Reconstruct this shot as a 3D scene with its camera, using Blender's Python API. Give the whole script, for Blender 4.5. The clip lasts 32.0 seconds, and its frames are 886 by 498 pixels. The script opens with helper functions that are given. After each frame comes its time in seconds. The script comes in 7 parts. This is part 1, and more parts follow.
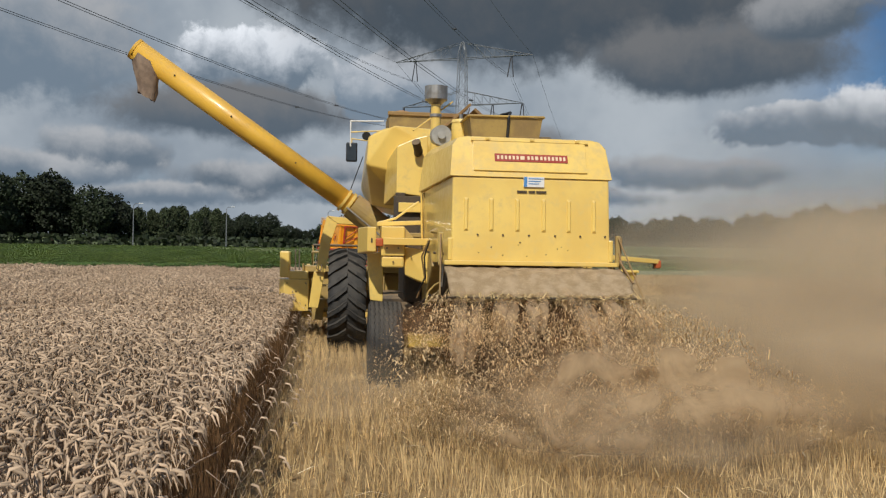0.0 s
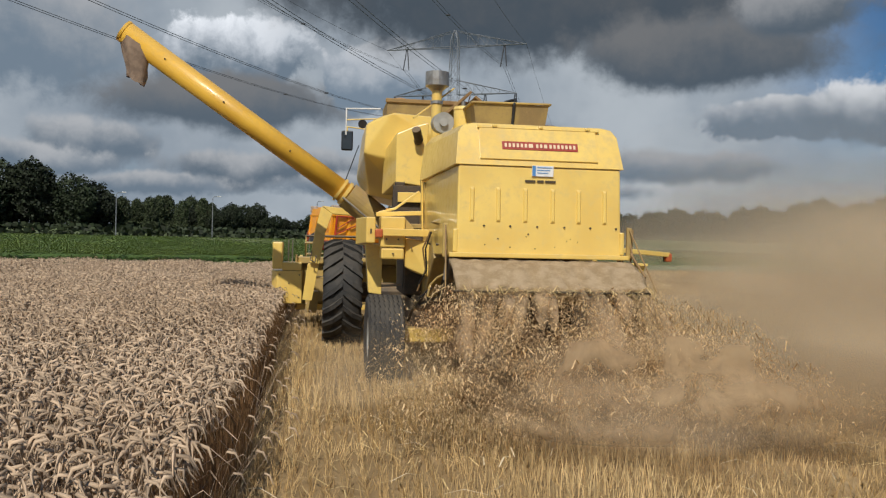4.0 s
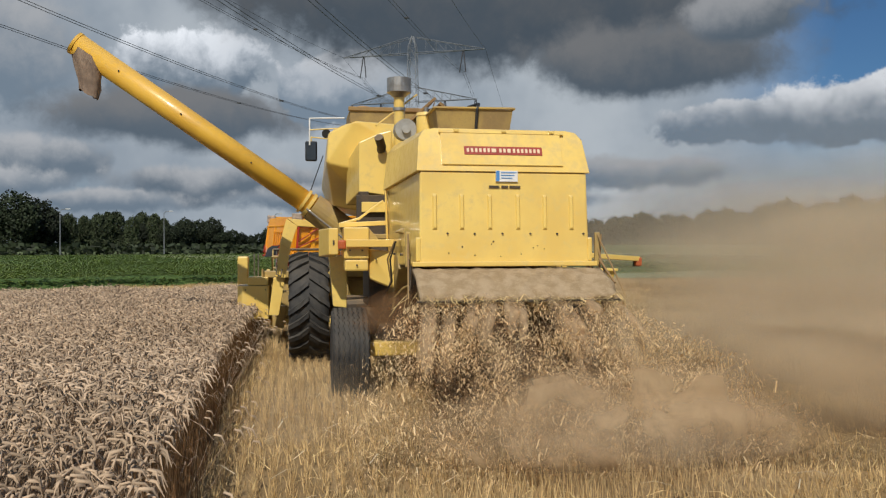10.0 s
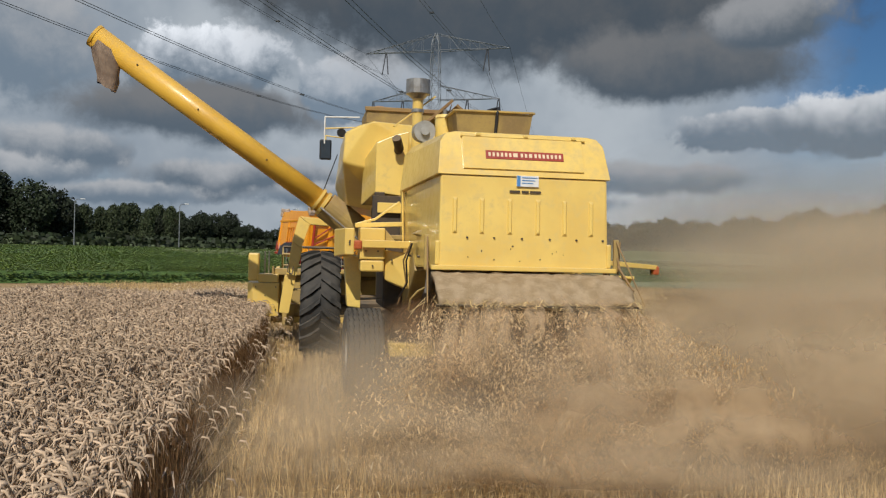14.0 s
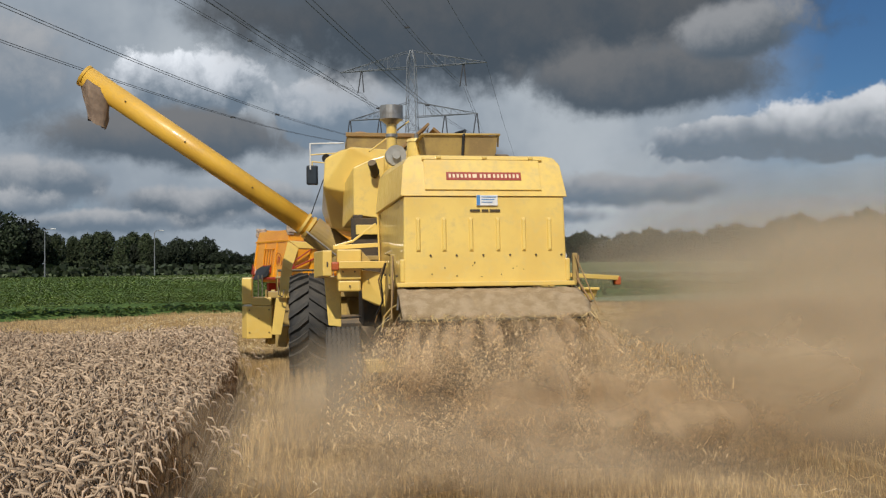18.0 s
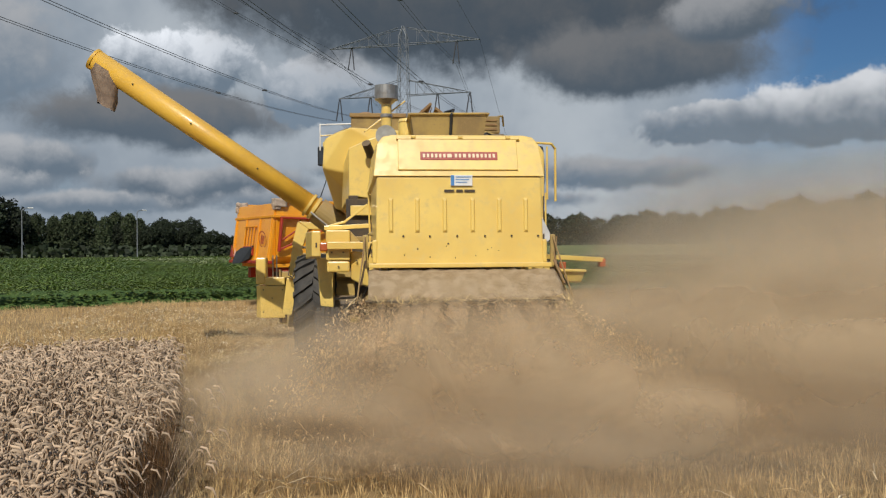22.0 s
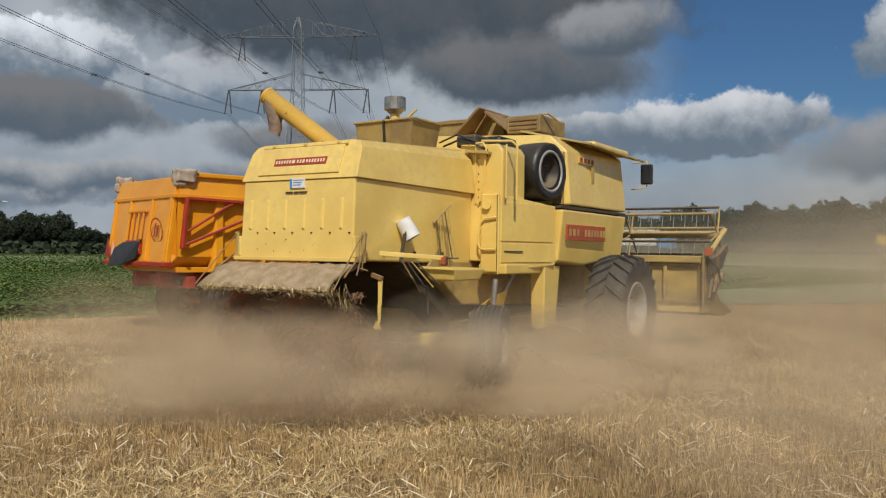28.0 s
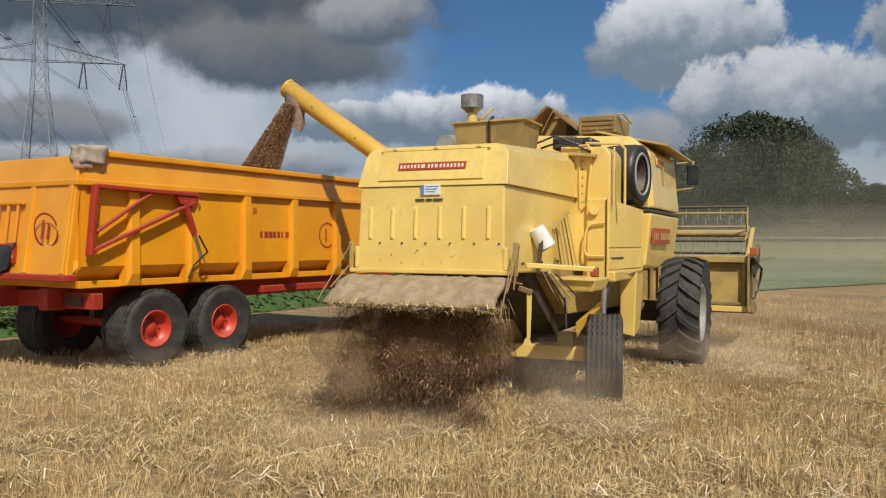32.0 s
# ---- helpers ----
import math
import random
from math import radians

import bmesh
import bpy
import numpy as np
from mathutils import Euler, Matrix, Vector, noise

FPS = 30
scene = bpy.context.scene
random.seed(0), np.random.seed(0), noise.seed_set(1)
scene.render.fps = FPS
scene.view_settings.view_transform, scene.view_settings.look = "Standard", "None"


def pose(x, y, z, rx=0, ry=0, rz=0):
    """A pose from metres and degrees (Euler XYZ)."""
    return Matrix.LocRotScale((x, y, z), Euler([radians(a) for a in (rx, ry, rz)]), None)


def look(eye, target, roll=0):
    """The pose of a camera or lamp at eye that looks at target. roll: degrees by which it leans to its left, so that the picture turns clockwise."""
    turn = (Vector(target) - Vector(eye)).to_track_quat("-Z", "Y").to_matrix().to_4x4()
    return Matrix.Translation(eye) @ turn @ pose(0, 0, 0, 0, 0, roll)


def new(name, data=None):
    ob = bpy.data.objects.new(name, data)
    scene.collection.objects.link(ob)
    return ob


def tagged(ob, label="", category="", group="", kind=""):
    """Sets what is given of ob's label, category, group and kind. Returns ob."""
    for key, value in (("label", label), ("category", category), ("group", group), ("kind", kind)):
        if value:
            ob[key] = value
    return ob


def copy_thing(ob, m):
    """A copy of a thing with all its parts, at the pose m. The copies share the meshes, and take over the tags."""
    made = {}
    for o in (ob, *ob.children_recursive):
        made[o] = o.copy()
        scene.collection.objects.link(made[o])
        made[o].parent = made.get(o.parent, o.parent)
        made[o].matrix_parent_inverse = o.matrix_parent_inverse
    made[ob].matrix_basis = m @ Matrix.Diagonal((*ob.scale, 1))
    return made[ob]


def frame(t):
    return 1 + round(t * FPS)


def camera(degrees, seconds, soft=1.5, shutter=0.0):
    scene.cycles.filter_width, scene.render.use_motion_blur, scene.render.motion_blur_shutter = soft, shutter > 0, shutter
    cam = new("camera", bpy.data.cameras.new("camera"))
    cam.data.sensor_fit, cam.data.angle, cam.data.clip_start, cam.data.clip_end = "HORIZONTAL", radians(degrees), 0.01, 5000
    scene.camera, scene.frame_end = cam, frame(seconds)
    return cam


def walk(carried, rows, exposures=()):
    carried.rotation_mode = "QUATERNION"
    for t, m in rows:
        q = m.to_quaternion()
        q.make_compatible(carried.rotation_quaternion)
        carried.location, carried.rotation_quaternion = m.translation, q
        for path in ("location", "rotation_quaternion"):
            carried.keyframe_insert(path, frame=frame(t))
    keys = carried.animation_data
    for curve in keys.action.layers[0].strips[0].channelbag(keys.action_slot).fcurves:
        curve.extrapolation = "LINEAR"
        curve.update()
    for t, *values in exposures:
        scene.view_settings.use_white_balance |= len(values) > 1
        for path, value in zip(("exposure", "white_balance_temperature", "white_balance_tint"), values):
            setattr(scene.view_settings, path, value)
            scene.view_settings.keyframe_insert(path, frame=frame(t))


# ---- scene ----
cam = camera(56.94, 32.0, soft=1.25)

# seconds, place, turn
CAM = [
    (0.0, 0.000, -0.000, 1.760, 89.66, -1.08, -6.95),
    (0.5, -0.081, 0.492, 1.751, 91.02, -0.35, -7.08),
    (1.0, -0.075, 0.999, 1.758, 91.91, -0.06, -7.83),
    (1.5, -0.074, 1.510, 1.766, 90.70, -1.34, -7.49),
    (2.0, -0.115, 2.030, 1.770, 90.67, -0.46, -8.31),
    (2.5, -0.091, 2.489, 1.760, 91.34, -1.21, -6.50),
    (3.0, -0.129, 2.956, 1.738, 89.78, -1.78, -6.87),
    (3.5, -0.138, 3.391, 1.752, 88.86, -1.75, -7.58),
    (5.5, -0.156, 5.147, 1.739, 90.50, -0.55, -7.56),
    (6.0, -0.212, 5.628, 1.766, 90.26, 0.08, -8.45),
    (6.5, -0.176, 6.063, 1.771, 90.71, -0.72, -7.86),
    (7.0, -0.207, 6.582, 1.733, 90.67, -0.34, -8.42),
    (7.5, -0.170, 7.004, 1.721, 87.99, -0.12, -10.58),
    (8.0, -0.145, 7.530, 1.721, 88.99, -1.23, -9.38),
    (8.5, -0.153, 8.010, 1.728, 89.46, -1.28, -10.60),
    (9.0, -0.178, 8.485, 1.726, 88.76, -0.26, -10.10),
    (9.5, -0.200, 8.969, 1.740, 88.93, -1.43, -9.45),
    (10.0, -0.246, 9.435, 1.741, 89.84, 0.10, -10.56),
    (10.5, -0.210, 9.881, 1.751, 90.82, -1.36, -12.76),
    (11.0, -0.212, 10.402, 1.749, 90.74, -0.82, -10.11),
    (11.5, -0.175, 10.853, 1.767, 90.21, -0.37, -8.68),
    (12.0, -0.128, 11.360, 1.760, 90.44, -1.13, -6.92),
    (12.5, -0.150, 11.926, 1.747, 90.42, -1.89, -6.67),
    (13.0, -0.126, 12.345, 1.745, 89.38, -2.16, -6.79),
    (13.5, -0.176, 12.751, 1.756, 89.26, -2.49, -7.66),
    (14.0, -0.178, 12.948, 1.766, 89.87, -1.50, -9.42),
    (14.5, -0.187, 13.327, 1.740, 89.07, -1.45, -9.76),
    (15.0, -0.213, 13.793, 1.763, 89.33, -1.89, -9.23),
    (15.5, -0.232, 14.131, 1.780, 90.87, -0.70, -9.27),
    (17.5, -0.128, 15.969, 1.840, 91.14, -0.83, -8.73),
    (18.0, -0.154, 16.275, 1.768, 91.13, 0.57, -10.76),
    (18.5, -0.145, 16.679, 1.724, 89.26, 0.07, -11.42),
    (19.0, -0.138, 17.180, 1.786, 89.25, -1.02, -10.59),
    (19.5, -0.158, 17.653, 1.808, 89.29, 0.45, -11.80),
    (20.0, -0.030, 18.037, 1.724, 90.38, 0.43, -10.75),
    (20.5, -0.054, 18.668, 1.706, 90.44, -0.62, -9.71),
    (21.0, -0.010, 19.437, 1.778, 89.89, -0.85, -9.73),
    (21.5, -0.005, 20.158, 1.773, 87.68, -0.48, -9.62),
    (22.0, -0.073, 20.939, 1.754, 89.88, 0.35, -11.54),
    (22.5, -0.114, 21.780, 1.736, 89.33, 0.17, -9.39),
    (23.0, -0.102, 22.474, 1.782, 89.69, -0.18, -9.21),
    (23.5, -0.050, 23.331, 1.732, 90.05, -0.93, -9.44),
    (24.0, -0.065, 23.956, 1.694, 90.73, -0.15, -13.17),
    (24.5, -0.144, 24.662, 1.671, 89.58, -1.51, -11.50),
    (26.5, -0.208, 26.719, 1.726, 88.20, -0.06, -11.11),
    (27.0, -0.034, 27.165, 1.722, 89.06, -0.30, -13.71),
    (27.5, -0.234, 27.593, 1.695, 89.31, -0.57, -16.31),
    (28.0, -0.483, 28.093, 1.683, 90.15, -0.74, -19.48),
    (28.5, -0.744, 28.596, 1.728, 89.89, 0.33, -22.22),
    (29.0, -1.007, 29.162, 1.733, 88.82, 0.22, -23.45),
    (29.5, -1.323, 29.716, 1.769, 89.24, 0.45, -25.12),
    (30.0, -1.564, 30.291, 1.801, 90.13, -1.16, -27.43),
    (30.5, -1.859, 30.833, 1.813, 90.17, -0.96, -30.41),
    (31.0, -2.116, 31.369, 1.809, 89.54, -0.97, -33.94),
    (31.5, -2.431, 31.865, 1.853, 91.30, 0.22, -35.69),
    (32.0, -2.616, 32.327, 1.894, 89.40, -0.30, -36.25),
]
HARVESTER = [
    (0.0, 1.907, 8.160, 0.44),
    (0.5, 1.911, 8.597, 0.53),
    (1.0, 1.907, 9.035, 0.51),
    (1.5, 1.915, 9.473, 0.66),
    (2.0, 1.925, 9.911, 0.87),
    (2.5, 1.911, 10.348, 0.75),
    (3.0, 1.900, 10.775, 0.69),
    (3.5, 1.892, 11.196, 0.65),
    (5.5, 1.850, 12.861, 0.05),
    (6.0, 1.858, 13.301, 0.16),
    (6.5, 1.852, 13.757, 0.13),
    (7.0, 1.856, 14.225, 0.24),
    (7.5, 1.816, 14.705, -0.21),
    (8.0, 1.796, 15.174, -0.35),
    (8.5, 1.780, 15.634, -0.42),
    (9.0, 1.777, 16.085, -0.44),
    (9.5, 1.770, 16.525, -0.51),
    (10.0, 1.763, 16.952, -0.67),
    (10.5, 1.778, 17.368, -0.55),
    (11.0, 1.811, 17.791, -0.22),
    (11.5, 1.828, 18.235, -0.06),
    (12.0, 1.856, 18.689, 0.30),
    (12.5, 1.898, 19.148, 0.77),
    (13.0, 1.907, 19.609, 0.81),
    (13.5, 1.911, 20.043, 0.90),
    (14.0, 1.857, 20.461, 0.31),
    (14.5, 1.858, 20.868, 0.52),
    (15.0, 1.849, 21.282, 0.46),
    (15.5, 1.777, 21.717, -0.64),
    (17.5, 1.775, 23.659, -1.80),
    (18.0, 1.791, 24.182, -1.99),
    (18.5, 1.837, 24.709, -1.61),
    (19.0, 1.850, 25.239, -1.62),
    (19.5, 1.780, 25.785, -2.85),
    (20.0, 1.686, 26.352, -4.89),
    (20.5, 1.651, 26.922, -5.81),
    (21.0, 1.655, 27.507, -6.12),
    (21.5, 1.678, 28.123, -6.23),
    (22.0, 1.700, 28.764, -6.89),
    (22.5, 1.722, 29.416, -7.17),
    (23.0, 1.701, 30.091, -7.38),
    (23.5, 1.641, 30.808, -8.54),
    (24.0, 1.455, 31.556, -11.71),
    (24.5, 1.241, 32.301, -15.78),
    (26.5, 0.583, 35.122, -37.11),
    (27.0, 0.585, 35.827, -43.09),
    (27.5, 0.725, 36.502, -47.77),
    (28.0, 0.965, 37.133, -51.92),
    (28.5, 1.216, 37.703, -55.42),
    (29.0, 1.507, 38.180, -57.71),
    (29.5, 1.826, 38.536, -58.85),
    (30.0, 2.018, 38.802, -59.94),
    (30.5, 2.115, 38.973, -60.46),
    (31.0, 2.156, 39.066, -60.72),
    (31.5, 2.165, 39.121, -60.80),
    (32.0, 2.192, 39.152, -60.78),
]
walk(cam, [(r[0], pose(*r[1:])) for r in CAM], [(0.0, 0.0), (22.0, 0.0), (24.0, -0.08), (28.0, -0.06), (29.5, 0.06), (31.0, 0.14), (32.0, 0.18)])

# ---- sky and sun ----
class Nodes:
    """A few short calls for wiring a node tree."""

    def __init__(self, tree):
        self.tree = tree

    def node(self, kind, **inputs):
        n = self.tree.nodes.new(kind)
        for key, value in inputs.items():
            self.put(n.inputs[key.replace("_", " ")], value)
        return n

    def put(self, socket, value):
        if isinstance(value, bpy.types.NodeSocket):
            self.tree.links.new(value, socket)
        else:
            socket.default_value = value

    def math(self, op, a, b=0.0, c=0.0, clamp=False):
        n = self.tree.nodes.new("ShaderNodeMath")
        n.operation, n.use_clamp = op, clamp
        for k, v in enumerate((a, b, c)):
            self.put(n.inputs[k], v)
        return n.outputs[0]

    def noise(self, vector, scale, detail=4.0, rough=0.55, distortion=0.0):
        n = self.tree.nodes.new("ShaderNodeTexNoise")
        if vector is not None:
            self.put(n.inputs["Vector"], vector)
        for key, v in (("Scale", scale), ("Detail", detail), ("Roughness", rough), ("Distortion", distortion)):
            n.inputs[key].default_value = v
        return n

    def ramp(self, value, lo, hi, a=0.0, b=1.0):
        n = self.tree.nodes.new("ShaderNodeMapRange")
        n.interpolation_type = "SMOOTHSTEP"
        for k, v in enumerate((value, lo, hi, a, b)):
            self.put(n.inputs[k], v)
        return n.outputs[0]

    def mix(self, factor, a, b, blend="MIX"):
        n = self.tree.nodes.new("ShaderNodeMix")
        n.data_type, n.blend_type = "RGBA", blend
        self.put(n.inputs[0], factor)
        self.put(n.inputs[6], a if isinstance(a, bpy.types.NodeSocket) else (*a, 1.0))
        self.put(n.inputs[7], b if isinstance(b, bpy.types.NodeSocket) else (*b, 1.0))
        return n.outputs[2]


SUN_WAY = Vector((-0.22, -0.64, 0.72)).normalized()   # towards the sun

world = bpy.data.worlds.new("world")
scene.world, world.use_nodes = world, True
world.node_tree.nodes.clear()
W = Nodes(world.node_tree)
place = W.node("ShaderNodeTexCoord").outputs["Generated"]
warp = W.noise(place, 7.0, 5.0, 0.6)
moved = W.node("ShaderNodeVectorMath")
moved.operation = "MULTIPLY_ADD"
W.put(moved.inputs[0], warp.outputs["Color"]), W.put(moved.inputs[1], (0.07, 0.07, 0.05)), W.put(moved.inputs[2], place)
split = W.node("ShaderNodeSeparateXYZ", Vector=moved.outputs[0])
AZ = W.math("SUBTRACT", W.math("DEGREES", W.math("ARCTAN2", split.outputs[0], split.outputs[1])), 2.9)
EL = W.math("SUBTRACT", W.math("DEGREES", W.math("ARCSINE", split.outputs[2])), 2.0)
fine = W.noise(place, 13.0, 9.0, 0.6).outputs["Fac"]
broad = W.noise(place, 4.5, 5.0, 0.55).outputs["Fac"]

sky = W.node("ShaderNodeTexSky")
sky.sky_type, sky.sun_disc = "NISHITA", False
sky.sun_elevation, sky.sun_rotation = math.asin(SUN_WAY.z), math.atan2(SUN_WAY.x, SUN_WAY.y)
blue = W.mix(1.0, sky.outputs[0], (0.028, 0.045, 0.062), "MULTIPLY")
# a veil of grey cloud that thins out in the blue part of the sky
veil_gap = W.math("MAXIMUM", W.ramp(AZ, 25, 34), W.ramp(EL, 30, 60))
veil = W.math("MULTIPLY", W.ramp(broad, 0.12, 0.34), W.math("SUBTRACT", 1.0, W.math("MULTIPLY", veil_gap, W.ramp(EL, 3.0, 9.0))))
grey = W.mix(W.ramp(broad, 0.30, 0.66), (0.25, 0.30, 0.36), (0.43, 0.475, 0.52))
tone = W.mix(W.math("MAXIMUM", veil, W.ramp(EL, 7.0, 0.0, 0.0, 0.8)), blue, grey)
# azimuth, height, half width, half height in degrees; light of base and of top
CLOUDS = [
    (-22.0, 11.5, 9.0, 4.5, 0.22, 0.40), (-7.4, 11.2, 6.0, 3.6, 0.20, 1.0), (-8.0, 8.0, 9.0, 2.2, 0.13, 0.19),
    (2.4, 10.2, 4.6, 2.7, 0.24, 0.66), (-16.0, 5.2, 4.5, 1.7, 0.18, 0.44), (-5.0, 3.8, 7.0, 1.4, 0.16, 0.42), (1.0, 2.6, 6.0, 1.0, 0.2, 0.42),
    (13.0, 17.0, 23.0, 6.2, 0.085, 0.125), (8.5, 6.8, 6.0, 1.5, 0.15, 0.24), (23.0, 12.0, 9.5, 2.9, 0.105, 0.17), (29.0, 14.4, 4.2, 2.0, 0.12, 0.30), (-3.0, 22.0, 14.0, 5.0, 0.11, 0.2), (14.0, 23.5, 18.0, 6.0, 0.09, 0.13),
    (27.5, 7.4, 5.5, 1.6, 0.20, 0.56), (35.0, 7.9, 7.5, 2.1, 0.19, 0.66), (22.0, 4.6, 7.0, 1.2, 0.20, 0.36), (47.0, 6.2, 8.0, 2.2, 0.19, 0.33),
    (49.0, 13.0, 6.5, 3.8, 0.20, 0.60), (56.0, 8.2, 9.0, 4.0, 0.19, 0.52), (66.0, 13.0, 7.0, 5.4, 0.19, 0.56), (56.0, 20.5, 6.0, 2.6, 0.18, 0.42),
    (-21.0, 3.9, 7.0, 1.1, 0.20, 0.44), (-12.5, 2.6, 5.0, 0.8, 0.20, 0.42), (6.0, 4.6, 5.0, 1.0, 0.20, 0.36), (13.0, 3.0, 8.0, 0.9, 0.22, 0.36),
    (95.0, 14.0, 18.0, 7.0, 0.3, 0.8), (140.0, 20.0, 22.0, 9.0, 0.3, 0.8), (-60.0, 16.0, 20.0, 8.0, 0.3, 0.7), (-110.0, 22.0, 24.0, 9.0, 0.35, 0.8),
]
curls = W.noise(place, 38.0, 6.0, 0.6, 0.4).outputs["Fac"]
lumps = W.math("ADD", W.math("MULTIPLY", W.math("SUBTRACT", fine, 0.5), 1.25), W.math("MULTIPLY", W.math("SUBTRACT", curls, 0.5), 0.55))
for az, el, wide, high, base, top in CLOUDS:
    across = W.math("DIVIDE", W.math("SUBTRACT", AZ, az), wide)
    upward = W.math("DIVIDE", W.math("SUBTRACT", EL, el), high)
    near = W.math("SUBTRACT", 1.0, W.math("SQRT", W.math("ADD", W.math("MULTIPLY", across, across), W.math("MULTIPLY", upward, upward))))
    mask = W.ramp(W.math("ADD", near, lumps if top > 0.33 else W.math("MULTIPLY", lumps, 0.65)), *((0.0, 0.20) if top > 0.45 else (-0.12, 0.36)))
    lit = W.ramp(W.math("ADD", upward, W.math("MULTIPLY", lumps, 1.3)), *((-0.4, 0.95) if top > 0.33 else (-0.7, 0.75)))
    body = W.mix(lit, (base * 0.76, base, base * 1.28), (top * 0.96, top, top * 1.06))
    tone = W.mix(mask, tone, body)
back = W.node("ShaderNodeBackground", Color=tone, Strength=1.0)
W.put(W.node("ShaderNodeOutputWorld").inputs["Surface"], back.outputs[0])

sun = new("sun", bpy.data.lights.new("sun", "SUN"))
sun.data.energy, sun.data.angle, sun.data.color = 3.7, radians(0.6), (1.0, 0.94, 0.84)
sun.matrix_world = look(SUN_WAY * 100, (0, 0, 0))

# ---- materials ----
def material(name, a, b=None, scale=6.0, rough=0.6, metal=0.0, bump=0.0, bump_scale=40.0, third=None, island=0.0, each=0.0, coat=0.0, dirt=0.0, dirt_tone=(0.36, 0.26, 0.15), spread=(0.35, 0.65), stretch=None):
    """A painted, grown or worn surface: two tones over a broad noise, a third over a fine one, dust that lies on what faces up, and grain."""
    m = bpy.data.materials.new(name)
    m.use_nodes = True
    N = Nodes(m.node_tree)
    p = m.node_tree.nodes["Principled BSDF"]
    at = N.node("ShaderNodeTexCoord").outputs["Object"]
    if stretch:
        s = N.node("ShaderNodeMapping", Vector=at)
        s.inputs["Scale"].default_value = stretch
        at = s.outputs[0]
    one = N.noise(at, scale).outputs["Fac"]
    two = N.noise(at, scale * 9.0, 5.0, 0.65).outputs["Fac"]
    tone = N.mix(N.ramp(one, *spread), a, b or tuple(c * 0.8 for c in a))
    if third:
        tone = N.mix(N.ramp(two, 0.5, 0.75), tone, third)
    if island:
        dice = N.node("ShaderNodeNewGeometry").outputs["Random Per Island"]
        tone = N.mix(1.0, tone, N.mix(dice, (1 - island,) * 3, (1 + island,) * 3), "MULTIPLY")
    if each:
        dice = N.node("ShaderNodeObjectInfo").outputs["Random"]
        tone = N.mix(1.0, tone, N.mix(dice, (1 - each,) * 3, (1 + each,) * 3), "MULTIPLY")
    dull = N.ramp(two, 0.3, 0.8, rough - 0.08, min(1.0, rough + 0.1))
    if dirt:
        up = N.node("ShaderNodeSeparateXYZ", Vector=N.node("ShaderNodeNewGeometry").outputs["Normal"]).outputs[2]
        lies = N.math("MULTIPLY", N.ramp(N.math("ADD", N.math("MULTIPLY", up, 0.45), N.math("MULTIPLY", two, 0.9)), 0.42, 0.95), dirt)
        tone = N.mix(lies, tone, dirt_tone)
        dull = N.math("ADD", dull, N.math("MULTIPLY", lies, 0.3), clamp=True)
    N.put(p.inputs["Base Color"], tone)
    N.put(p.inputs["Roughness"], dull)
    p.inputs["Metallic"].default_value = metal
    p.inputs["Coat Weight"].default_value, p.inputs["Coat Roughness"].default_value = coat, 0.12
    if bump:
        grain = N.noise(at, bump_scale, 5.0, 0.6).outputs["Fac"]
        bp = N.node("ShaderNodeBump", Strength=bump, Distance=0.02, Height=grain)
        N.put(p.inputs["Normal"], bp.outputs[0])
    return m


PAINT = material("yellow_paint", (0.85, 0.610, 0.160), (0.76, 0.515, 0.125), 1.3, 0.36, bump=0.07, bump_scale=7, third=(0.80, 0.575, 0.165), dirt=0.5, dirt_tone=(0.46, 0.34, 0.17), coat=0.4)
PAINT_DUSTY = material("dusty_yellow_paint", (0.52, 0.36, 0.10), (0.36, 0.25, 0.09), 3.0, 0.6, bump=0.08, dirt=0.9, dirt_tone=(0.36, 0.27, 0.16))
AUGER_PAINT = material("deep_yellow_paint", (0.78, 0.46, 0.055), (0.70, 0.40, 0.05), 2.0, 0.4, bump=0.04, dirt=0.3, coat=0.15)
DULL_PAINT = material("grimy_yellow_paint", (0.36, 0.25, 0.075), (0.23, 0.155, 0.06), 3.5, 0.7, bump=0.12, third=(0.30, 0.20, 0.08), dirt=0.7, dirt_tone=(0.26, 0.19, 0.11))
RUSTY = material("grain_stained_steel", (0.22, 0.125, 0.05), (0.30, 0.19, 0.07), 3.0, 0.75, bump=0.1, dirt=0.3)
CHAFF = material("chaff_dust", (0.46, 0.34, 0.21), (0.34, 0.24, 0.13), 9, 0.95, bump=0.9, bump_scale=90, third=(0.55, 0.44, 0.29))
RUBBER = material("tyre_rubber", (0.022, 0.022, 0.022), (0.05, 0.046, 0.04), 5, 0.75, bump=0.2, bump_scale=60, dirt=0.24, dirt_tone=(0.15, 0.125, 0.095))
RUBBER_CLEAN = material("black_rubber", (0.012, 0.012, 0.013), (0.02, 0.02, 0.02), 5, 0.45, bump=0.1, dirt=0.15)
RIM_GREY = material("grey_rim_paint", (0.42, 0.42, 0.40), (0.32, 0.31, 0.28), 6, 0.5, 0.2, dirt=0.5)
STEEL = material("worn_steel", (0.45, 0.43, 0.40), (0.33, 0.30, 0.26), 8, 0.42, 0.85, bump=0.05)
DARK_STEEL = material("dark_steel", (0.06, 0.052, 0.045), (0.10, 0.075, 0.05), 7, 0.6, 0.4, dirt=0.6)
BLACK = material("black_plastic", (0.014, 0.014, 0.015), (0.022, 0.022, 0.022), 8, 0.5)
RED_PLATE = material("red_plate", (0.36, 0.045, 0.025), (0.30, 0.035, 0.02), 8, 0.5)
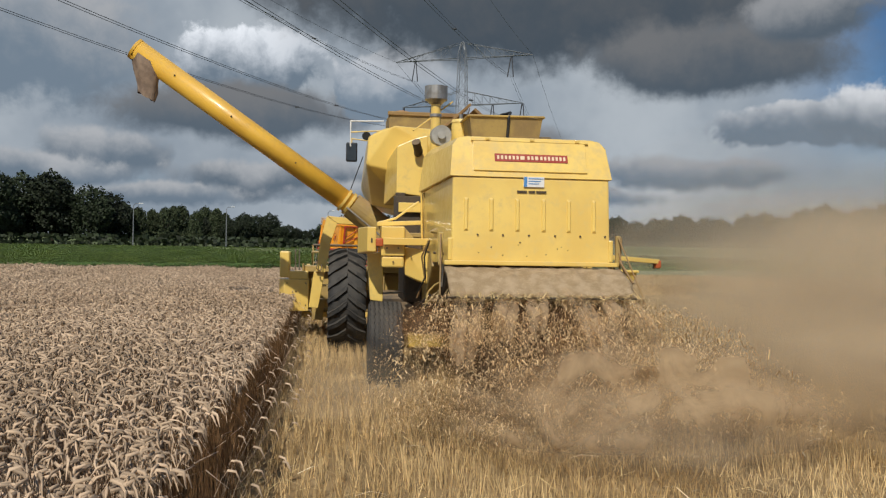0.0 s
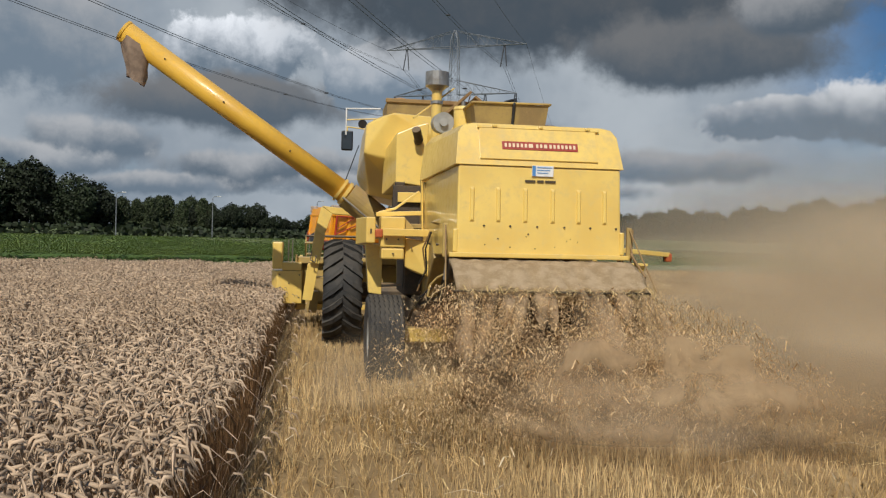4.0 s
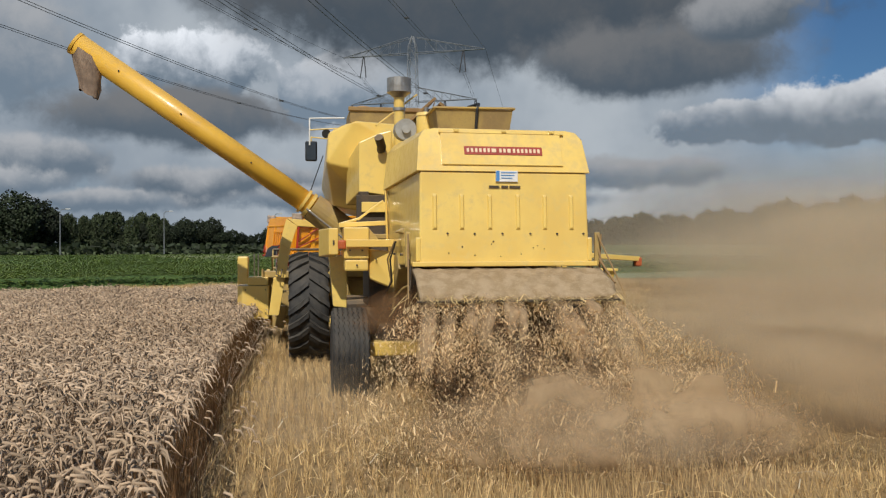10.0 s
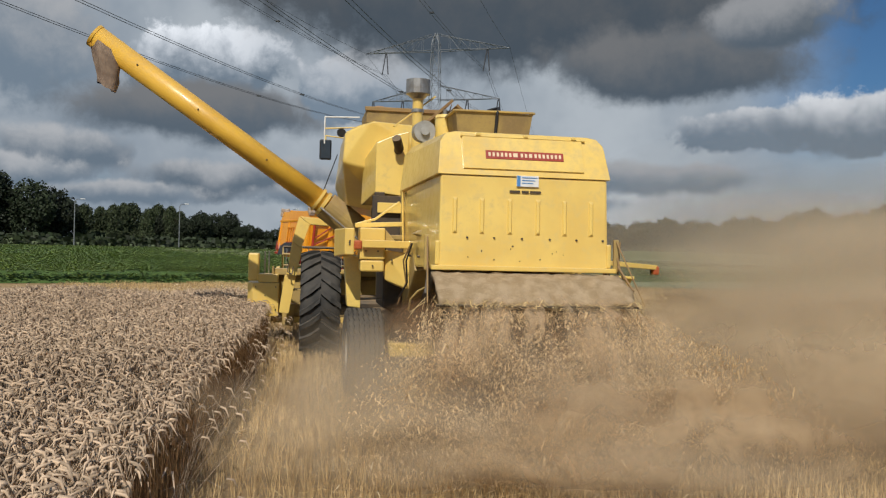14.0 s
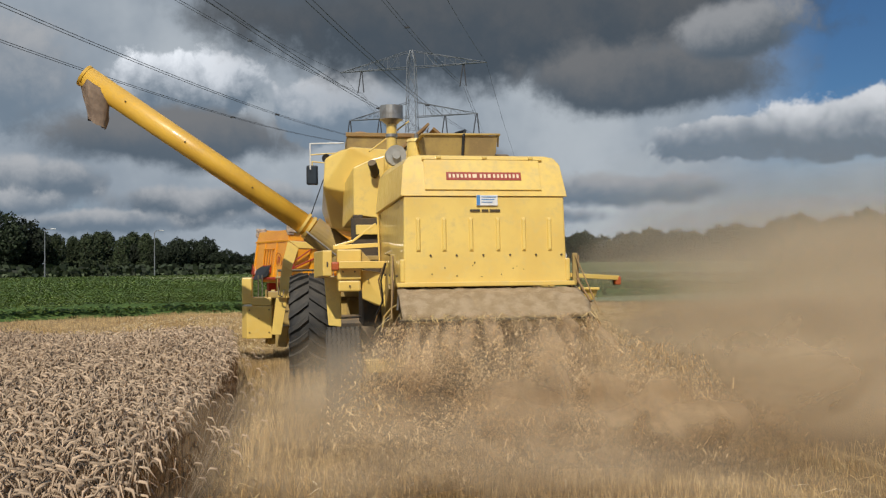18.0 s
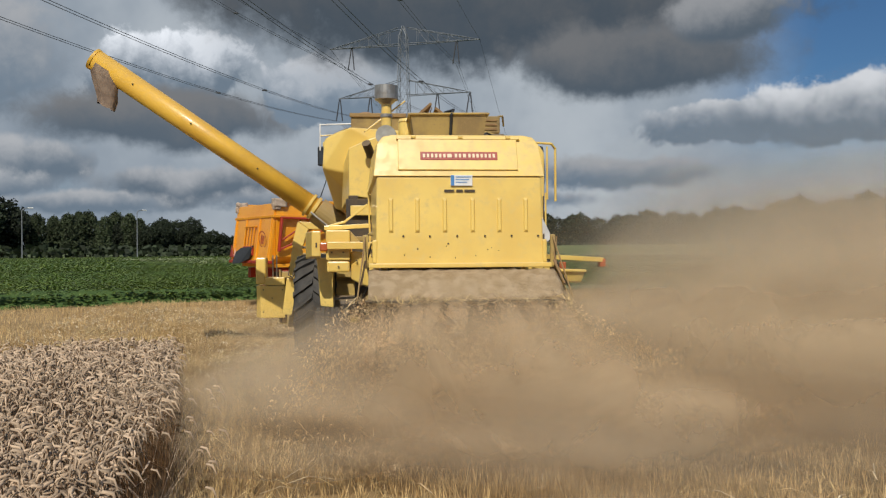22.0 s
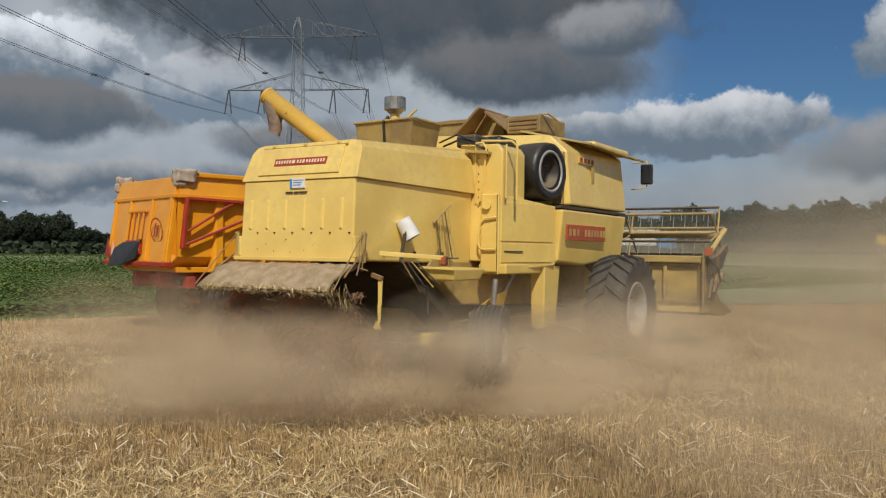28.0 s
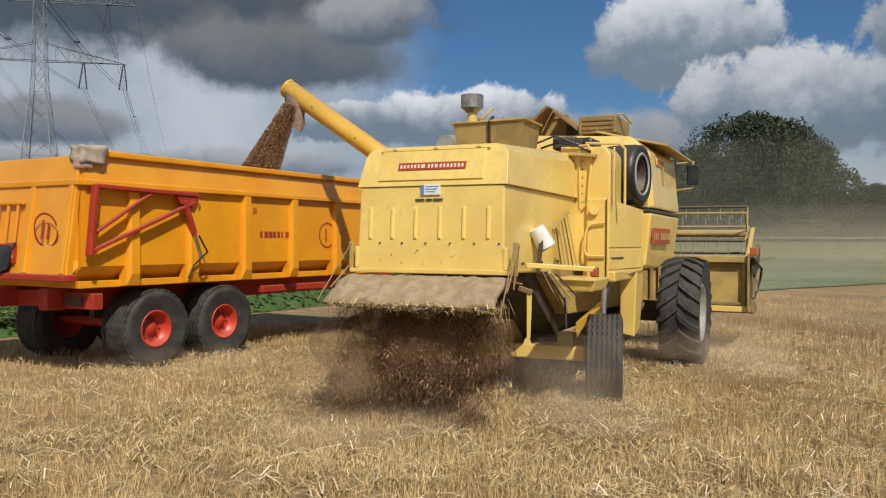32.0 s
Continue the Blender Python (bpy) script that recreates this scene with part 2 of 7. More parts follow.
RED_FADED = material("faded_red", (0.44, 0.085, 0.03), (0.36, 0.07, 0.03), 5, 0.6, dirt=0.3)
WHITE = material("white_paint", (0.80, 0.79, 0.76), (0.70, 0.68, 0.63), 8, 0.5)
PINK_FIELD = material("faded_pink", (0.80, 0.50, 0.40), (0.74, 0.42, 0.34), 6, 0.6)
CREAM = material("cream_lettering", (0.78, 0.62, 0.42), (0.74, 0.58, 0.38), 8, 0.5)
DARK_LETTER = material("dark_lettering", (0.06, 0.045, 0.025), (0.09, 0.06, 0.03), 8, 0.6)
BLUE_STICKER = material("blue_sticker", (0.08, 0.25, 0.55), (0.10, 0.28, 0.55), 8, 0.5)
LAMP_RED = material("red_lamp_glass", (0.50, 0.12, 0.035), (0.40, 0.085, 0.025), 9, 0.25, coat=0.5)
CANVAS = material("dirty_canvas", (0.33, 0.24, 0.17), (0.20, 0.14, 0.10), 6, 0.95, bump=0.3, bump_scale=120)
PALE_CANVAS = material("pale_canvas", (0.50, 0.40, 0.31), (0.38, 0.29, 0.22), 7, 0.95, bump=0.3, bump_scale=60)
GLASS_DARK = material("dark_glass", (0.02, 0.025, 0.03), (0.03, 0.035, 0.04), 4, 0.08, coat=0.6)
STRAW = material("straw", (0.70, 0.535, 0.265), (0.50, 0.365, 0.155), 3, 0.75, island=0.45)
PALE_STRAW = material("bleached_straw", (0.80, 0.69, 0.48), (0.62, 0.48, 0.29), 3, 0.6, island=0.35)
STUBBLE = material("stubble_straw", (0.62, 0.45, 0.225), (0.42, 0.28, 0.12), 0.7, 0.8, island=0.45)
TALL_STUBBLE = material("tall_stubble", (0.46, 0.32, 0.16), (0.30, 0.195, 0.09), 0.9, 0.85, island=0.5)
EAR = material("ripe_ears", (0.52, 0.385, 0.262), (0.44, 0.32, 0.212), 0.5, 0.9, island=0.38)
# brown stalks, with the shade inside the crop worked into their tone
SHADED_STALK = material("shaded_wheat_stalks", (0.23, 0.125, 0.05), (0.145, 0.075, 0.03), 0.8, 0.85, island=0.5)
# sheet between the ears: the shade of the gaps put into a dark tone
GAP_SHADE = material("wheat_gap_shade", (0.13, 0.085, 0.05), (0.08, 0.05, 0.03), 8, 1.0, bump=1.0, bump_scale=30)
SOIL = material("stubble_ground", (0.33, 0.222, 0.102), (0.235, 0.158, 0.071), 0.35, 1.0, bump=1.0, bump_scale=22, third=(0.46, 0.33, 0.17), stretch=(1.0, 0.35, 1.0))
LEAF = material("potato_leaves", (0.100, 0.160, 0.020), (0.172, 0.220, 0.034), 0.4, 0.6, island=0.55)
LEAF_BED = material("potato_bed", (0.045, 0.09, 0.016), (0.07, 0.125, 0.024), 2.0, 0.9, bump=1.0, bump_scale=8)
RIGHT_CROP = material("pale_green_crop", (0.20, 0.235, 0.115), (0.25, 0.27, 0.15), 0.08, 0.95, bump=0.8, bump_scale=9)
MEADOW = material("meadow_grass", (0.078, 0.108, 0.032), (0.11, 0.135, 0.045), 0.05, 0.95, bump=0.6, bump_scale=4)
ORANGE = material("orange_paint", (0.82, 0.35, 0.014), (0.76, 0.30, 0.012), 1.4, 0.35, bump=0.04, bump_scale=10, dirt=0.25, coat=0.2)
RED = material("red_paint", (0.42, 0.035, 0.018), (0.33, 0.03, 0.015), 4, 0.42, dirt=0.35)
RIM_RED = material("red_rim_paint", (0.55, 0.04, 0.02), (0.45, 0.035, 0.02), 6, 0.4, dirt=0.25)
GRAIN = material("wheat_grain", (0.56, 0.33, 0.16), (0.44, 0.24, 0.11), 14, 0.9, bump=1.0, bump_scale=120, island=0.35)
BARK = material("bark", (0.09, 0.065, 0.045), (0.06, 0.045, 0.03), 4, 0.95, bump=0.8, bump_scale=12)
CROWN_DARK = material("dark_leaves", (0.015, 0.024, 0.009), (0.024, 0.036, 0.012), 0.15, 0.8, island=0.5, each=0.3)
CROWN_PALE = material("pale_leaves", (0.036, 0.052, 0.020), (0.052, 0.066, 0.026), 0.15, 0.8, island=0.45, each=0.3)
CROWN_TALL = material("mid_green_leaves", (0.028, 0.041, 0.014), (0.042, 0.056, 0.019), 0.12, 0.8, island=0.5, each=0.15)
GALVANISED = material("galvanised_lattice", (0.25, 0.265, 0.28), (0.18, 0.19, 0.20), 2, 0.6, 0.3)
CABLE = material("cable", (0.05, 0.05, 0.055), (0.07, 0.07, 0.075), 2, 0.6, 0.4)
ASPHALT = material("asphalt", (0.05, 0.05, 0.05), (0.06, 0.06, 0.058), 1, 0.9)
CAR_RED = material("red_car_paint", (0.45, 0.02, 0.02), (0.4, 0.02, 0.02), 1, 0.3)
SIGN_YELLOW = material("yellow_sign", (0.85, 0.50, 0.02), (0.8, 0.46, 0.02), 2, 0.5)


# ---- mesh helpers ----
def part(name, bm, mat, parent=None, label="", smooth=False):
    """Links a bmesh as ONE mesh object under a thing or a part."""
    me = bpy.data.meshes.new(name)
    bm.normal_update()
    bm.to_mesh(me)
    bm.free()
    me.materials.append(mat)
    if smooth:
        me.shade_smooth()
    ob = new(name, me)
    ob.parent = parent
    return tagged(ob, label)


def mesh_of(name, verts, faces, mat, parent=None):
    me = bpy.data.meshes.new(name)
    n, k = faces.shape
    me.vertices.add(len(verts)), me.loops.add(n * k), me.polygons.add(n)
    me.vertices.foreach_set("co", np.ascontiguousarray(verts, dtype=np.float32).ravel())
    me.loops.foreach_set("vertex_index", np.ascontiguousarray(faces, dtype=np.int32).ravel())
    me.polygons.foreach_set("loop_start", np.arange(0, n * k, k, dtype=np.int32))
    me.update(calc_edges=True)
    me.materials.append(mat)
    ob = new(name, me)
    ob.parent = parent
    return ob


def box(lo, hi, bevel=0.0, m=None, bm=None):
    bm2 = bmesh.new()
    bmesh.ops.create_cube(bm2, size=1)
    for v in bm2.verts:
        v.co = [lo[i] + (v.co[i] + 0.5) * (hi[i] - lo[i]) for i in range(3)]
    if bevel:
        bmesh.ops.bevel(bm2, geom=bm2.edges[:], offset=bevel, segments=2, affect="EDGES", profile=0.5)
    return joined(bm, bm2, m)


def joined(bm, bm2, m=None):
    if m is not None:
        bmesh.ops.transform(bm2, matrix=m, verts=bm2.verts[:])
    if bm is None:
        return bm2
    me = bpy.data.meshes.new("t")
    bm2.to_mesh(me), bm2.free()
    bm.from_mesh(me)
    bpy.data.meshes.remove(me)
    return bm


def rod(a, b, r, r2=None, seg=10, bm=None, caps=True):
    """A round bar from a to b."""
    a, b = Vector(a), Vector(b)
    bm2 = bmesh.new()
    m = Matrix.Translation((a + b) / 2) @ (b - a).to_track_quat("Z", "Y").to_matrix().to_4x4()
    bmesh.ops.create_cone(bm2, cap_ends=caps, segments=seg, radius1=r, radius2=r if r2 is None else r2, depth=(b - a).length, matrix=m)
    return joined(bm, bm2)


def bar(a, b, w, h, bevel=0.0, bm=None, turn=0):
    """A flat bar of section w x h from a to b."""
    a, b = Vector(a), Vector(b)
    m = Matrix.Translation((a + b) / 2) @ (b - a).to_track_quat("Z", "Y").to_matrix().to_4x4() @ pose(0, 0, 0, 0, 0, turn)
    n = (b - a).length / 2
    return box((-w / 2, -h / 2, -n), (w / 2, h / 2, n), bevel, m, bm)


def pipe(points, r, seg=8, bm=None):
    """A bent tube through the points, with round joints."""
    for a, b in zip(points, points[1:]):
        bm = rod(a, b, r, seg=seg, bm=bm)
    for p in points[1:-1]:
        b2 = bmesh.new()
        bmesh.ops.create_icosphere(b2, subdivisions=1, radius=r * 1.03, matrix=Matrix.Translation(p))
        bm = joined(bm, b2)
    return bm


def prism(outline, lo, hi, axis="x", bevel=0.0, bm=None):
    """A solid whose outline (two coordinates) is drawn out along an axis from lo to hi."""
    bm2 = bmesh.new()
    at = {"x": lambda u, v, w: (w, u, v), "y": lambda u, v, w: (u, w, v), "z": lambda u, v, w: (u, v, w)}[axis]
    rings = [[bm2.verts.new(at(u, v, w)) for u, v in outline] for w in (lo, hi)]
    bm2.faces.new(rings[0]), bm2.faces.new(rings[1][::-1])
    for i in range(len(outline)):
        j = (i + 1) % len(outline)
        bm2.faces.new((rings[0][j], rings[0][i], rings[1][i], rings[1][j]))
    bmesh.ops.recalc_face_normals(bm2, faces=bm2.faces[:])
    if bevel:
        bmesh.ops.bevel(bm2, geom=bm2.edges[:], offset=bevel, segments=2, affect="EDGES", profile=0.5)
    return joined(bm, bm2)


def hull(points, bevel=0.0, bm=None):
    """A convex panel body through the given corners."""
    bm2 = bmesh.new()
    for p in points:
        bm2.verts.new(p)
    out = bmesh.ops.convex_hull(bm2, input=bm2.verts[:])
    bmesh.ops.dissolve_limit(bm2, angle_limit=0.03, verts=bm2.verts[:], edges=bm2.edges[:])
    if bevel:
        bmesh.ops.bevel(bm2, geom=bm2.edges[:], offset=bevel, segments=2, affect="EDGES", profile=0.5)
    return joined(bm, bm2)


def lathe(profile, seg=32, m=None, bm=None):
    """A turned body: (radius, height along x) pairs about the x axis."""
    bm2 = bmesh.new()
    rings = []
    for r, h in profile:
        rings.append([bm2.verts.new((h, r * math.cos(2 * math.pi * i / seg), r * math.sin(2 * math.pi * i / seg))) for i in range(seg)])
    for a, b in zip(rings, rings[1:]):
        for i in range(seg):
            j = (i + 1) % seg
            bm2.faces.new((a[i], a[j], b[j], b[i]))
    bmesh.ops.recalc_face_normals(bm2, faces=bm2.faces[:])
    return joined(bm, bm2, m)


def scattered(template, faces, where, turn, size, lean=None):
    """Copies of a small template (k x 3) at N places, turned about z, leaning and scaled: vertices and faces."""
    n, k = len(where), len(template)
    t = template[None] * size[:, None, None]
    if lean is not None:
        ax, ay = lean[:, 0, None], lean[:, 1, None]
        x, y, z = t[..., 0], t[..., 1], t[..., 2]
        t = np.stack([x + z * np.sin(ax), y + z * np.sin(ay), z * np.cos(ax) * np.cos(ay)], -1)
    c, s = np.cos(turn)[:, None], np.sin(turn)[:, None]
    v = np.stack([c * t[..., 0] - s * t[..., 1], s * t[..., 0] + c * t[..., 1], t[..., 2]], -1) + where[:, None]
    f = faces[None] + (np.arange(n) * k)[:, None, None]
    return v.reshape(-1, 3), f.reshape(-1, faces.shape[1])

# ---- the field ----
rng = np.random.default_rng(7)
WHEAT_END = 30.1


def edge_x(y):
    """Where the standing wheat ends beside the cut strip."""
    return np.interp(y, [-14.0, 5.0, 10.0, 12.0, 15.0, 18.0, 20.0, 22.0, 25.0, 27.0, 28.5, 30.2], [-0.68, -0.70, -0.75, -0.82, -0.89, -0.95, -0.95, -0.88, -0.79, -0.83, -0.94, -1.12])


def flat(name, lo, hi, z, mat, kind="structure"):
    v = np.array([(lo[0], lo[1], z), (hi[0], lo[1], z), (hi[0], hi[1], z), (lo[0], hi[1], z)], float)
    return tagged(mesh_of(name, v, np.array([[0, 1, 2, 3]]), mat), kind=kind)


tagged(flat("ground", (-2500, -2500), (2500, 2500), 0.0, SOIL), "cut wheat stubble field, dry straw-coloured ground", "ground")

# standing wheat: a dark sheet as painted shade in the gaps, stalks, nodding ears
ys = np.linspace(-14, WHEAT_END - 0.25, 60)
xs = np.linspace(0.28, 44, 60)
gx, gy = np.meshgrid(xs, ys)
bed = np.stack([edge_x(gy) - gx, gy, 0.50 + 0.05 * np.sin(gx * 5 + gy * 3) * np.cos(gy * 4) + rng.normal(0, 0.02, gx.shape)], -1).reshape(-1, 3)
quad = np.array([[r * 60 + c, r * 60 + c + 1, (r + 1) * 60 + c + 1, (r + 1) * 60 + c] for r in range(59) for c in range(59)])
wheat = tagged(mesh_of("standing_wheat", bed, quad, GAP_SHADE), "ripe standing wheat with pale nodding ears", "wheat", kind="stuff")

EAR_LINE = [((0, 0, -0.13), 0.0020), ((0.004, 0, 0), 0.0028), ((0.028, 0, 0.040), 0.0080), ((0.078, 0, 0.028), 0.0092), ((0.112, 0, -0.042), 0.0028)]
ear = np.array([(p[0] + r * math.cos(a) * 0.5, p[1] + r * math.sin(a), p[2] + r * math.cos(a)) for p, r in EAR_LINE for a in (0.0, 2.09, 4.19)])
ear_faces = np.array([[3 * i + k, 3 * i + (k + 1) % 3, 3 * i + 3 + (k + 1) % 3, 3 * i + 3 + k] for i in range(4) for k in range(3)])


def spots(n, y0, y1, reach, x0=0.0):
    """Places in the wheat, within reach(y) metres of its edge."""
    y = rng.uniform(y0, y1, n)
    w = reach(y)
    keep = rng.uniform(0, w.max(), n) < w
    y, w = y[keep], w[keep]
    return np.stack([edge_x(y) - x0 - rng.uniform(0, 1, len(y)) * w, y], 1)


def tall(y):
    """The crop stands lower towards the headland."""
    return np.interp(y, [3.0, 20.0], [0.83, 0.715])


def heights(xy):
    return tall(xy[:, 1]) + 0.035 * np.sin(xy[:, 0] * 2.1 + 1.3 * np.sin(xy[:, 1] * 0.8)) + rng.normal(0, 0.035, len(xy))


def strip(y):
    return np.minimum(0.45 * np.maximum(y, 0) + 1.8, 5.6)


near = spots(92000, -1.5, WHEAT_END, strip)
far = np.concatenate([spots(24000, -14, WHEAT_END, lambda y: 0 * y + 44), spots(52000, 8, WHEAT_END, lambda y: 0.45 * y + 0.5), spots(6000, -12, WHEAT_END, lambda y: 0 * y + 14, 14.0), spots(5000, -12, 12, lambda y: 0 * y + 10, 6.0)])
far = far[~((far[:, 1] > -1.5) & (edge_x(far[:, 1]) - far[:, 0] < strip(far[:, 1]) - 0.2))]
size = np.where(edge_x(far[:, 1]) - far[:, 0] < 0.45 * far[:, 1] + 0.5, 0.95, 1.5)
for xy, grow, name, shape, skin in ((near, np.full(len(near), 0.80), "wheat_ears", ear, ear_faces), (far, size, "outer_wheat_ears", ear[3:], ear_faces[:9])):
    h = heights(xy)
    v, f = scattered(shape, skin, np.column_stack([xy, h]), rng.uniform(-2.6, 2.6, len(xy)) - 0.6, rng.uniform(0.85, 1.25, len(xy)) * grow, rng.normal(0, 0.26, (len(xy), 2)))
    tagged(mesh_of(name, v, f, EAR, wheat), "pale pinkish-tan wheat ears", kind="stuff").data.shade_smooth()

blade = np.array([(-0.0028, 0, 0), (0.0028, 0, 0), (0.002, 0.012, 0.5), (-0.002, 0.012, 0.5), (0.0005, 0.03, 1.0), (-0.0005, 0.03, 1.0)])
blade_faces = np.array([[0, 1, 2, 3], [3, 2, 4, 5]])
wall = spots(16000, -1, WHEAT_END, lambda y: 0 * y + 0.55, -0.03)
front = np.column_stack([rng.uniform(-14, edge_x(WHEAT_END), 5000), WHEAT_END - rng.uniform(0, 0.5, 5000)])
inner = near[rng.permutation(len(near))[:26000]]
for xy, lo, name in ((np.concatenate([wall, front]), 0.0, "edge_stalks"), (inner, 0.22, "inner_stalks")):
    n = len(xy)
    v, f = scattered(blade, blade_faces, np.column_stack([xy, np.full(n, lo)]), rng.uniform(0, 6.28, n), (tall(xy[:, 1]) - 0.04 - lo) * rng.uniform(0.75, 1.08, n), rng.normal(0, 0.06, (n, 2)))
    tagged(mesh_of(name, v, f, SHADED_STALK, wheat), "brown upright wheat stalks", kind="stuff")
# stray stalks that lean out over the cut strip, each with its ear
y = rng.uniform(0, WHEAT_END - 1, 170)
out = rng.uniform(0.15, 0.75, 170)
foot = np.column_stack([edge_x(y) - rng.uniform(0.0, 0.12, 170), y, np.full(170, 0.0)])
tip = rng.uniform(0.50, 0.72, 170)
v, f = scattered(blade * np.array([1.3, 1.0, 1.0]), blade_faces, foot, np.zeros(170), tip, np.column_stack([out, rng.normal(0, 0.25, 170)]))
tagged(mesh_of("leaning_stalks", v, f, EAR, wheat), "stray wheat stalks leaning out of the edge", kind="stuff")
head = v.reshape(170, 6, 3)[:, 4]
v, f = scattered(ear[3:], ear_faces[:9], head, rng.uniform(-0.5, 0.5, 170), rng.uniform(0.8, 1.1, 170) * 0.8, None)
tagged(mesh_of("leaning_ears", v, f, EAR, wheat), "nodding ears of the stray stalks", kind="stuff")
leaf = np.array([(-0.005, 0, 0), (0.005, 0, 0), (0.006, 0.10, 0.05), (-0.006, 0.10, 0.05), (0.001, 0.20, -0.06), (-0.001, 0.20, -0.06)])
xy = near[rng.permutation(len(near))[:14000]]
n = len(xy)
v, f = scattered(leaf, blade_faces, np.column_stack([xy, rng.uniform(0.28, 0.72, n)]), rng.uniform(0, 6.28, n), rng.uniform(0.6, 1.2, n), rng.normal(0, 0.3, (n, 2)))
tagged(mesh_of("dry_leaves", v, f, EAR, wheat), "dry curled wheat leaves", kind="stuff")

# stubble in drill rows, and loose straw on the ground
def cut_ground(n, lo, hi):
    xy = np.column_stack([rng.uniform(lo[0], hi[0], n), rng.uniform(lo[1], hi[1], n)])
    return xy[(xy[:, 0] > edge_x(xy[:, 1]) + 0.02) | (xy[:, 1] > WHEAT_END + 0.05)]


POTATO = Vector((-1.3, 49.3)), Vector((0.93, 0.368)), Vector((-0.368, 0.93))   # a point of the potato field's edge, along it, into it


def right_edge(x):
    """Near edge of the pale green crop beyond the stubble on the right."""
    return np.interp(x, [8.0, 19.0, 36.0, 130.0, 900.0], [53.4, 50.6, 50.6, 44.0, 20.0])


def in_potatoes(xy):
    left = (xy[:, 0] - POTATO[0].x) * POTATO[2].x + (xy[:, 1] - POTATO[0].y) * POTATO[2].y > -0.25
    return left | ((xy[:, 0] > 8) & (xy[:, 1] > right_edge(xy[:, 0]) - 0.1))


def tufts(n, lo, hi):
    """Stalks that stand together in small tufts."""
    c = np.repeat(cut_ground(n, lo, hi), 8, 0)
    return c + rng.normal(0, 0.028, c.shape)


xy = np.concatenate([cut_ground(105000, (-1.2, 0.8), (4.5, 31)), cut_ground(75000, (-9, 29.5), (12, 49)), cut_ground(26000, (4.5, 4), (13, 48)), tufts(7000, (-2.6, 31.8), (8, 40)), tufts(5000, (-5, 32), (14, 48)), cut_ground(30000, (8, 31), (24, 56))])
xy[:, 0] = np.where(xy[:, 1] < 31, np.round(xy[:, 0] / 0.125) * 0.125 + rng.normal(0, 0.022, len(xy)), xy[:, 0])
across = np.round((xy @ np.array(POTATO[2])) / 0.14) * 0.14 - xy @ np.array(POTATO[2]) + rng.normal(0, 0.025, len(xy))
xy = np.where((xy[:, 1] >= 31)[:, None], xy + across[:, None] * np.array(POTATO[2]), xy)
xy = xy[~in_potatoes(xy)]
n = len(xy)
stub = np.array([(-0.0042, 0, 0), (0.0042, 0, 0), (0.0036, 0.004, 1), (-0.0036, 0.004, 1)])
v, f = scattered(stub, np.array([[0, 1, 2, 3]]), np.column_stack([xy, np.full(n, -0.005)]), rng.uniform(0, 6.28, n), np.ones(n), rng.normal(0, 0.10, (n, 2)))
v[:, 2] *= np.repeat(rng.uniform(0.08, 0.185, n) * np.where(xy[:, 1] > 31, 0.78, 1.0) * (1 + 0.3 * np.sin(xy[:, 0] * 1.7 + np.sin(xy[:, 1] * 1.1) * 2)), 4)
# keep the lean in proportion to the height of each stalk
base = np.repeat(np.column_stack([xy, np.zeros(n)]), 4, 0)
v[:, :2] = base[:, :2] + (v[:, :2] - base[:, :2]) * np.where(np.arange(4 * n)[:, None] % 4 < 2, 1.0, 0.3)
stubble = tagged(mesh_of("stubble", v, f, STUBBLE), "short cut wheat stubble in rows", "stubble", kind="stuff")
xy = np.concatenate([cut_ground(4000, (-1.0, 0.5), (5, 32)), cut_ground(9000, (-8, 30), (12, 48)), cut_ground(9000, (4, 4), (13, 48)), cut_ground(9000, (-2.6, 31.5), (8, 40))])
xy = xy[~in_potatoes(xy)]
n = len(xy)
wisp = np.array([(-0.5, -0.0028, 0), (-0.5, 0.0028, 0), (0.0, 0.004, 0.04), (0.0, -0.0028, 0.04), (0.5, 0.0028, 0), (0.5, -0.0028, 0)])
v, f = scattered(wisp * np.array([0.2, 1, 0.6]), np.array([[0, 1, 2, 3], [3, 2, 4, 5]]), np.column_stack([xy, rng.uniform(0.004, 0.08, n)]), rng.uniform(0, 6.28, n), rng.uniform(0.5, 1.5, n), None)
tagged(mesh_of("loose_straw", v, f, STRAW), "loose pale straw lying on the stubble", "straw", kind="stuff")

xy = np.concatenate([cut_ground(7000, (-5, 31), (13, 45)), cut_ground(500, (-1, 1), (5, 31))])
xy = xy[~in_potatoes(xy)]
n = len(xy)
v, f = scattered(wisp * np.array([0.22, 1.25, 0.7]), np.array([[0, 1, 2, 3], [3, 2, 4, 5]]), np.column_stack([xy, rng.uniform(0.05, 0.14, n)]), rng.uniform(0, 6.28, n), rng.uniform(0.5, 1.5, n), rng.normal(0, 0.4, (n, 2)))
tagged(mesh_of("pale_straw", v, f, PALE_STRAW), "long bleached straws lying over the stubble", "straw", kind="stuff")

# chopped straw dropped in uneven mats
local = np.random.default_rng(77)
xy = np.column_stack([local.uniform(-4, 13, 90000), local.uniform(30.5, 45, 90000)])
mat = np.sin(xy[:, 0] * 0.9 + 1.3 * np.sin(xy[:, 1] * 0.8)) + np.sin(xy[:, 1] * 1.9 - xy[:, 0] * 0.6) + 0.7 * np.sin(xy[:, 0] * 3.1 + xy[:, 1] * 2.3)
xy = xy[(mat + local.normal(0, 0.35, len(xy)) > 0.75) & ((xy[:, 0] > edge_x(xy[:, 1]) + 0.1) | (xy[:, 1] > WHEAT_END + 0.2))]
xy = xy[~in_potatoes(xy)]
n = len(xy)
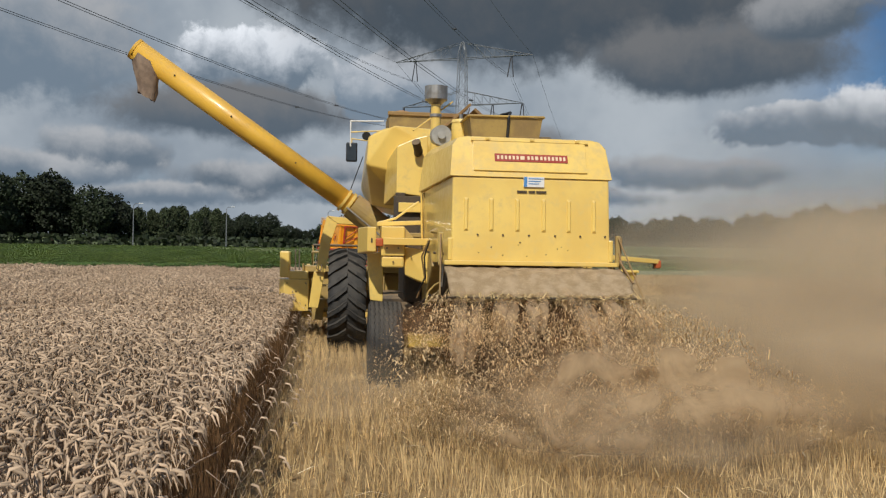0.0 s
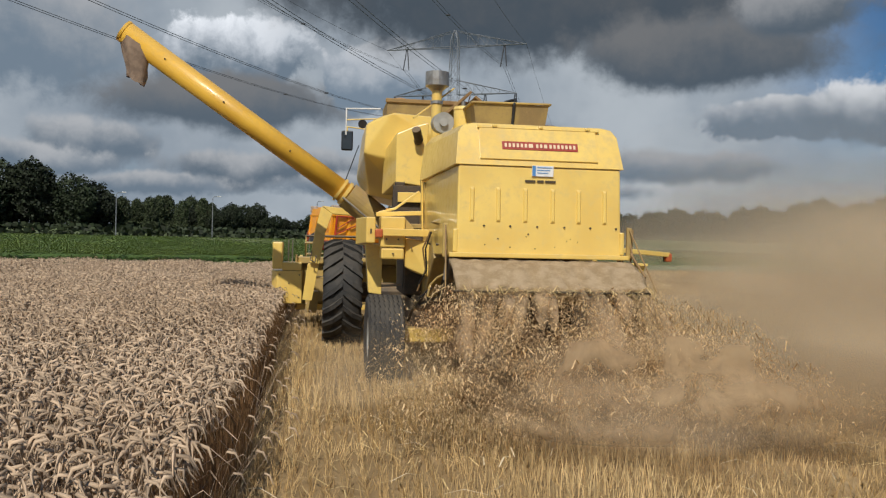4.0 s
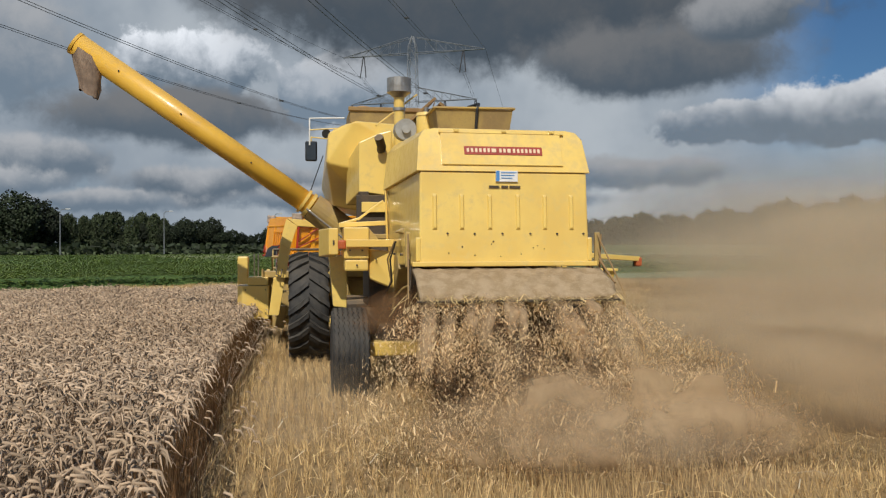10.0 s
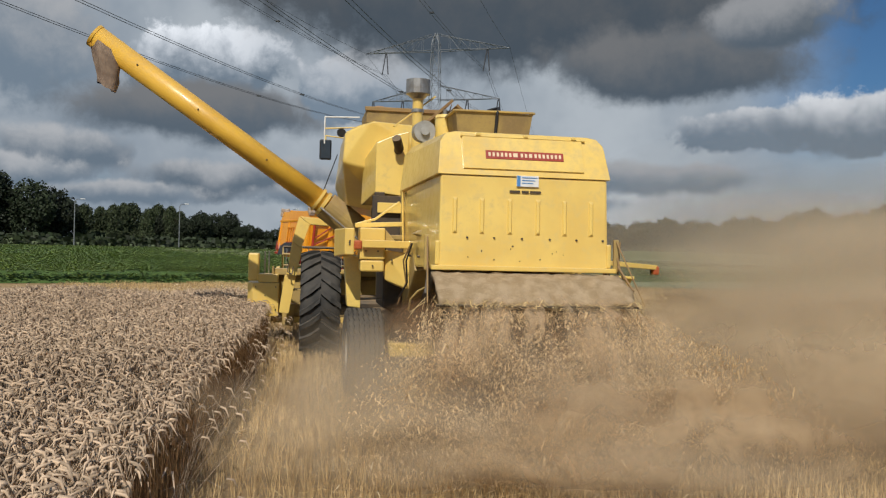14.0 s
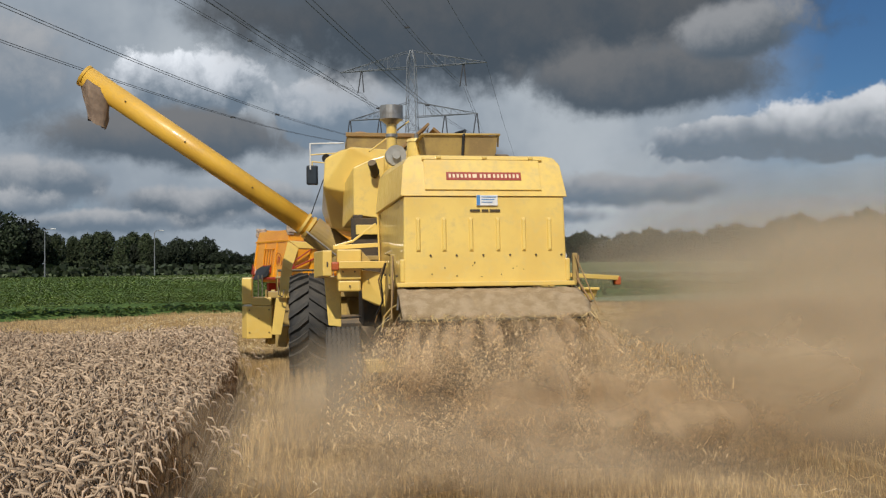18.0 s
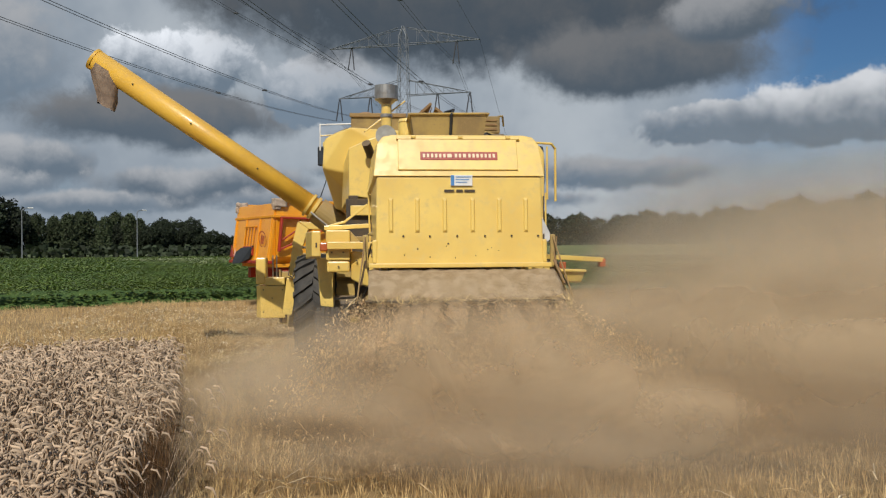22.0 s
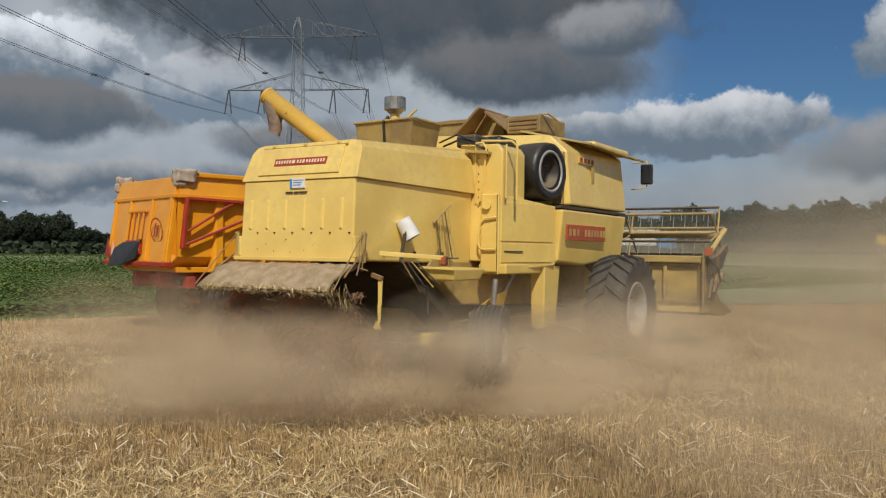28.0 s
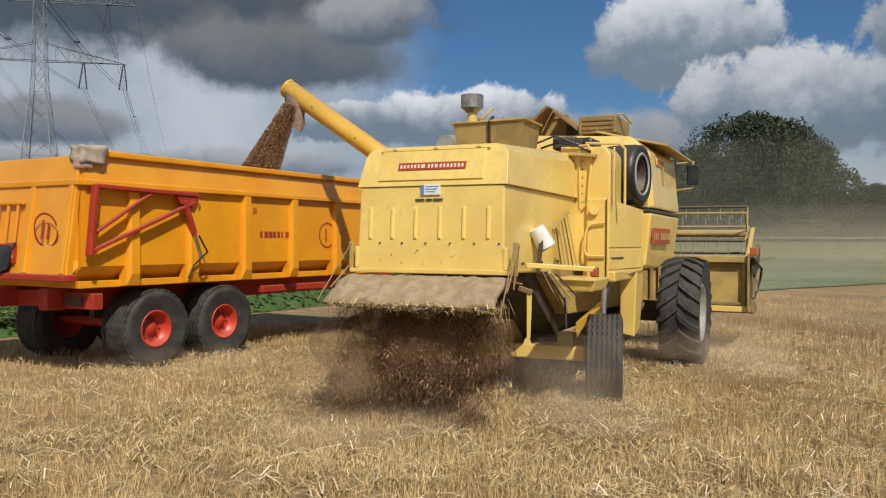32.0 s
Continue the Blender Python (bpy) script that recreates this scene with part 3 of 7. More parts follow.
v, f = scattered(wisp * np.array([0.11, 1.1, 0.5]), np.array([[0, 1, 2, 3], [3, 2, 4, 5]]), np.column_stack([xy, local.uniform(0.03, 0.12, n)]), local.uniform(0, 6.28, n), local.uniform(0.4, 1.5, n), local.normal(0, 0.35, (n, 2)))
tagged(mesh_of("chopped_straw", v, f, STRAW), "mats of chopped straw lying in the stubble", "straw", kind="stuff")

# a stand of taller, darker stubble on the headland
xy = tufts(11000, (1.5, 29.5), (15, 44))
xy = xy[(xy[:, 0] - 2.3 + 0.5 * np.sin(xy[:, 1] * 1.3) > (xy[:, 1] - 35) * 1.15) & (np.sin(xy[:, 0] * 1.1 + 2 * np.sin(xy[:, 1] * 0.7)) + rng.uniform(-0.5, 0.5, len(xy)) > -0.15)]
left = tufts(6000, (-7, 30.3), (1.5, 37))
xy = np.concatenate([xy, left])
n = len(xy)
v, f = scattered(stub, np.array([[0, 1, 2, 3]]), np.column_stack([xy, np.full(n, -0.005)]), rng.uniform(0, 6.28, n), rng.uniform(0.11, 0.20, n) * np.where(xy[:, 0] < 1.5, 0.72, 1.0), rng.normal(0, 0.14, (n, 2)))
base = np.repeat(np.column_stack([xy, np.zeros(n)]), 4, 0)
wide = np.where(np.arange(4 * n) % 4 < 2, 5.0, 1.0)[:, None]
v[:, :2] = base[:, :2] + (v[:, :2] - base[:, :2]) * wide
tagged(mesh_of("tall_stubble", v, f, TALL_STUBBLE), "taller brown stubble left standing in tufts", "stubble", kind="stuff")

# the potato field beyond the headland
O, U, V = POTATO


def potato_xy(u, v):
    return np.column_stack([O.x + u * U.x + v * V.x, O.y + u * U.y + v * V.y])


us, vs = np.linspace(-190, 82, 96), np.concatenate([np.linspace(0, 25, 70), np.linspace(26, 118, 40)])
gu, gv = np.meshgrid(us, vs)
p = potato_xy(gu.ravel(), gv.ravel())
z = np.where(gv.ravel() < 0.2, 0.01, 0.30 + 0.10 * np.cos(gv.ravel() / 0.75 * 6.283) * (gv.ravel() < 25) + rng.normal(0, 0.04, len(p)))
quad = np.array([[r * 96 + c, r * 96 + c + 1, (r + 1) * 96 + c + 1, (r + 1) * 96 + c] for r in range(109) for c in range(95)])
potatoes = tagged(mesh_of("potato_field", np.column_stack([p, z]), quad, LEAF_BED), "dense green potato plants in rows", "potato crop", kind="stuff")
n = 90000
u, row = rng.uniform(-46, 34, n), rng.integers(0, 34, n)
v_ = row * 0.75 + 0.3 + rng.normal(0, 0.2, n)
z = 0.26 + 0.34 * np.exp(-((v_ - row * 0.75 - 0.3) / 0.25) ** 2) * rng.uniform(0.2, 1.3, n) + 0.06 * np.sin(u * 3 + row)
z = np.where((row == 0) & (rng.uniform(0, 1, n) < 0.6), rng.uniform(0.03, 0.35, n), z)
broad_leaf = np.array([(0, 0, 0), (0.05, 0.045, 0.022), (0.11, 0, 0.005), (0.05, -0.045, 0.022)])
v, f = scattered(broad_leaf, np.array([[0, 1, 2, 3]]), np.column_stack([potato_xy(u, v_), z]), rng.uniform(0, 6.28, n), rng.uniform(0.8, 2.0, n), rng.normal(0, 0.5, (n, 2)))
tagged(mesh_of("potato_leaves", v, f, LEAF, potatoes), "broad green potato leaves", kind="stuff")
n = 46000
u, row = rng.uniform(-22, 8, n), rng.integers(0, 16, n)
v_ = row * 0.75 + 0.3 + rng.normal(0, 0.19, n)
hump = 0.75 + 0.25 * np.sin(u * 2.4 + row * 1.7) * np.cos(u * 0.9 + row)
z = 0.10 + 0.50 * hump * np.exp(-((v_ - row * 0.75 - 0.3) / 0.30) ** 2) * rng.uniform(0.35, 1.1, n)
v, f = scattered(broad_leaf, np.array([[0, 1, 2, 3]]), np.column_stack([potato_xy(u, v_), z]), rng.uniform(0, 6.28, n), rng.uniform(0.7, 1.5, n), rng.normal(0, 0.6, (n, 2)))
tagged(mesh_of("near_potato_leaves", v, f, LEAF, potatoes), "bushy green potato tops", kind="stuff")
n = 75000
u, v_ = rng.uniform(-120, 81, n), 24 + 90 * rng.uniform(0, 1, n) ** 1.4
v, f = scattered(broad_leaf, np.array([[0, 1, 2, 3]]), np.column_stack([potato_xy(u, v_), rng.uniform(0.28, 0.52, n)]), rng.uniform(0, 6.28, n), rng.uniform(1.8, 3.8, n), rng.normal(0, 0.35, (n, 2)))
tagged(mesh_of("outer_potato_leaves", v, f, LEAF, potatoes), "green potato tops", kind="stuff")
side = np.concatenate([np.array([8.0, 19.0, 27.0, 36.0, 60.0, 130.0, 900.0])])
near_side, far_side = np.column_stack([side, right_edge(side)]), np.column_stack([side + np.array([-30, -28, -20, -10, 0, 0, 0.0]), [140.0, 142, 146, 150, 158, 180, 420]])
ring = np.concatenate([near_side, far_side])
quad = np.array([[k, k + 1, 7 + k + 1, 7 + k] for k in range(6)])
right_crop = tagged(mesh_of("green_crop", np.column_stack([ring, [0.03] * 7 + [0.45] * 7]), quad, RIGHT_CROP), "low pale green crop beyond the stubble", "crop", kind="stuff")
n = 30000
x = 10 + 90 * rng.uniform(0, 1, n) ** 1.5
y = right_edge(x) + 40 * rng.uniform(0, 1, n) ** 2.2
v, f = scattered(broad_leaf, np.array([[0, 1, 2, 3]]), np.column_stack([x, y, np.where(y - right_edge(x) < 0.4, rng.uniform(0, 0.25, n), rng.uniform(0.15, 0.30, n) + (y - 50) * 0.003)]), rng.uniform(0, 6.28, n), rng.uniform(0.45, 1.0, n), rng.normal(0, 0.5, (n, 2)))
tagged(mesh_of("crop_leaves", v, f, RIGHT_CROP, right_crop), "small pale green leaves", kind="stuff")
tagged(mesh_of("meadow", np.column_stack([potato_xy(np.array([-900, 900, 900, -900.0]), np.array([118.5, 118.5, 900, 900])), [0.012] * 4]), np.array([[0, 1, 2, 3]]), MEADOW), "green grass verge beyond the crops", "grass", kind="structure")

# ---- the combine harvester: its own space has y ahead, x to its right, the origin under the hood's rear edge ----
combine = tagged(new("combine_harvester"), "old yellow combine harvester, dusty, with raised unloading auger", "combine harvester")


def hood():
    low = [(0.0, 1.57, 0.830), (0.05, 2.455, 0.818), (2.35, 1.52, 0.865), (2.35, 2.43, 0.895)]
    body = part("rear_hood", hull([(s * x, y, z) for y, z, x in low for s in (-1, 1)], 0.02), PAINT, combine, "yellow sheet-metal rear hood with dust on its top")
    high = [(0.035, 2.455, 0.848), (0.165, 2.79, 0.812), (0.20, 2.862, 0.755), (0.208, 2.882, 0.66), (2.35, 2.425, 0.935), (2.35, 2.86, 0.885), (2.35, 2.97, 0.80), (2.35, 3.01, 0.66)]
    part("hood_cap", hull([(s * x, y, z) for y, z, x in high for s in (-1, 1)], 0.006), PAINT, body, "yellow upper hood sheet with sloping shoulders")
    rib = hull([(sx * w, d, z) for sx in (-1, 1) for w, d, z in ((0.030, 0, 0.0), (0.030, 0, 0.37), (0.011, 0.030, 0.035), (0.011, 0.030, 0.33))], 0.004)
    for k, x in enumerate((-0.68, -0.42, -0.15, 0.125, 0.39, 0.655)):
        r = part("rib", rib.copy(), PAINT, body)
        r.matrix_basis = pose(x, 0.028, 1.885, 0, 0, 180) @ pose(0, 0, 0, 3.2, 0, 0)
        b = bmesh.new()
        bmesh.ops.create_cone(b, cap_ends=True, segments=8, radius1=0.011, radius2=0.009, depth=0.02, matrix=pose(x + 0.12, 0.012, 1.865, 90))
        part("bolt", b, DARK_STEEL, body)
    rib.free()
    part("bottom_flange", box((-0.90, -0.035, 1.555), (0.90, 0.05, 1.60), 0.008), PAINT, body)
    plate = part("access_panel", box((-0.605, 0.03, -0.012), (0.585, 0.37, 0.016), 0.006), PAINT, body)
    plate.matrix_basis = pose(0, 0.045, 2.485) @ pose(0, 0, 0, 69.4 - 180, 0, 0) @ pose(0, 0, 0, 180, 0, 0)
    for name, z0, z1, y0, y1, x0, x1, mat in (("top_lip", -0.02, 0.022, 0.365, 0.395, -0.62, 0.62, PAINT), ("red_nameplate", -0.018, 0.022, 0.135, 0.225, -0.385, 0.385, RED_PLATE)):
        o = part(name, box((x0, y0, z0), (x1, y1, z1), 0.004), mat, body, "dark red nameplate with pale marks" if "name" in name else "")
        o.matrix_basis = plate.matrix_basis.copy()
        if "name" in name:
            x = -0.36
            for w in (0.036, 0.036, 0.036, 0.036, 0.036, 0.036, 0.070, 0.036, 0.036, 0.05, 0.036, 0.036, 0.036, 0.036, 0.036, 0.036, 0.036):
                b = part("pale_bar", box((x, 0.160, 0.0215), (x + w * 0.62, 0.200, 0.026)), CREAM, o)
                x += w + 0.0045
    for x in (-0.45, 0.02, 0.50):
        part("hinge", box((x - 0.025, 0.145, 2.84), (x + 0.025, 0.20, 2.872), 0.008), PAINT, body)
    st = part("sticker", box((-0.09, 0.026, 2.36), (0.125, 0.046, 2.465), 0.002), WHITE, body, "white and blue paper sticker")
    part("blue_corner", box((-0.088, 0.023, 2.362), (-0.055, 0.03, 2.463)), BLUE_STICKER, st)
    for k in range(3):
        part("blue_line", box((-0.04, 0.0225, 2.442 - 0.026 * k), (0.11 - 0.02 * k, 0.03, 2.450 - 0.026 * k)), BLUE_STICKER, st)
    for x0, x1 in ((-0.155, -0.055), (-0.035, 0.03), (0.045, 0.15)):
        part("dark_bar", box((x0, 0.028, 2.300), (x1, 0.05, 2.322)), DARK_LETTER, body)
    # side seams and stiffening strips
    for s in (-1, 1):
        part("latch", box((s * 0.838 - 0.025, 0.0, 1.60), (s * 0.838 + 0.025, 0.09, 1.83), 0.015), PAINT, body)
        for y in (0.5, 1.1, 1.7):
            part("rivet", rod((s * 0.83, y, 1.66), (s * 0.868 + s * 0.01 * y, y, 1.66), 0.014, seg=6), DARK_STEEL, body)
    for x, z, r in ((-0.42, 1.74, 0.012), (-0.12, 1.79, 0.014), (-0.14, 1.765, 0.008), (0.27, 1.73, 0.009), (0.31, 1.75, 0.007), (0.38, 1.72, 0.008), (-0.3, 1.66, 0.011), (-0.05, 1.65, 0.009), (0.15, 1.67, 0.009), (-0.55, 1.68, 0.010)):
        rust = bmesh.new()
        bmesh.ops.create_circle(rust, cap_ends=True, segments=7, radius=r * 0.65, matrix=pose(x, -0.0045 + (z - 1.57) * 0.05, z, 90))
        part("rust_spot", rust, DARK_LETTER, body)


def deflector():
    """The straw flap under the hood, buried in chaff."""
    bm = bmesh.new()
    nx, ny = 36, 8
    rows = []
    for j in range(ny + 1):
        f = j / ny
        rows.append([bm.verts.new((-0.90 + 1.82 * i / nx, -0.01 - 0.52 * f, 1.535 - 0.24 * f + 0.05 * math.sin(3.14 * f) + (0.030 + 0.03 * f) * noise.noise((i * 0.45, j * 0.7, 3)) + (0.014 + 0.02 * f) * noise.noise((i * 1.3, j * 1.9, 5)))) for i in range(nx + 1)])
    for a, b in zip(rows, rows[1:]):
        for i in range(nx):
            bm.faces.new((a[i], a[i + 1], b[i + 1], b[i]))
    out = bmesh.ops.extrude_face_region(bm, geom=bm.faces[:])
    for v in [g for g in out["geom"] if isinstance(g, bmesh.types.BMVert)]:
        v.co.z -= 0.05
    bmesh.ops.recalc_face_normals(bm, faces=bm.faces[:])
    flap = part("straw_flap", bm, CHAFF, combine, "straw flap covered with chaff and dust", True)
    part("flap_edge", bar((-0.93, -0.53, 1.262), (0.93, -0.53, 1.262), 0.03, 0.022, 0.006), DARK_STEEL, flap)
    n = 480
    where = np.column_stack([rng.uniform(-0.93, 0.93, n), -0.54 + rng.normal(0, 0.022, n), 1.275 - np.abs(rng.normal(0, 0.030, n)) * (0.5 + np.abs(np.sin(np.arange(n) * 2.1)))])
    v, f = scattered(wisp * np.array([0.11, 0.8, 1]), np.array([[0, 1, 2, 3], [3, 2, 4, 5]]), where, rng.normal(0, 0.9, n), rng.uniform(0.5, 1.6, n), rng.normal(0, 0.9, (n, 2)))
    tagged(mesh_of("caught_straw", v, f, STRAW, flap), "straw caught on the flap's edge", kind="stuff")
    strands = bmesh.new()
    for k in range(26):
        s = 1 if k % 3 else -1
        x, z = s * random.uniform(0.80, 1.0), 1.30 + random.uniform(-0.04, 0.05)
        y, drop, out = -0.50 + random.uniform(0, 0.40), random.uniform(0.05, 0.26), random.uniform(-0.14, 0.16)
        pipe([(x, y, z), (x + s * out * 0.5, y - 0.03, z - drop * 0.4), (x + s * out, y - 0.02, z - drop)], 0.0022, 3, strands)
    tagged(part("hanging_straw", strands, STRAW, flap), "straws hanging from the flap's corners", kind="stuff")
    for s in (-1, 1):
        part("flap_stay", rod((s * 0.93, 0.05, 1.86), (s * 1.0, -0.5, 1.28), 0.007), RUSTY, combine)
        part("flap_bracket", bar((s * 0.93, 0.06, 1.55), (s * 0.93, 0.06, 1.88), 0.05, 0.03, 0.006), PAINT_DUSTY, combine)
        part("flap_link", rod((s * 0.93, 0.0, 1.62), (s * 0.97, -0.3, 1.40), 0.011), RUSTY, combine)


def wheel(name, radius, width, lugs, rim_mat, parent, side, hub=0.52, rubber=None):
    """A wheel about the x axis, its outer face towards side."""
    w, r = width / 2, radius
    root = new(name)
    root.parent = parent
    inner = r * hub
    prof = [(inner, -w * 0.80), (r * 0.80, -w * 0.98), (r * 0.93, -w * 0.96), (r * 0.965, -w * 0.70), (r * 0.975, 0), (r * 0.965, w * 0.70), (r * 0.93, w * 0.96), (r * 0.80, w * 0.98), (inner, w * 0.80)]
    tyre = part("tyre", lathe(prof, 48), rubber or RUBBER, root, "black rubber tyre with dust in its tread", True)
    if lugs == "bars":      # open chevron bars of a drive wheel
        count = 22
        for k in range(count):
            for s in (-1, 1):
                a = 2 * math.pi * (k + (0.5 if s > 0 else 0)) / count
                bm = bmesh.new()
                pts = []
                for f, sh in ((0.02, 0.0), (0.5, 0.14), (1.0, 0.26)):
                    x = s * w * f
                    rr = r * (1.03 if f < 0.9 else 0.975)
                    low = r * (0.95 if f < 0.9 else 0.86)
                    for dr, da in ((rr, -0.044), (rr, 0.044), (low, 0.062), (low, -0.062)):
                        ang = a + sh + da
                        pts.append(bm.verts.new((x, dr * math.cos(ang), dr * math.sin(ang))))
                for i in (0, 4):
                    for j in range(4):
                        bm.faces.new((pts[i + j], pts[i + (j + 1) % 4], pts[i + 4 + (j + 1) % 4], pts[i + 4 + j]))
                bm.faces.new(pts[0:4][::-1]), bm.faces.new(pts[8:12])
                bmesh.ops.recalc_face_normals(bm, faces=bm.faces[:])
                part("tread_bar", bm, RUBBER, tyre)
    else:                   # closely grooved or blocky tread
        ribs, count = lugs
        for k in range(ribs):
            x = w * (-0.78 + 1.56 * k / (ribs - 1))
            bm = bmesh.new()
            half = w * 0.62 / (ribs - 1)
            n = count * 2
            ring = []
            for i in range(n):
                a = 2 * math.pi * i / n
                dx = half * 0.28 * (1 if i % 2 else -1)
                ring.append([bm.verts.new((x + dx + o, q * math.cos(a), q * math.sin(a))) for o, q in ((-half, r * 0.955), (-half * 0.85, r), (half * 0.85, r), (half, r * 0.955))])
            for i in range(n):
                for j in range(3):
                    bm.faces.new((ring[i][j], ring[i][j + 1], ring[(i + 1) % n][j + 1], ring[(i + 1) % n][j]))
            bmesh.ops.recalc_face_normals(bm, faces=bm.faces[:])
            part("tread_rib", bm, RUBBER, tyre)
    rim = part("rim", lathe([(inner * 1.02, -w * 0.82), (inner * 1.04, w * 0.78 * 1), (inner * 0.98, w * 0.86), (inner * 0.93, w * 0.80), (inner * 0.86, w * 0.35), (inner * 0.45, w * 0.25), (inner * 0.36, w * 0.42), (0.001, w * 0.45)], 40, pose(0, 0, 0, 0, 0, 0 if side > 0 else 180)), rim_mat, root, "", True)
    for k in range(8):
        a = 2 * math.pi * k / 8
        y, z = inner * 0.58 * math.cos(a), inner * 0.58 * math.sin(a)
        part("wheel_nut", rod((side * w * 0.24, y, z), (side * w * 0.40, y, z), inner * 0.045, seg=6), STEEL, rim)
    return root


def body():
    part("threshing_body", hull([(s * 0.86, y, z) for s in (-1, 1) for y, z in ((1.4, 1.5), (2.2, 1.0), (6.2, 0.85), (6.2, 2.5), (2.3, 2.5))], 0.02), PAINT_DUSTY, combine, "dusty yellow threshing body")
    part("underside", hull([(s * 0.7, y, z) for s in (-1, 1) for y, z in ((1.0, 1.5), (2.4, 0.62), (5.2, 0.55), (5.2, 1.2), (1.2, 1.6))], 0.02), DARK_STEEL, combine, "dark underside")
    tank = part("grain_tank", hull([(1.58, 3.9, 2.36), (1.58, 6.15, 2.36), (1.52, 3.9, 3.12), (1.50, 6.1, 3.20), (1.25, 3.9, 3.36), (1.2, 6.1, 3.40), (-1.2, 3.5, 3.44), (-1.2, 6.1, 3.48), (-1.40, 3.6, 3.37), (-1.55, 3.62, 3.28), (-1.5, 6.1, 3.40), (-1.575, 3.62, 2.88), (-1.58, 6.1, 2.70), (-1.45, 4.7, 2.36), (-1.45, 6.1, 2.36), (-0.85, 4.2, 2.2), (-0.85, 6.1, 2.2), (0.9, 3.6, 2.36), (0.9, 6.1, 2.36)], 0.022), PAINT, combine, "yellow grain tank")
    part("tank_mark", box((1.540, 4.25, 2.98), (1.553, 4.85, 3.08), 0.003), PAINT, tank, "yellow plate with faded red lettering bars")
    for k in range(4):
        part("pale_bar", box((1.550, 4.29 + 0.14 * k, 2.995), (1.558, 4.38 + 0.14 * k, 3.065)), RED_FADED, tank)
    part("faded_strip", box((1.553, 4.72, 2.72), (1.562, 4.82, 2.98)), PAINT_DUSTY, tank)
    side = part("side_panel", hull([(x, y, z) for x, y, z in ((1.0, 3.62, 1.52), (1.52, 3.62, 1.55), (1.60, 3.62, 2.28), (1.0, 3.62, 2.28), (1.0, 6.15, 1.62), (1.50, 6.15, 1.62), (1.58, 6.15, 2.28), (1.0, 6.15, 2.28), (1.1, 4.6, 1.5), (1.5, 4.6, 1.5))], 0.03), PAINT, combine, "yellow side panel with a red nameplate")
    plate = part("red_nameplate", box((1.572, 3.78, 1.86), (1.597, 5.20, 2.08), 0.004), RED_FADED, side, "dark red nameplate with pale lettering bars")
    for y0 in (3.80, 3.94, 4.08, 4.36, 4.48, 4.60, 4.72, 4.84, 4.96, 5.08):
        part("pale_bar", box((1.596, y0 + 0.04, 1.92), (1.602, y0 + 0.105, 2.02)), PAINT_DUSTY, plate)
    part("seam", box((0.95, 3.62, 2.295), (1.575, 6.15, 2.335), 0.005), DARK_STEEL, combine)
    # the tool box stands out further towards its front end
    tb = part("tool_box", hull([(x, y, z) for x, y, z in ((1.05, 2.30, 1.42), (1.30, 2.30, 1.42), (1.05, 2.30, 2.42), (1.30, 2.30, 2.42), (1.05, 3.6, 1.50), (1.50, 3.6, 1.50), (1.05, 3.6, 2.32), (1.50, 3.6, 2.32))], 0.02), PAINT, combine, "yellow tool box with a hinged door")
    for name, y0, y1, z0, z1 in (("door", 2.36, 3.5, 1.82, 2.32), ("lower_door", 2.36, 3.5, 1.55, 1.795)):
        part(name, hull([(1.296 + 0.154 * (y - 2.30) + dx, y, z) for y in (y0, y1) for z in (z0, z1) for dx in (0, 0.017)], 0.005), PAINT, tb)
    part("door_handle", rod((1.335, 2.42, 1.69), (1.40, 2.80, 1.69), 0.010), DARK_STEEL, tb)
    part("corner_rail", rod((1.325, 2.27, 1.40), (1.325, 2.27, 2.44), 0.012, seg=8), PAINT, tb)
    part("edge_seal", bar((1.300, 2.288, 1.46), (1.300, 2.288, 2.40), 0.012, 0.008), DARK_STEEL, tb)
    part("skirt", box((1.0, 2.35, 1.40), (1.40, 3.5, 1.53), 0.02), PAINT, combine)
    cowl = part("engine_cowl", hull([(x, y, z) for y in (2.36, 2.98) for x, z in ((0.70, 1.56), (1.24, 1.56), (1.33, 2.30), (1.33, 2.96), (1.27, 3.05), (0.70, 3.07))], 0.02), PAINT, combine, "yellow engine cowl with bent pipe rails")
    part("cowl_edge", bar((0.945, 2.352, 3.03), (0.955, 2.352, 2.30), 0.03, 0.02, 0.004), PAINT, cowl)
    for k in range(7):
        part("rivet", rod((0.985, 2.35, 2.98 - 0.10 * k), (0.985, 2.362, 2.98 - 0.10 * k), 0.008, seg=6), DARK_STEEL, cowl)
    part("cowl_loop", pipe([(0.84, 2.33, 3.06), (1.06, 2.32, 3.07), (1.11, 2.32, 3.00), (1.06, 2.32, 2.36), (1.00, 2.33, 2.30)], 0.014), PAINT, combine)
    part("small_loop", pipe([(1.29, 2.27, 2.12), (1.13, 2.27, 2.10), (1.07, 2.27, 2.05), (1.05, 2.27, 1.99), (1.035, 2.27, 1.79), (1.06, 2.27, 1.73), (1.11, 2.27, 1.71), (1.29, 2.27, 1.715)], 0.013), PAINT, combine)
    hose = pipe([(0.45, 2.35, 3.06), (0.7, 2.3, 3.12), (0.95, 2.32, 3.06), (1.1, 2.36, 2.98), (1.14, 2.4, 2.7)], 0.014)
    part("hose", hose, BLACK, combine, "black rubber hose")
    part("hose", pipe([(0.35, 2.4, 3.12), (0.6, 2.45, 3.22), (0.85, 2.5, 3.12), (1.0, 2.55, 3.08)], 0.012), BLACK, combine, "black rubber hose")
    part("filter_bowl", rod((1.14, 2.36, 2.27), (1.16, 2.25, 2.27), 0.055, seg=14), PAINT, combine)
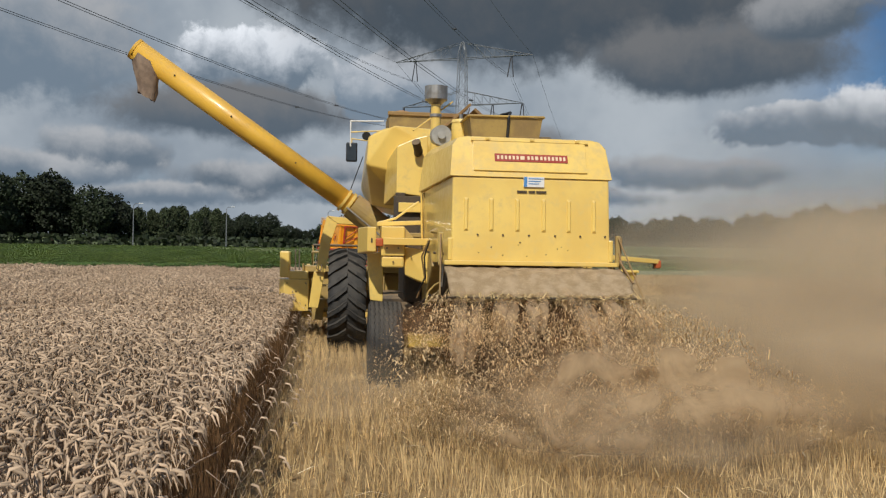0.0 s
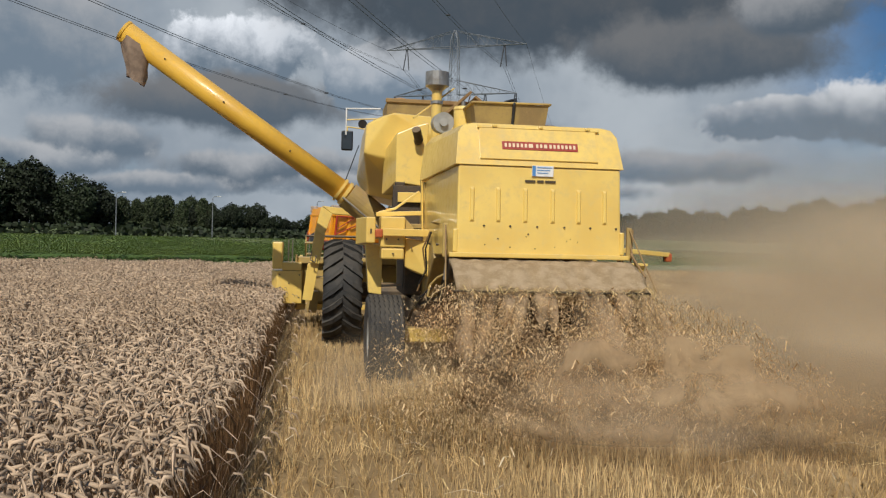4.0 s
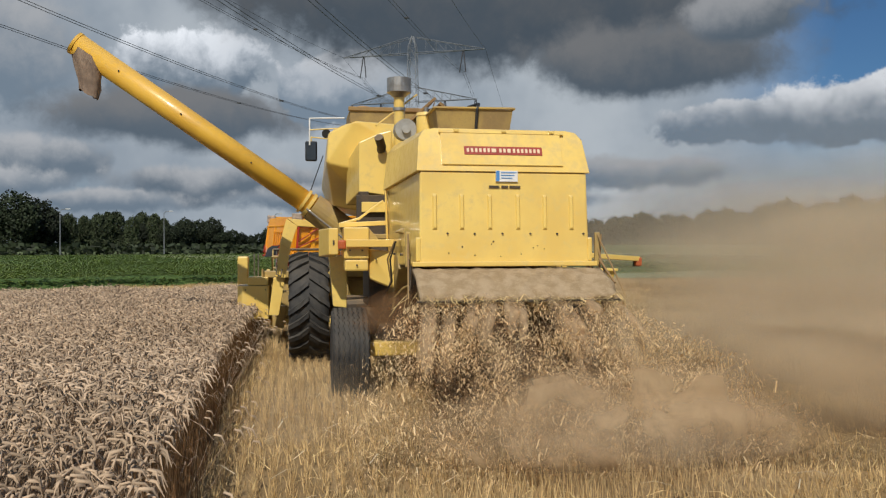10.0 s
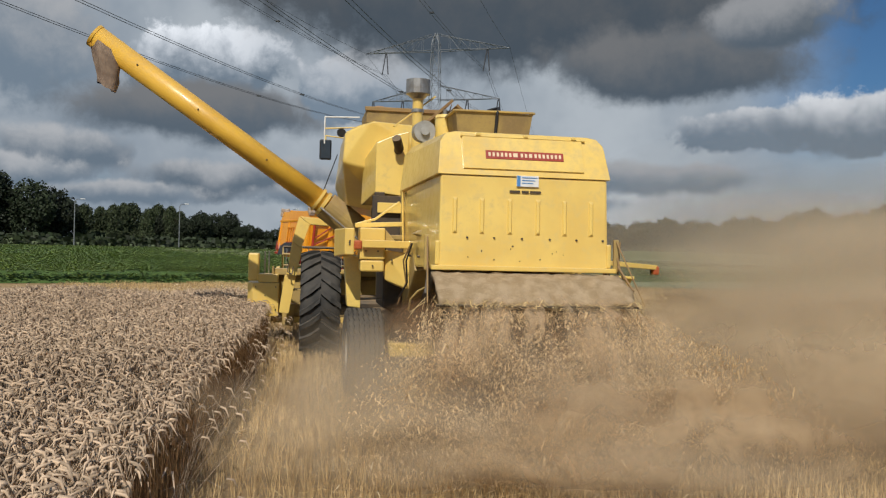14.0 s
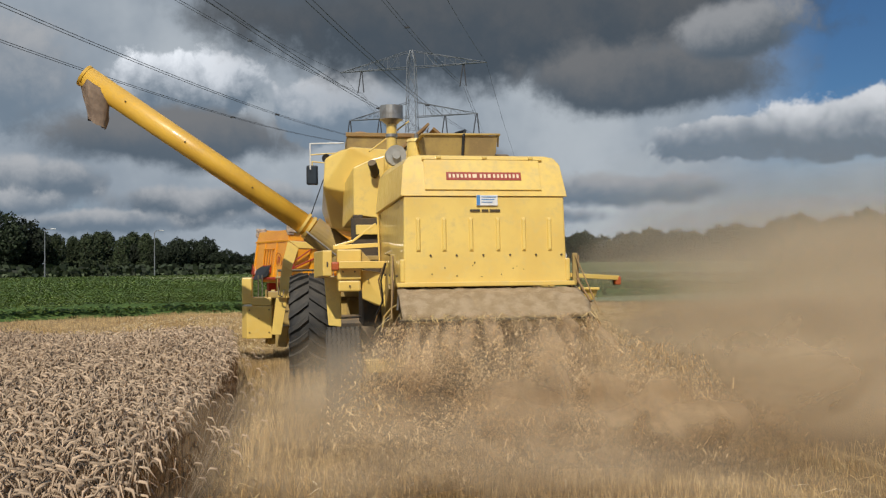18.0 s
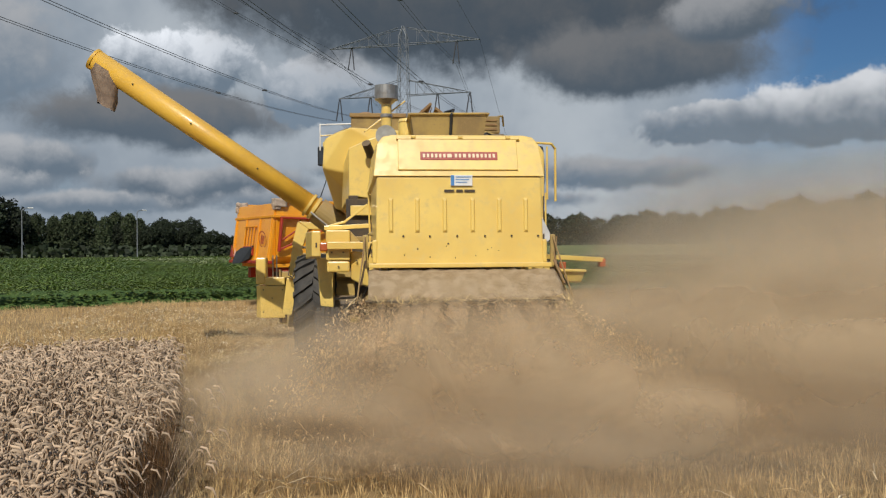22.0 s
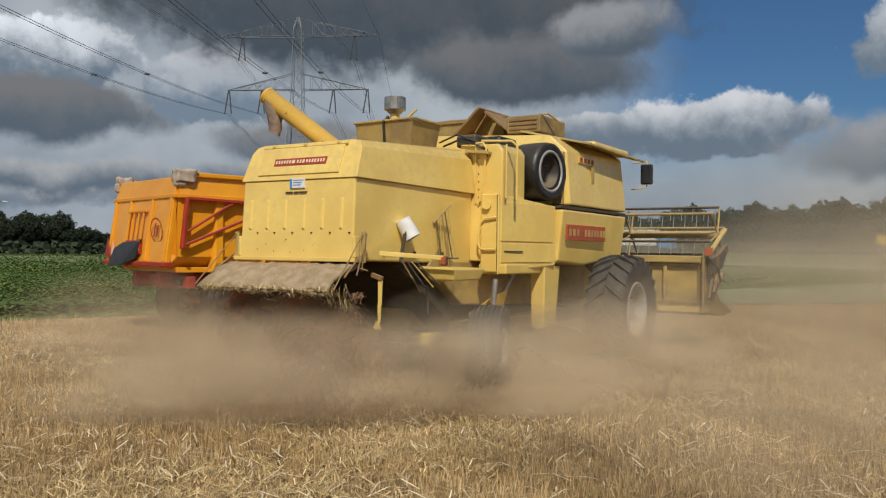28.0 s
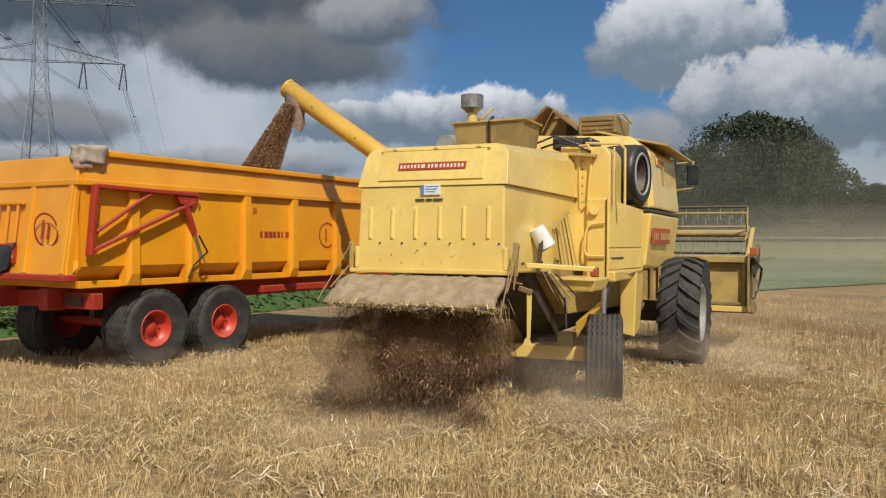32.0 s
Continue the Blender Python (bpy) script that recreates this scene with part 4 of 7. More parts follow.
    part("pump_block", box((0.55, 2.5, 3.05), (0.85, 2.9, 3.22), 0.03), DARK_STEEL, combine)
    part("intake", box((0.62, 3.0, 3.08), (0.95, 3.5, 3.26), 0.05), BLACK, combine)
    part("rail", pipe([(1.49, 2.44, 2.34), (1.49, 2.44, 3.02), (1.43, 2.40, 3.08), (1.02, 2.36, 3.10)], 0.016), PAINT, combine)
    part("rail", pipe([(1.37, 2.38, 2.36), (1.37, 2.38, 3.04)], 0.013), PAINT, combine)
    sp = wheel("spare_wheel", 0.41, 0.50, (0, 1), DARK_STEEL, combine, 1, 0.56, RUBBER_CLEAN)
    sp.matrix_basis = pose(1.28, 3.42, 2.78, 0, 0, -8)
    part("bead_ring", lathe([(0.250, 0.235), (0.262, 0.252), (0.275, 0.252), (0.290, 0.238)], 40), RIM_GREY, sp, "grey scuffed ring round the rim", True)
    part("stowage_wall", box((0.75, 3.80, 2.36), (1.5, 3.89, 3.1), 0.01), PAINT_DUSTY, combine)
    # on the roof
    part("cap_pipe", rod((-0.68, 2.81, 2.85), (-0.68, 2.81, 3.68), 0.068, seg=18), PAINT, combine)
    part("air_cleaner_cap", rod((-0.68, 2.81, 3.70), (-0.68, 2.81, 3.88), 0.155, seg=24, bm=rod((-0.68, 2.81, 3.64), (-0.68, 2.81, 3.71), 0.075, 0.15, 24)), STEEL, combine, "dull metal air intake cap")
    part("cap_clamp", rod((-0.68, 2.81, 3.47), (-0.68, 2.81, 3.51), 0.08, seg=18), STEEL, combine)
    drum = rod((-0.70, 1.98, 3.12), (-0.68, 2.40, 3.16), 0.125, seg=24, bm=rod((-0.702, 1.94, 3.12), (-0.70, 1.985, 3.12), 0.05, seg=14))
    part("filter_drum", drum, RIM_GREY, combine, "pale metal air filter drum")
    part("canister", rod((-0.42, 2.25, 2.9), (-0.42, 2.25, 3.32), 0.12, seg=20, bm=rod((-0.42, 2.25, 3.32), (-0.42, 2.25, 3.36), 0.13, 0.11, 20)), PAINT, combine, "yellow round canister")
    part("beacon_stub", rod((-0.42, 2.25, 3.35), (-0.42, 2.25, 3.43), 0.025, seg=10), STEEL, combine)
    part("stay", bar((-0.97, 2.9, 3.29), (-0.43, 3.0, 3.72), 0.05, 0.02, 0.004), PAINT, combine)
    bin_ = bmesh.new()
    for a, b in (((-0.40, 1.58), (0.47, 1.58)), ((0.47, 1.58), (0.47, 2.2)), ((0.47, 2.2), (-0.40, 2.2)), ((-0.40, 2.2), (-0.40, 1.58))):
        c = Vector((0.035, 1.89, 0))
        pts = []
        for (x, y) in (a, b):
            d = Vector((x, y, 0)) - c
            for z, g in ((2.9, 0.90), (3.31, 1.03)):
                q = c + d * g
                pts += [(q.x, q.y, z), (c.x + (q.x - c.x) * 0.965, c.y + (q.y - c.y) * 0.965, z)]
        joined(bin_, hull(pts))
    bin_part = part("screen_box", bin_, DULL_PAINT, combine, "open dusty yellow screen box on the hood")
    part("box_floor", box((-0.36, 1.63, 2.98), (0.43, 2.15, 3.0)), CHAFF, bin_part)
    for p, q in (((-0.425, 1.565, 3.315), (0.495, 1.565, 3.325)), ((0.495, 1.565, 3.325), (0.495, 2.215, 3.325)), ((-0.425, 1.565, 3.315), (-0.425, 2.215, 3.315))):
        part("box_rim", bar(p, q, 0.04, 0.022, 0.005), PAINT_DUSTY, bin_part)
    part("box_lid", box((-0.38, 1.85, 3.325), (0.02, 2.18, 3.345), 0.006), DULL_PAINT, bin_part)
    part("box_lid", box((0.10, 1.90, 3.33), (0.46, 2.18, 3.35), 0.006), RUSTY, bin_part)
    part("cable_stub", pipe([(0.05, 1.59, 3.0), (0.06, 1.545, 3.3), (0.09, 1.60, 3.37), (0.00, 1.75, 3.36)], 0.018), BLACK, combine)
    part("folded_grille", box((0.52, 2.25, 2.98), (0.86, 3.0, 3.02), 0.006, pose(0, 0, 0.04, 0, 6, 0)), PAINT_DUSTY, combine)
    lid = part("open_lid", box((-0.02, 0, 0), (0.02, 1.25, 0.60), 0.006), RUSTY, combine, "open tank lid, brown with grain dust")
    lid.matrix_basis = pose(-0.45, 4.05, 3.48, 0, 48, 0)
    part("lid_stay", rod((-0.1, 4.1, 3.5), (0.02, 4.3, 3.86), 0.008), RUSTY, combine)
    lid2 = part("open_lid", box((-0.02, 0, 0), (0.02, 1.2, 0.62), 0.006), RUSTY, combine, "open tank lid, brown with grain dust")
    lid2.matrix_basis = pose(0.55, 4.1, 3.44, 0, -52, 0)
    ext = part("tank_extension", box((-1.20, 4.6, 3.44), (0.14, 5.55, 3.79), 0.02), DULL_PAINT, combine, "dusty raised edge of the grain tank")
    part("rim_bar", box((-1.22, 4.57, 3.755), (0.16, 4.63, 3.815), 0.008), RUSTY, ext)
    heap = bmesh.new()
    bmesh.ops.create_uvsphere(heap, u_segments=20, v_segments=8, radius=1, matrix=Matrix.LocRotScale((-0.98, 5.0, 3.79), None, (0.20, 0.3, 0.10)))
    part("grain_heap", heap, GRAIN, combine, "heap of wheat grain in the tank", True)
    cover = part("tank_cover", hull([(0.75, 3.95, 3.44), (0.75, 6.5, 3.46), (1.70, 4.3, 3.24), (1.74, 6.6, 3.20), (0.75, 3.95, 3.47), (0.75, 6.5, 3.49), (1.70, 4.3, 3.27), (1.74, 6.6, 3.23)], 0.004), PAINT_DUSTY, combine, "hinged sheet cover over the tank's side")
    fb = part("vent_box", box((0.47, 4.06, 3.44), (1.02, 4.95, 3.70), 0.02), DULL_PAINT, combine, "grimy louvred box on the tank")
    for k in range(3):
        part("louvre", box((0.52, 4.045, 3.49 + 0.065 * k), (0.97, 4.065, 3.525 + 0.065 * k), 0.004), RUSTY, fb)
    part("box_rail", pipe([(1.0, 4.1, 3.70), (1.08, 4.2, 3.72), (1.14, 4.5, 3.62)], 0.014), PAINT_DUSTY, fb)
    # cab in front of the tank
    cab = part("cab", hull([(s * 0.85 + 0.1, y, z) for s in (-1, 1) for y, z in ((6.15, 1.6), (7.5, 1.7), (7.7, 2.3), (7.5, 3.4), (6.15, 3.45))], 0.06), PAINT, combine, "yellow driver's cab ahead of the tank")
    part("cab_roof", box((-0.85, 6.1, 3.44), (1.05, 7.75, 3.56), 0.05), PAINT, cab)
    part("side_glass", box((0.945, 6.45, 2.35), (0.965, 7.4, 3.3), 0.004), GLASS_DARK, cab)
    part("side_glass", box((-0.765, 6.45, 2.35), (-0.745, 7.4, 3.3), 0.004), GLASS_DARK, cab)
    part("windscreen", hull([(s * 0.75 + 0.1, y, z) for s in (-1, 1) for y, z in ((7.67, 2.35), (7.70, 2.35), (7.50, 3.3), (7.54, 3.3))]), GLASS_DARK, cab)
    for s, x, y, z in ((1, 1.72, 6.75, 3.02), (-1, -1.74, 6.5, 3.365)):
        m = part("mirror", box((x - 0.10, y - 0.05, z - 0.17), (x + 0.10, y + 0.04, z + 0.17), 0.025), BLACK, combine, "black wing mirror")
        # dark glass: the tank's dim reflection is put into its colour
        part("mirror_glass", box((x - 0.08, y - 0.056, z - 0.15), (x + 0.08, y - 0.049, z + 0.15)), GLASS_DARK, m)
        part("mirror_arm", pipe([(s * 1.45, y, z + 0.2), (x, y, z + 0.22), (x, y, z - 0.22), (s * 1.45, y, z - 0.25)] if s > 0 else [(x, y, z + 0.1), (x, y, z + 0.24), (-1.3, y, z + 0.2)], 0.011), PAINT, m)
    part("hand_rail", pipe([(-1.77, 6.1, 3.42), (-1.77, 6.1, 3.86), (-1.2, 6.1, 3.88)], 0.012), WHITE, combine)
    part("hand_rail", pipe([(-1.77, 6.1, 3.67), (-1.25, 6.1, 3.71)], 0.012), PAINT, combine)
    part("head_lamp", rod((-1.50, 6.02, 3.60), (-1.49, 6.12, 3.62), 0.075, 0.05, 16), BLACK, combine, "small black work lamp")
    part("cab_cable", rod((-1.55, 6.1, 3.25), (-1.78, 6.1, 2.60), 0.008, seg=6), BLACK, combine)


def left_side():
    eb = part("engine_box", hull([(-1.18, 2.95, 2.45), (-0.80, 2.92, 2.40), (-1.18, 2.95, 3.08), (-0.94, 2.93, 3.19), (-0.76, 2.92, 3.24), (-1.31, 3.7, 2.31), (-0.8, 3.7, 2.31), (-1.29, 3.7, 2.91), (-1.12, 3.7, 3.18), (-0.8, 3.7, 3.26)], 0.012), PAINT, combine, "yellow engine box with an exhaust stub")
    part("exhaust_stub", pipe([(-0.90, 2.98, 2.99), (-0.90, 2.84, 3.01), (-0.95, 2.72, 3.12)], 0.058, 14), DARK_STEEL, eb, "rusty exhaust stub")
    part("hinge_block", box((-1.19, 2.92, 2.40), (-1.06, 2.97, 2.45), 0.008), DARK_STEEL, eb)
    part("step_panel", box((-1.16, 2.80, 2.18), (-0.83, 2.84, 2.31), 0.008), PAINT, combine)
    part("shelf", bar((-1.47, 2.3, 2.00), (-0.89, 2.3, 2.03), 0.10, 0.055, 0.006), PAINT, combine)
    part("lower_shelf", box((-1.30, 2.55, 1.84), (-0.86, 2.75, 1.90), 0.008), PAINT_DUSTY, combine)
    part("brace", bar((-1.44, 2.38, 2.02), (-1.23, 2.38, 2.08), 0.035, 0.03, 0.005), PAINT, combine)
    part("brace", bar((-1.24, 2.38, 2.07), (-0.93, 2.38, 2.30), 0.04, 0.03, 0.005), PAINT, combine)
    part("upright_rod", rod((-0.92, 2.2, 2.46), (-0.90, 2.2, 1.83), 0.012), PAINT, combine)
    part("upright_rod", rod((-0.90, 2.1, 2.40), (-0.83, 2.15, 1.85), 0.012), PAINT_DUSTY, combine)
    part("corner_boss", hull([(-0.80, 0.9, 1.86), (-0.80, 1.3, 1.86), (-0.80, 0.9, 1.97), (-0.80, 1.3, 1.97), (-0.93, 1.0, 1.90), (-0.93, 1.2, 1.90)], 0.012), PAINT_DUSTY, combine)
    # added dark boxes that stand in for the shade in the open gaps
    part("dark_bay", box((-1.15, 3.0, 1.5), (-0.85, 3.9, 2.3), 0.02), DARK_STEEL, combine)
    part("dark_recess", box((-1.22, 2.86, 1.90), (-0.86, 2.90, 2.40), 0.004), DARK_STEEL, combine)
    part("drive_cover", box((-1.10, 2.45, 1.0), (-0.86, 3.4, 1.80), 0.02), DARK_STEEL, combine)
    lb = part("lamp_box", hull([(-1.60, 1.95, 1.65), (-1.49, 1.95, 1.65), (-1.60, 1.95, 1.96), (-1.49, 1.95, 1.96), (-1.71, 2.38, 1.62), (-1.52, 2.38, 1.62), (-1.71, 2.38, 1.95), (-1.52, 2.38, 1.95)], 0.014), PAINT, combine, "yellow lamp housing")
    part("tail_lamp", box((-1.50, 1.885, 1.715), (-1.405, 1.945, 1.82), 0.018), LAMP_RED, lb, "orange-red tail lamp")
    part("dark_slot", box((-1.555, 1.943, 1.76), (-1.535, 1.952, 1.82), 0.003), DARK_STEEL, lb)
    part("battery_box", box((-1.43, 1.92, 1.602), (-1.14, 2.30, 1.97), 0.016), PAINT, combine, "yellow battery box")
    part("box_tray", box((-1.42, 1.93, 1.46), (-1.145, 2.28, 1.596), 0.022), PAINT, combine)
    part("box_wedge", hull([(-1.14, 1.96, 1.96), (-1.14, 2.2, 1.96), (-1.00, 1.96, 1.80), (-1.00, 2.2, 1.80), (-1.14, 1.96, 1.76), (-1.14, 2.2, 1.76)], 0.006), PAINT_DUSTY, combine)
    part("lamp_beam", box((-1.41, 1.82, 1.738), (-0.70, 1.88, 1.826), 0.008), PAINT, combine)
    part("beam_end", box((-0.76, 1.80, 1.72), (-0.67, 1.90, 1.845), 0.012), PAINT_DUSTY, combine)
    part("side_bin", hull([(-1.14, 1.98, 1.72), (-1.13, 2.02, 1.37), (-0.97, 1.97, 1.29), (-0.86, 1.86, 1.67), (-0.85, 1.86, 1.26), (-0.69, 1.95, 1.66), (-0.71, 1.95, 1.35), (-1.14, 2.5, 1.72), (-1.0, 2.5, 1.30), (-0.70, 2.5, 1.66), (-0.72, 2.5, 1.32)], 0.012), PAINT, combine, "dented yellow side bin")
    part("strut", hull([(x, y, z) for y in (2.45, 2.72) for x, z in ((-1.58, 1.63), (-1.37, 1.63), (-1.53, 1.02), (-1.37, 1.00), (-1.38, 1.34))], 0.010), PAINT, combine)
    part("strut_rail", rod((-1.40, 2.6, 1.10), (-1.0, 2.6, 1.12), 0.014), STEEL, combine)
    part("stay_pole", rod((-0.76, 0.95, 1.80), (-0.80, 0.95, 1.28), 0.013), STEEL, combine)
    part("bent_hose", pipe([(-0.79, 1.0, 1.34), (-0.86, 1.1, 1.29), (-0.93, 1.15, 1.20), (-0.95, 1.15, 1.08)], 0.012), PAINT_DUSTY, combine)
    part("hydraulic_hoses", pipe([(-0.85, 1.6, 1.15), (-1.0, 1.9, 0.95), (-1.05, 2.2, 0.7)], 0.018), BLACK, combine)
    for k in range(2):
        part("side_hose", pipe([(-0.88, 1.5 + 0.1 * k, 1.80), (-0.93 - 0.02 * k, 1.6 + 0.1 * k, 1.60), (-0.90, 1.7 + 0.1 * k, 1.35), (-0.98, 1.9, 1.15 - 0.06 * k)], 0.010), (BLACK, RUSTY)[k], combine)
    for x, z in ((-1.36, 1.70), (-1.22, 1.70), (-1.28, 1.53), (-1.06, 1.60), (-0.78, 1.58)):
        part("bolt", rod((x, 1.905, z), (x, 1.925, z), 0.010, seg=8), DARK_STEEL, combine)
    # the unloading auger
    a, b = Vector((-1.42, 4.98, 2.125)), Vector((-5.03, 4.66, 4.61))
    way = (b - a).normalized()
    tube = part("auger_tube", rod(a, b, 0.165, seg=28), AUGER_PAINT, combine, "long deep-yellow unloading tube", True)
    part("tube_flange", rod(a + way * 0.42, a + way * 0.47, 0.195, seg=28), PAINT, tube)
    part("tube_flange", rod(a + way * 0.52, a + way * 0.56, 0.195, seg=28), PAINT, tube)
    part("turret", pipe([(-1.25, 5.0, 1.75), (-1.28, 5.0, 2.0), tuple(a + way * 0.4)], 0.215, 24), PAINT_DUSTY, combine, "dusty auger elbow")
    part("fold_stay", rod(a + way * 0.5 + Vector((0, -0.2, -0.1)), (-1.15, 4.6, 1.75), 0.016), STEEL, combine)
    part("tube_end", rod(b - way * 0.03, b + way * 0.012, 0.172, seg=28), AUGER_PAINT, tube)
    bm = bmesh.new()
    rings = []
    for f, wide, deep in ((0.0, 0.205, 0.185), (0.25, 0.195, 0.17), (0.5, 0.175, 0.13), (0.75, 0.145, 0.10), (1.0, 0.115, 0.085)):
        c = b - way * 0.20 + Vector((0.03 * f - 0.02, 0, -0.02 - 0.58 * f))
        rings.append([bm.verts.new(c + Vector((wide * math.cos(t), deep * math.sin(t), -0.64 * wide * math.cos(t))) + Vector((0.03, 0.03, 0.02)) * (f + 0.2) * noise.noise((math.cos(t) * 2.3, math.sin(t) * 2.3, f * 3.5))) for t in [k * 2 * math.pi / 24 for k in range(24)]])
    for p, q in zip(rings, rings[1:]):
        for k in range(24):
            bm.faces.new((p[k], p[(k + 1) % 24], q[(k + 1) % 24], q[k]))
    bmesh.ops.recalc_face_normals(bm, faces=bm.faces[:])
    part("spout_sleeve", bm, CANVAS, tube, "grubby brown canvas spout sleeve", True)
    for k in (0.35, 0.62, 0.85):
        part("rivet_row", rod(a + (b - a) * k + Vector((0.05, -0.155, -0.02)), a + (b - a) * k + Vector((0.06, -0.172, -0.02)), 0.012, seg=8), DARK_STEEL, tube)


def right_side():
    part("lamp_beam", bar((0.95, 0.32, 1.65), (1.58, 0.60, 1.61), 0.08, 0.05, 0.006), PAINT, combine)
    tail = part("tail_lamp", box((1.545, 0.555, 1.535), (1.615, 0.615, 1.625), 0.014), LAMP_RED, combine, "orange-red tail lamp")
    part("lamp_base", box((1.54, 0.612, 1.53), (1.62, 0.632, 1.63), 0.006), DARK_STEEL, tail)
    part("step_tray", hull([(1.05, 0.95, 1.50), (1.50, 0.95, 1.49), (1.05, 1.65, 1.50), (1.50, 1.65, 1.49), (1.16, 1.0, 1.35), (1.46, 1.0, 1.35), (1.16, 1.6, 1.35), (1.46, 1.6, 1.35)], 0.02), PAINT, combine)
    part("tray_lip", bar((1.05, 0.945, 1.495), (1.50, 0.945, 1.485), 0.025, 0.03, 0.006), PAINT, combine)
    # a thin bent strip that hangs at the hood's corner
    strip_ = hull([(x, y, z) for y in (0.245, 0.26) for x, z in ((0.985, 1.36), (1.035, 1.36), (0.990, 1.10), (1.030, 1.10))])
    joined(strip_, hull([(x, y, z) for y in (0.235, 0.25) for x, z in ((0.990, 1.11), (1.030, 1.11), (0.995, 0.92), (1.025, 0.92))]))
    joined(strip_, hull([(x, y, z) for y in (0.20, 0.215) for x, z in ((0.990, 0.93), (1.028, 0.93), (0.965, 0.86), (1.055, 0.845))]))
    part("hanging_strip", strip_, PAINT, combine, "bent yellow strip hanging from the hood")
    part("strip_bracket", bar((0.90, 0.25, 1.42), (1.04, 0.25, 1.38), 0.04, 0.05, 0.006), RUSTY, combine)
    for k, (a, b) in enumerate((((0.93, 0.10, 1.80), (0.97, -0.10, 1.42)), ((0.97, 0.06, 1.86), (0.94, 0.02, 1.46)), ((0.90, -0.02, 1.50), (1.02, 0.02, 1.47)))):
        part("hook_rod", rod(a, b, 0.008, seg=6), RUSTY, combine)
    tub = part("work_lamp", rod((1.00, 0.86, 1.83), (0.90, 0.80, 2.03), 0.100, 0.088, 24), WHITE, combine, "white tub-shaped work lamp")
    part("lens", rod((1.005, 0.863, 1.82), (0.995, 0.857, 1.837), 0.084, seg=22), STEEL, tub)
    part("lamp_bracket", bar((0.95, 0.70, 1.55), (0.97, 0.76, 1.90), 0.05, 0.02, 0.005), DARK_STEEL, combine)
    for k in range(5):
        part("ladder_rod", rod((0.915 + 0.026 * k, 1.48 + 0.02 * k, 2.05 + 0.035 * k), (0.975 + 0.04 * k, 1.50 + 0.02 * k, 1.60), 0.0075), (DARK_STEEL, PAINT_DUSTY, RUSTY)[k % 3], combine)
    part("ladder_side", bar((0.88, 1.46, 2.02), (1.03, 1.62, 2.24), 0.035, 0.02, 0.005), PAINT_DUSTY, combine)
    part("ladder_side", bar((0.95, 1.48, 1.60), (1.16, 1.60, 1.60), 0.03, 0.02, 0.005), DARK_STEEL, combine)
    for k in range(4):
        part("linkage_bar", bar((1.02 + 0.035 * k, 0.62 + 0.05 * k, 1.58 - 0.01 * k), (1.16 + 0.05 * k, 0.80 + 0.05 * k, 1.22 + 0.03 * k), 0.022, 0.016, 0.004), (RUSTY, DARK_STEEL, PAINT_DUSTY, DARK_STEEL)[k], combine)
    part("drop_chain", rod((1.20, 0.86, 1.30), (1.22, 0.86, 0.98), 0.012, seg=6), DARK_STEEL, combine)
    part("support_leg", hull([(1.24, 3.35, 1.50), (1.46, 3.35, 1.50), (1.24, 3.85, 1.50), (1.46, 3.85, 1.50), (1.23, 3.42, 0.66), (1.42, 3.42, 0.62), (1.23, 3.8, 0.70), (1.42, 3.8, 0.70)], 0.015), PAINT, combine)
    part("damper", rod((1.28, 2.25, 1.02), (1.28, 2.30, 1.34), 0.035, seg=14), STEEL, combine, "pale steel damper tube")
    part("frame_rail", box((0.78, 2.0, 0.60), (0.98, 5.6, 0.80), 0.015), PAINT_DUSTY, combine)
    # left rail in a dark tone: the cavity's shade is put into its colour
    part("frame_rail", box((-0.98, 2.0, 0.60), (-0.78, 5.6, 0.80), 0.015), DARK_STEEL, combine)
    part("ram", rod((1.08, 2.6, 0.9), (1.22, 2.9, 1.4), 0.03, seg=12), STEEL, combine)
    part("axle_plate", hull([(0.95, 2.2, 0.9), (1.25, 2.2, 1.1), (1.0, 2.8, 1.0), (1.2, 2.8, 1.2), (0.95, 2.25, 0.7), (1.1, 2.7, 0.7)], 0.01), AUGER_PAINT, combine)


def running_gear():
    part("rear_axle", box((-1.14, 1.93, 0.47), (1.14, 2.15, 0.64), 0.02), PAINT, combine, "yellow steering axle")
    part("axle_pivot", box((-0.25, 1.9, 0.5), (0.25, 2.3, 1.1), 0.03), PAINT_DUSTY, combine)
    part("front_axle", rod((-1.5, 5.4, 0.82), (1.5, 5.4, 0.82), 0.16, seg=18), DARK_STEEL, combine)
    made = {}
    made["front_right"] = wheel("front_wheel", 0.82, 0.60, "bars", RIM_GREY, combine, 1)
    made["front_left"] = wheel("front_wheel", 0.82, 0.60, "bars", RIM_GREY, combine, -1)
    made["rear_right"] = wheel("rear_wheel", 0.515, 0.43, (7, 34), RIM_GREY, combine, 1, 0.48)
    made["rear_left"] = wheel("rear_wheel", 0.515, 0.43, (7, 34), RIM_GREY, combine, -1, 0.48)
    return made


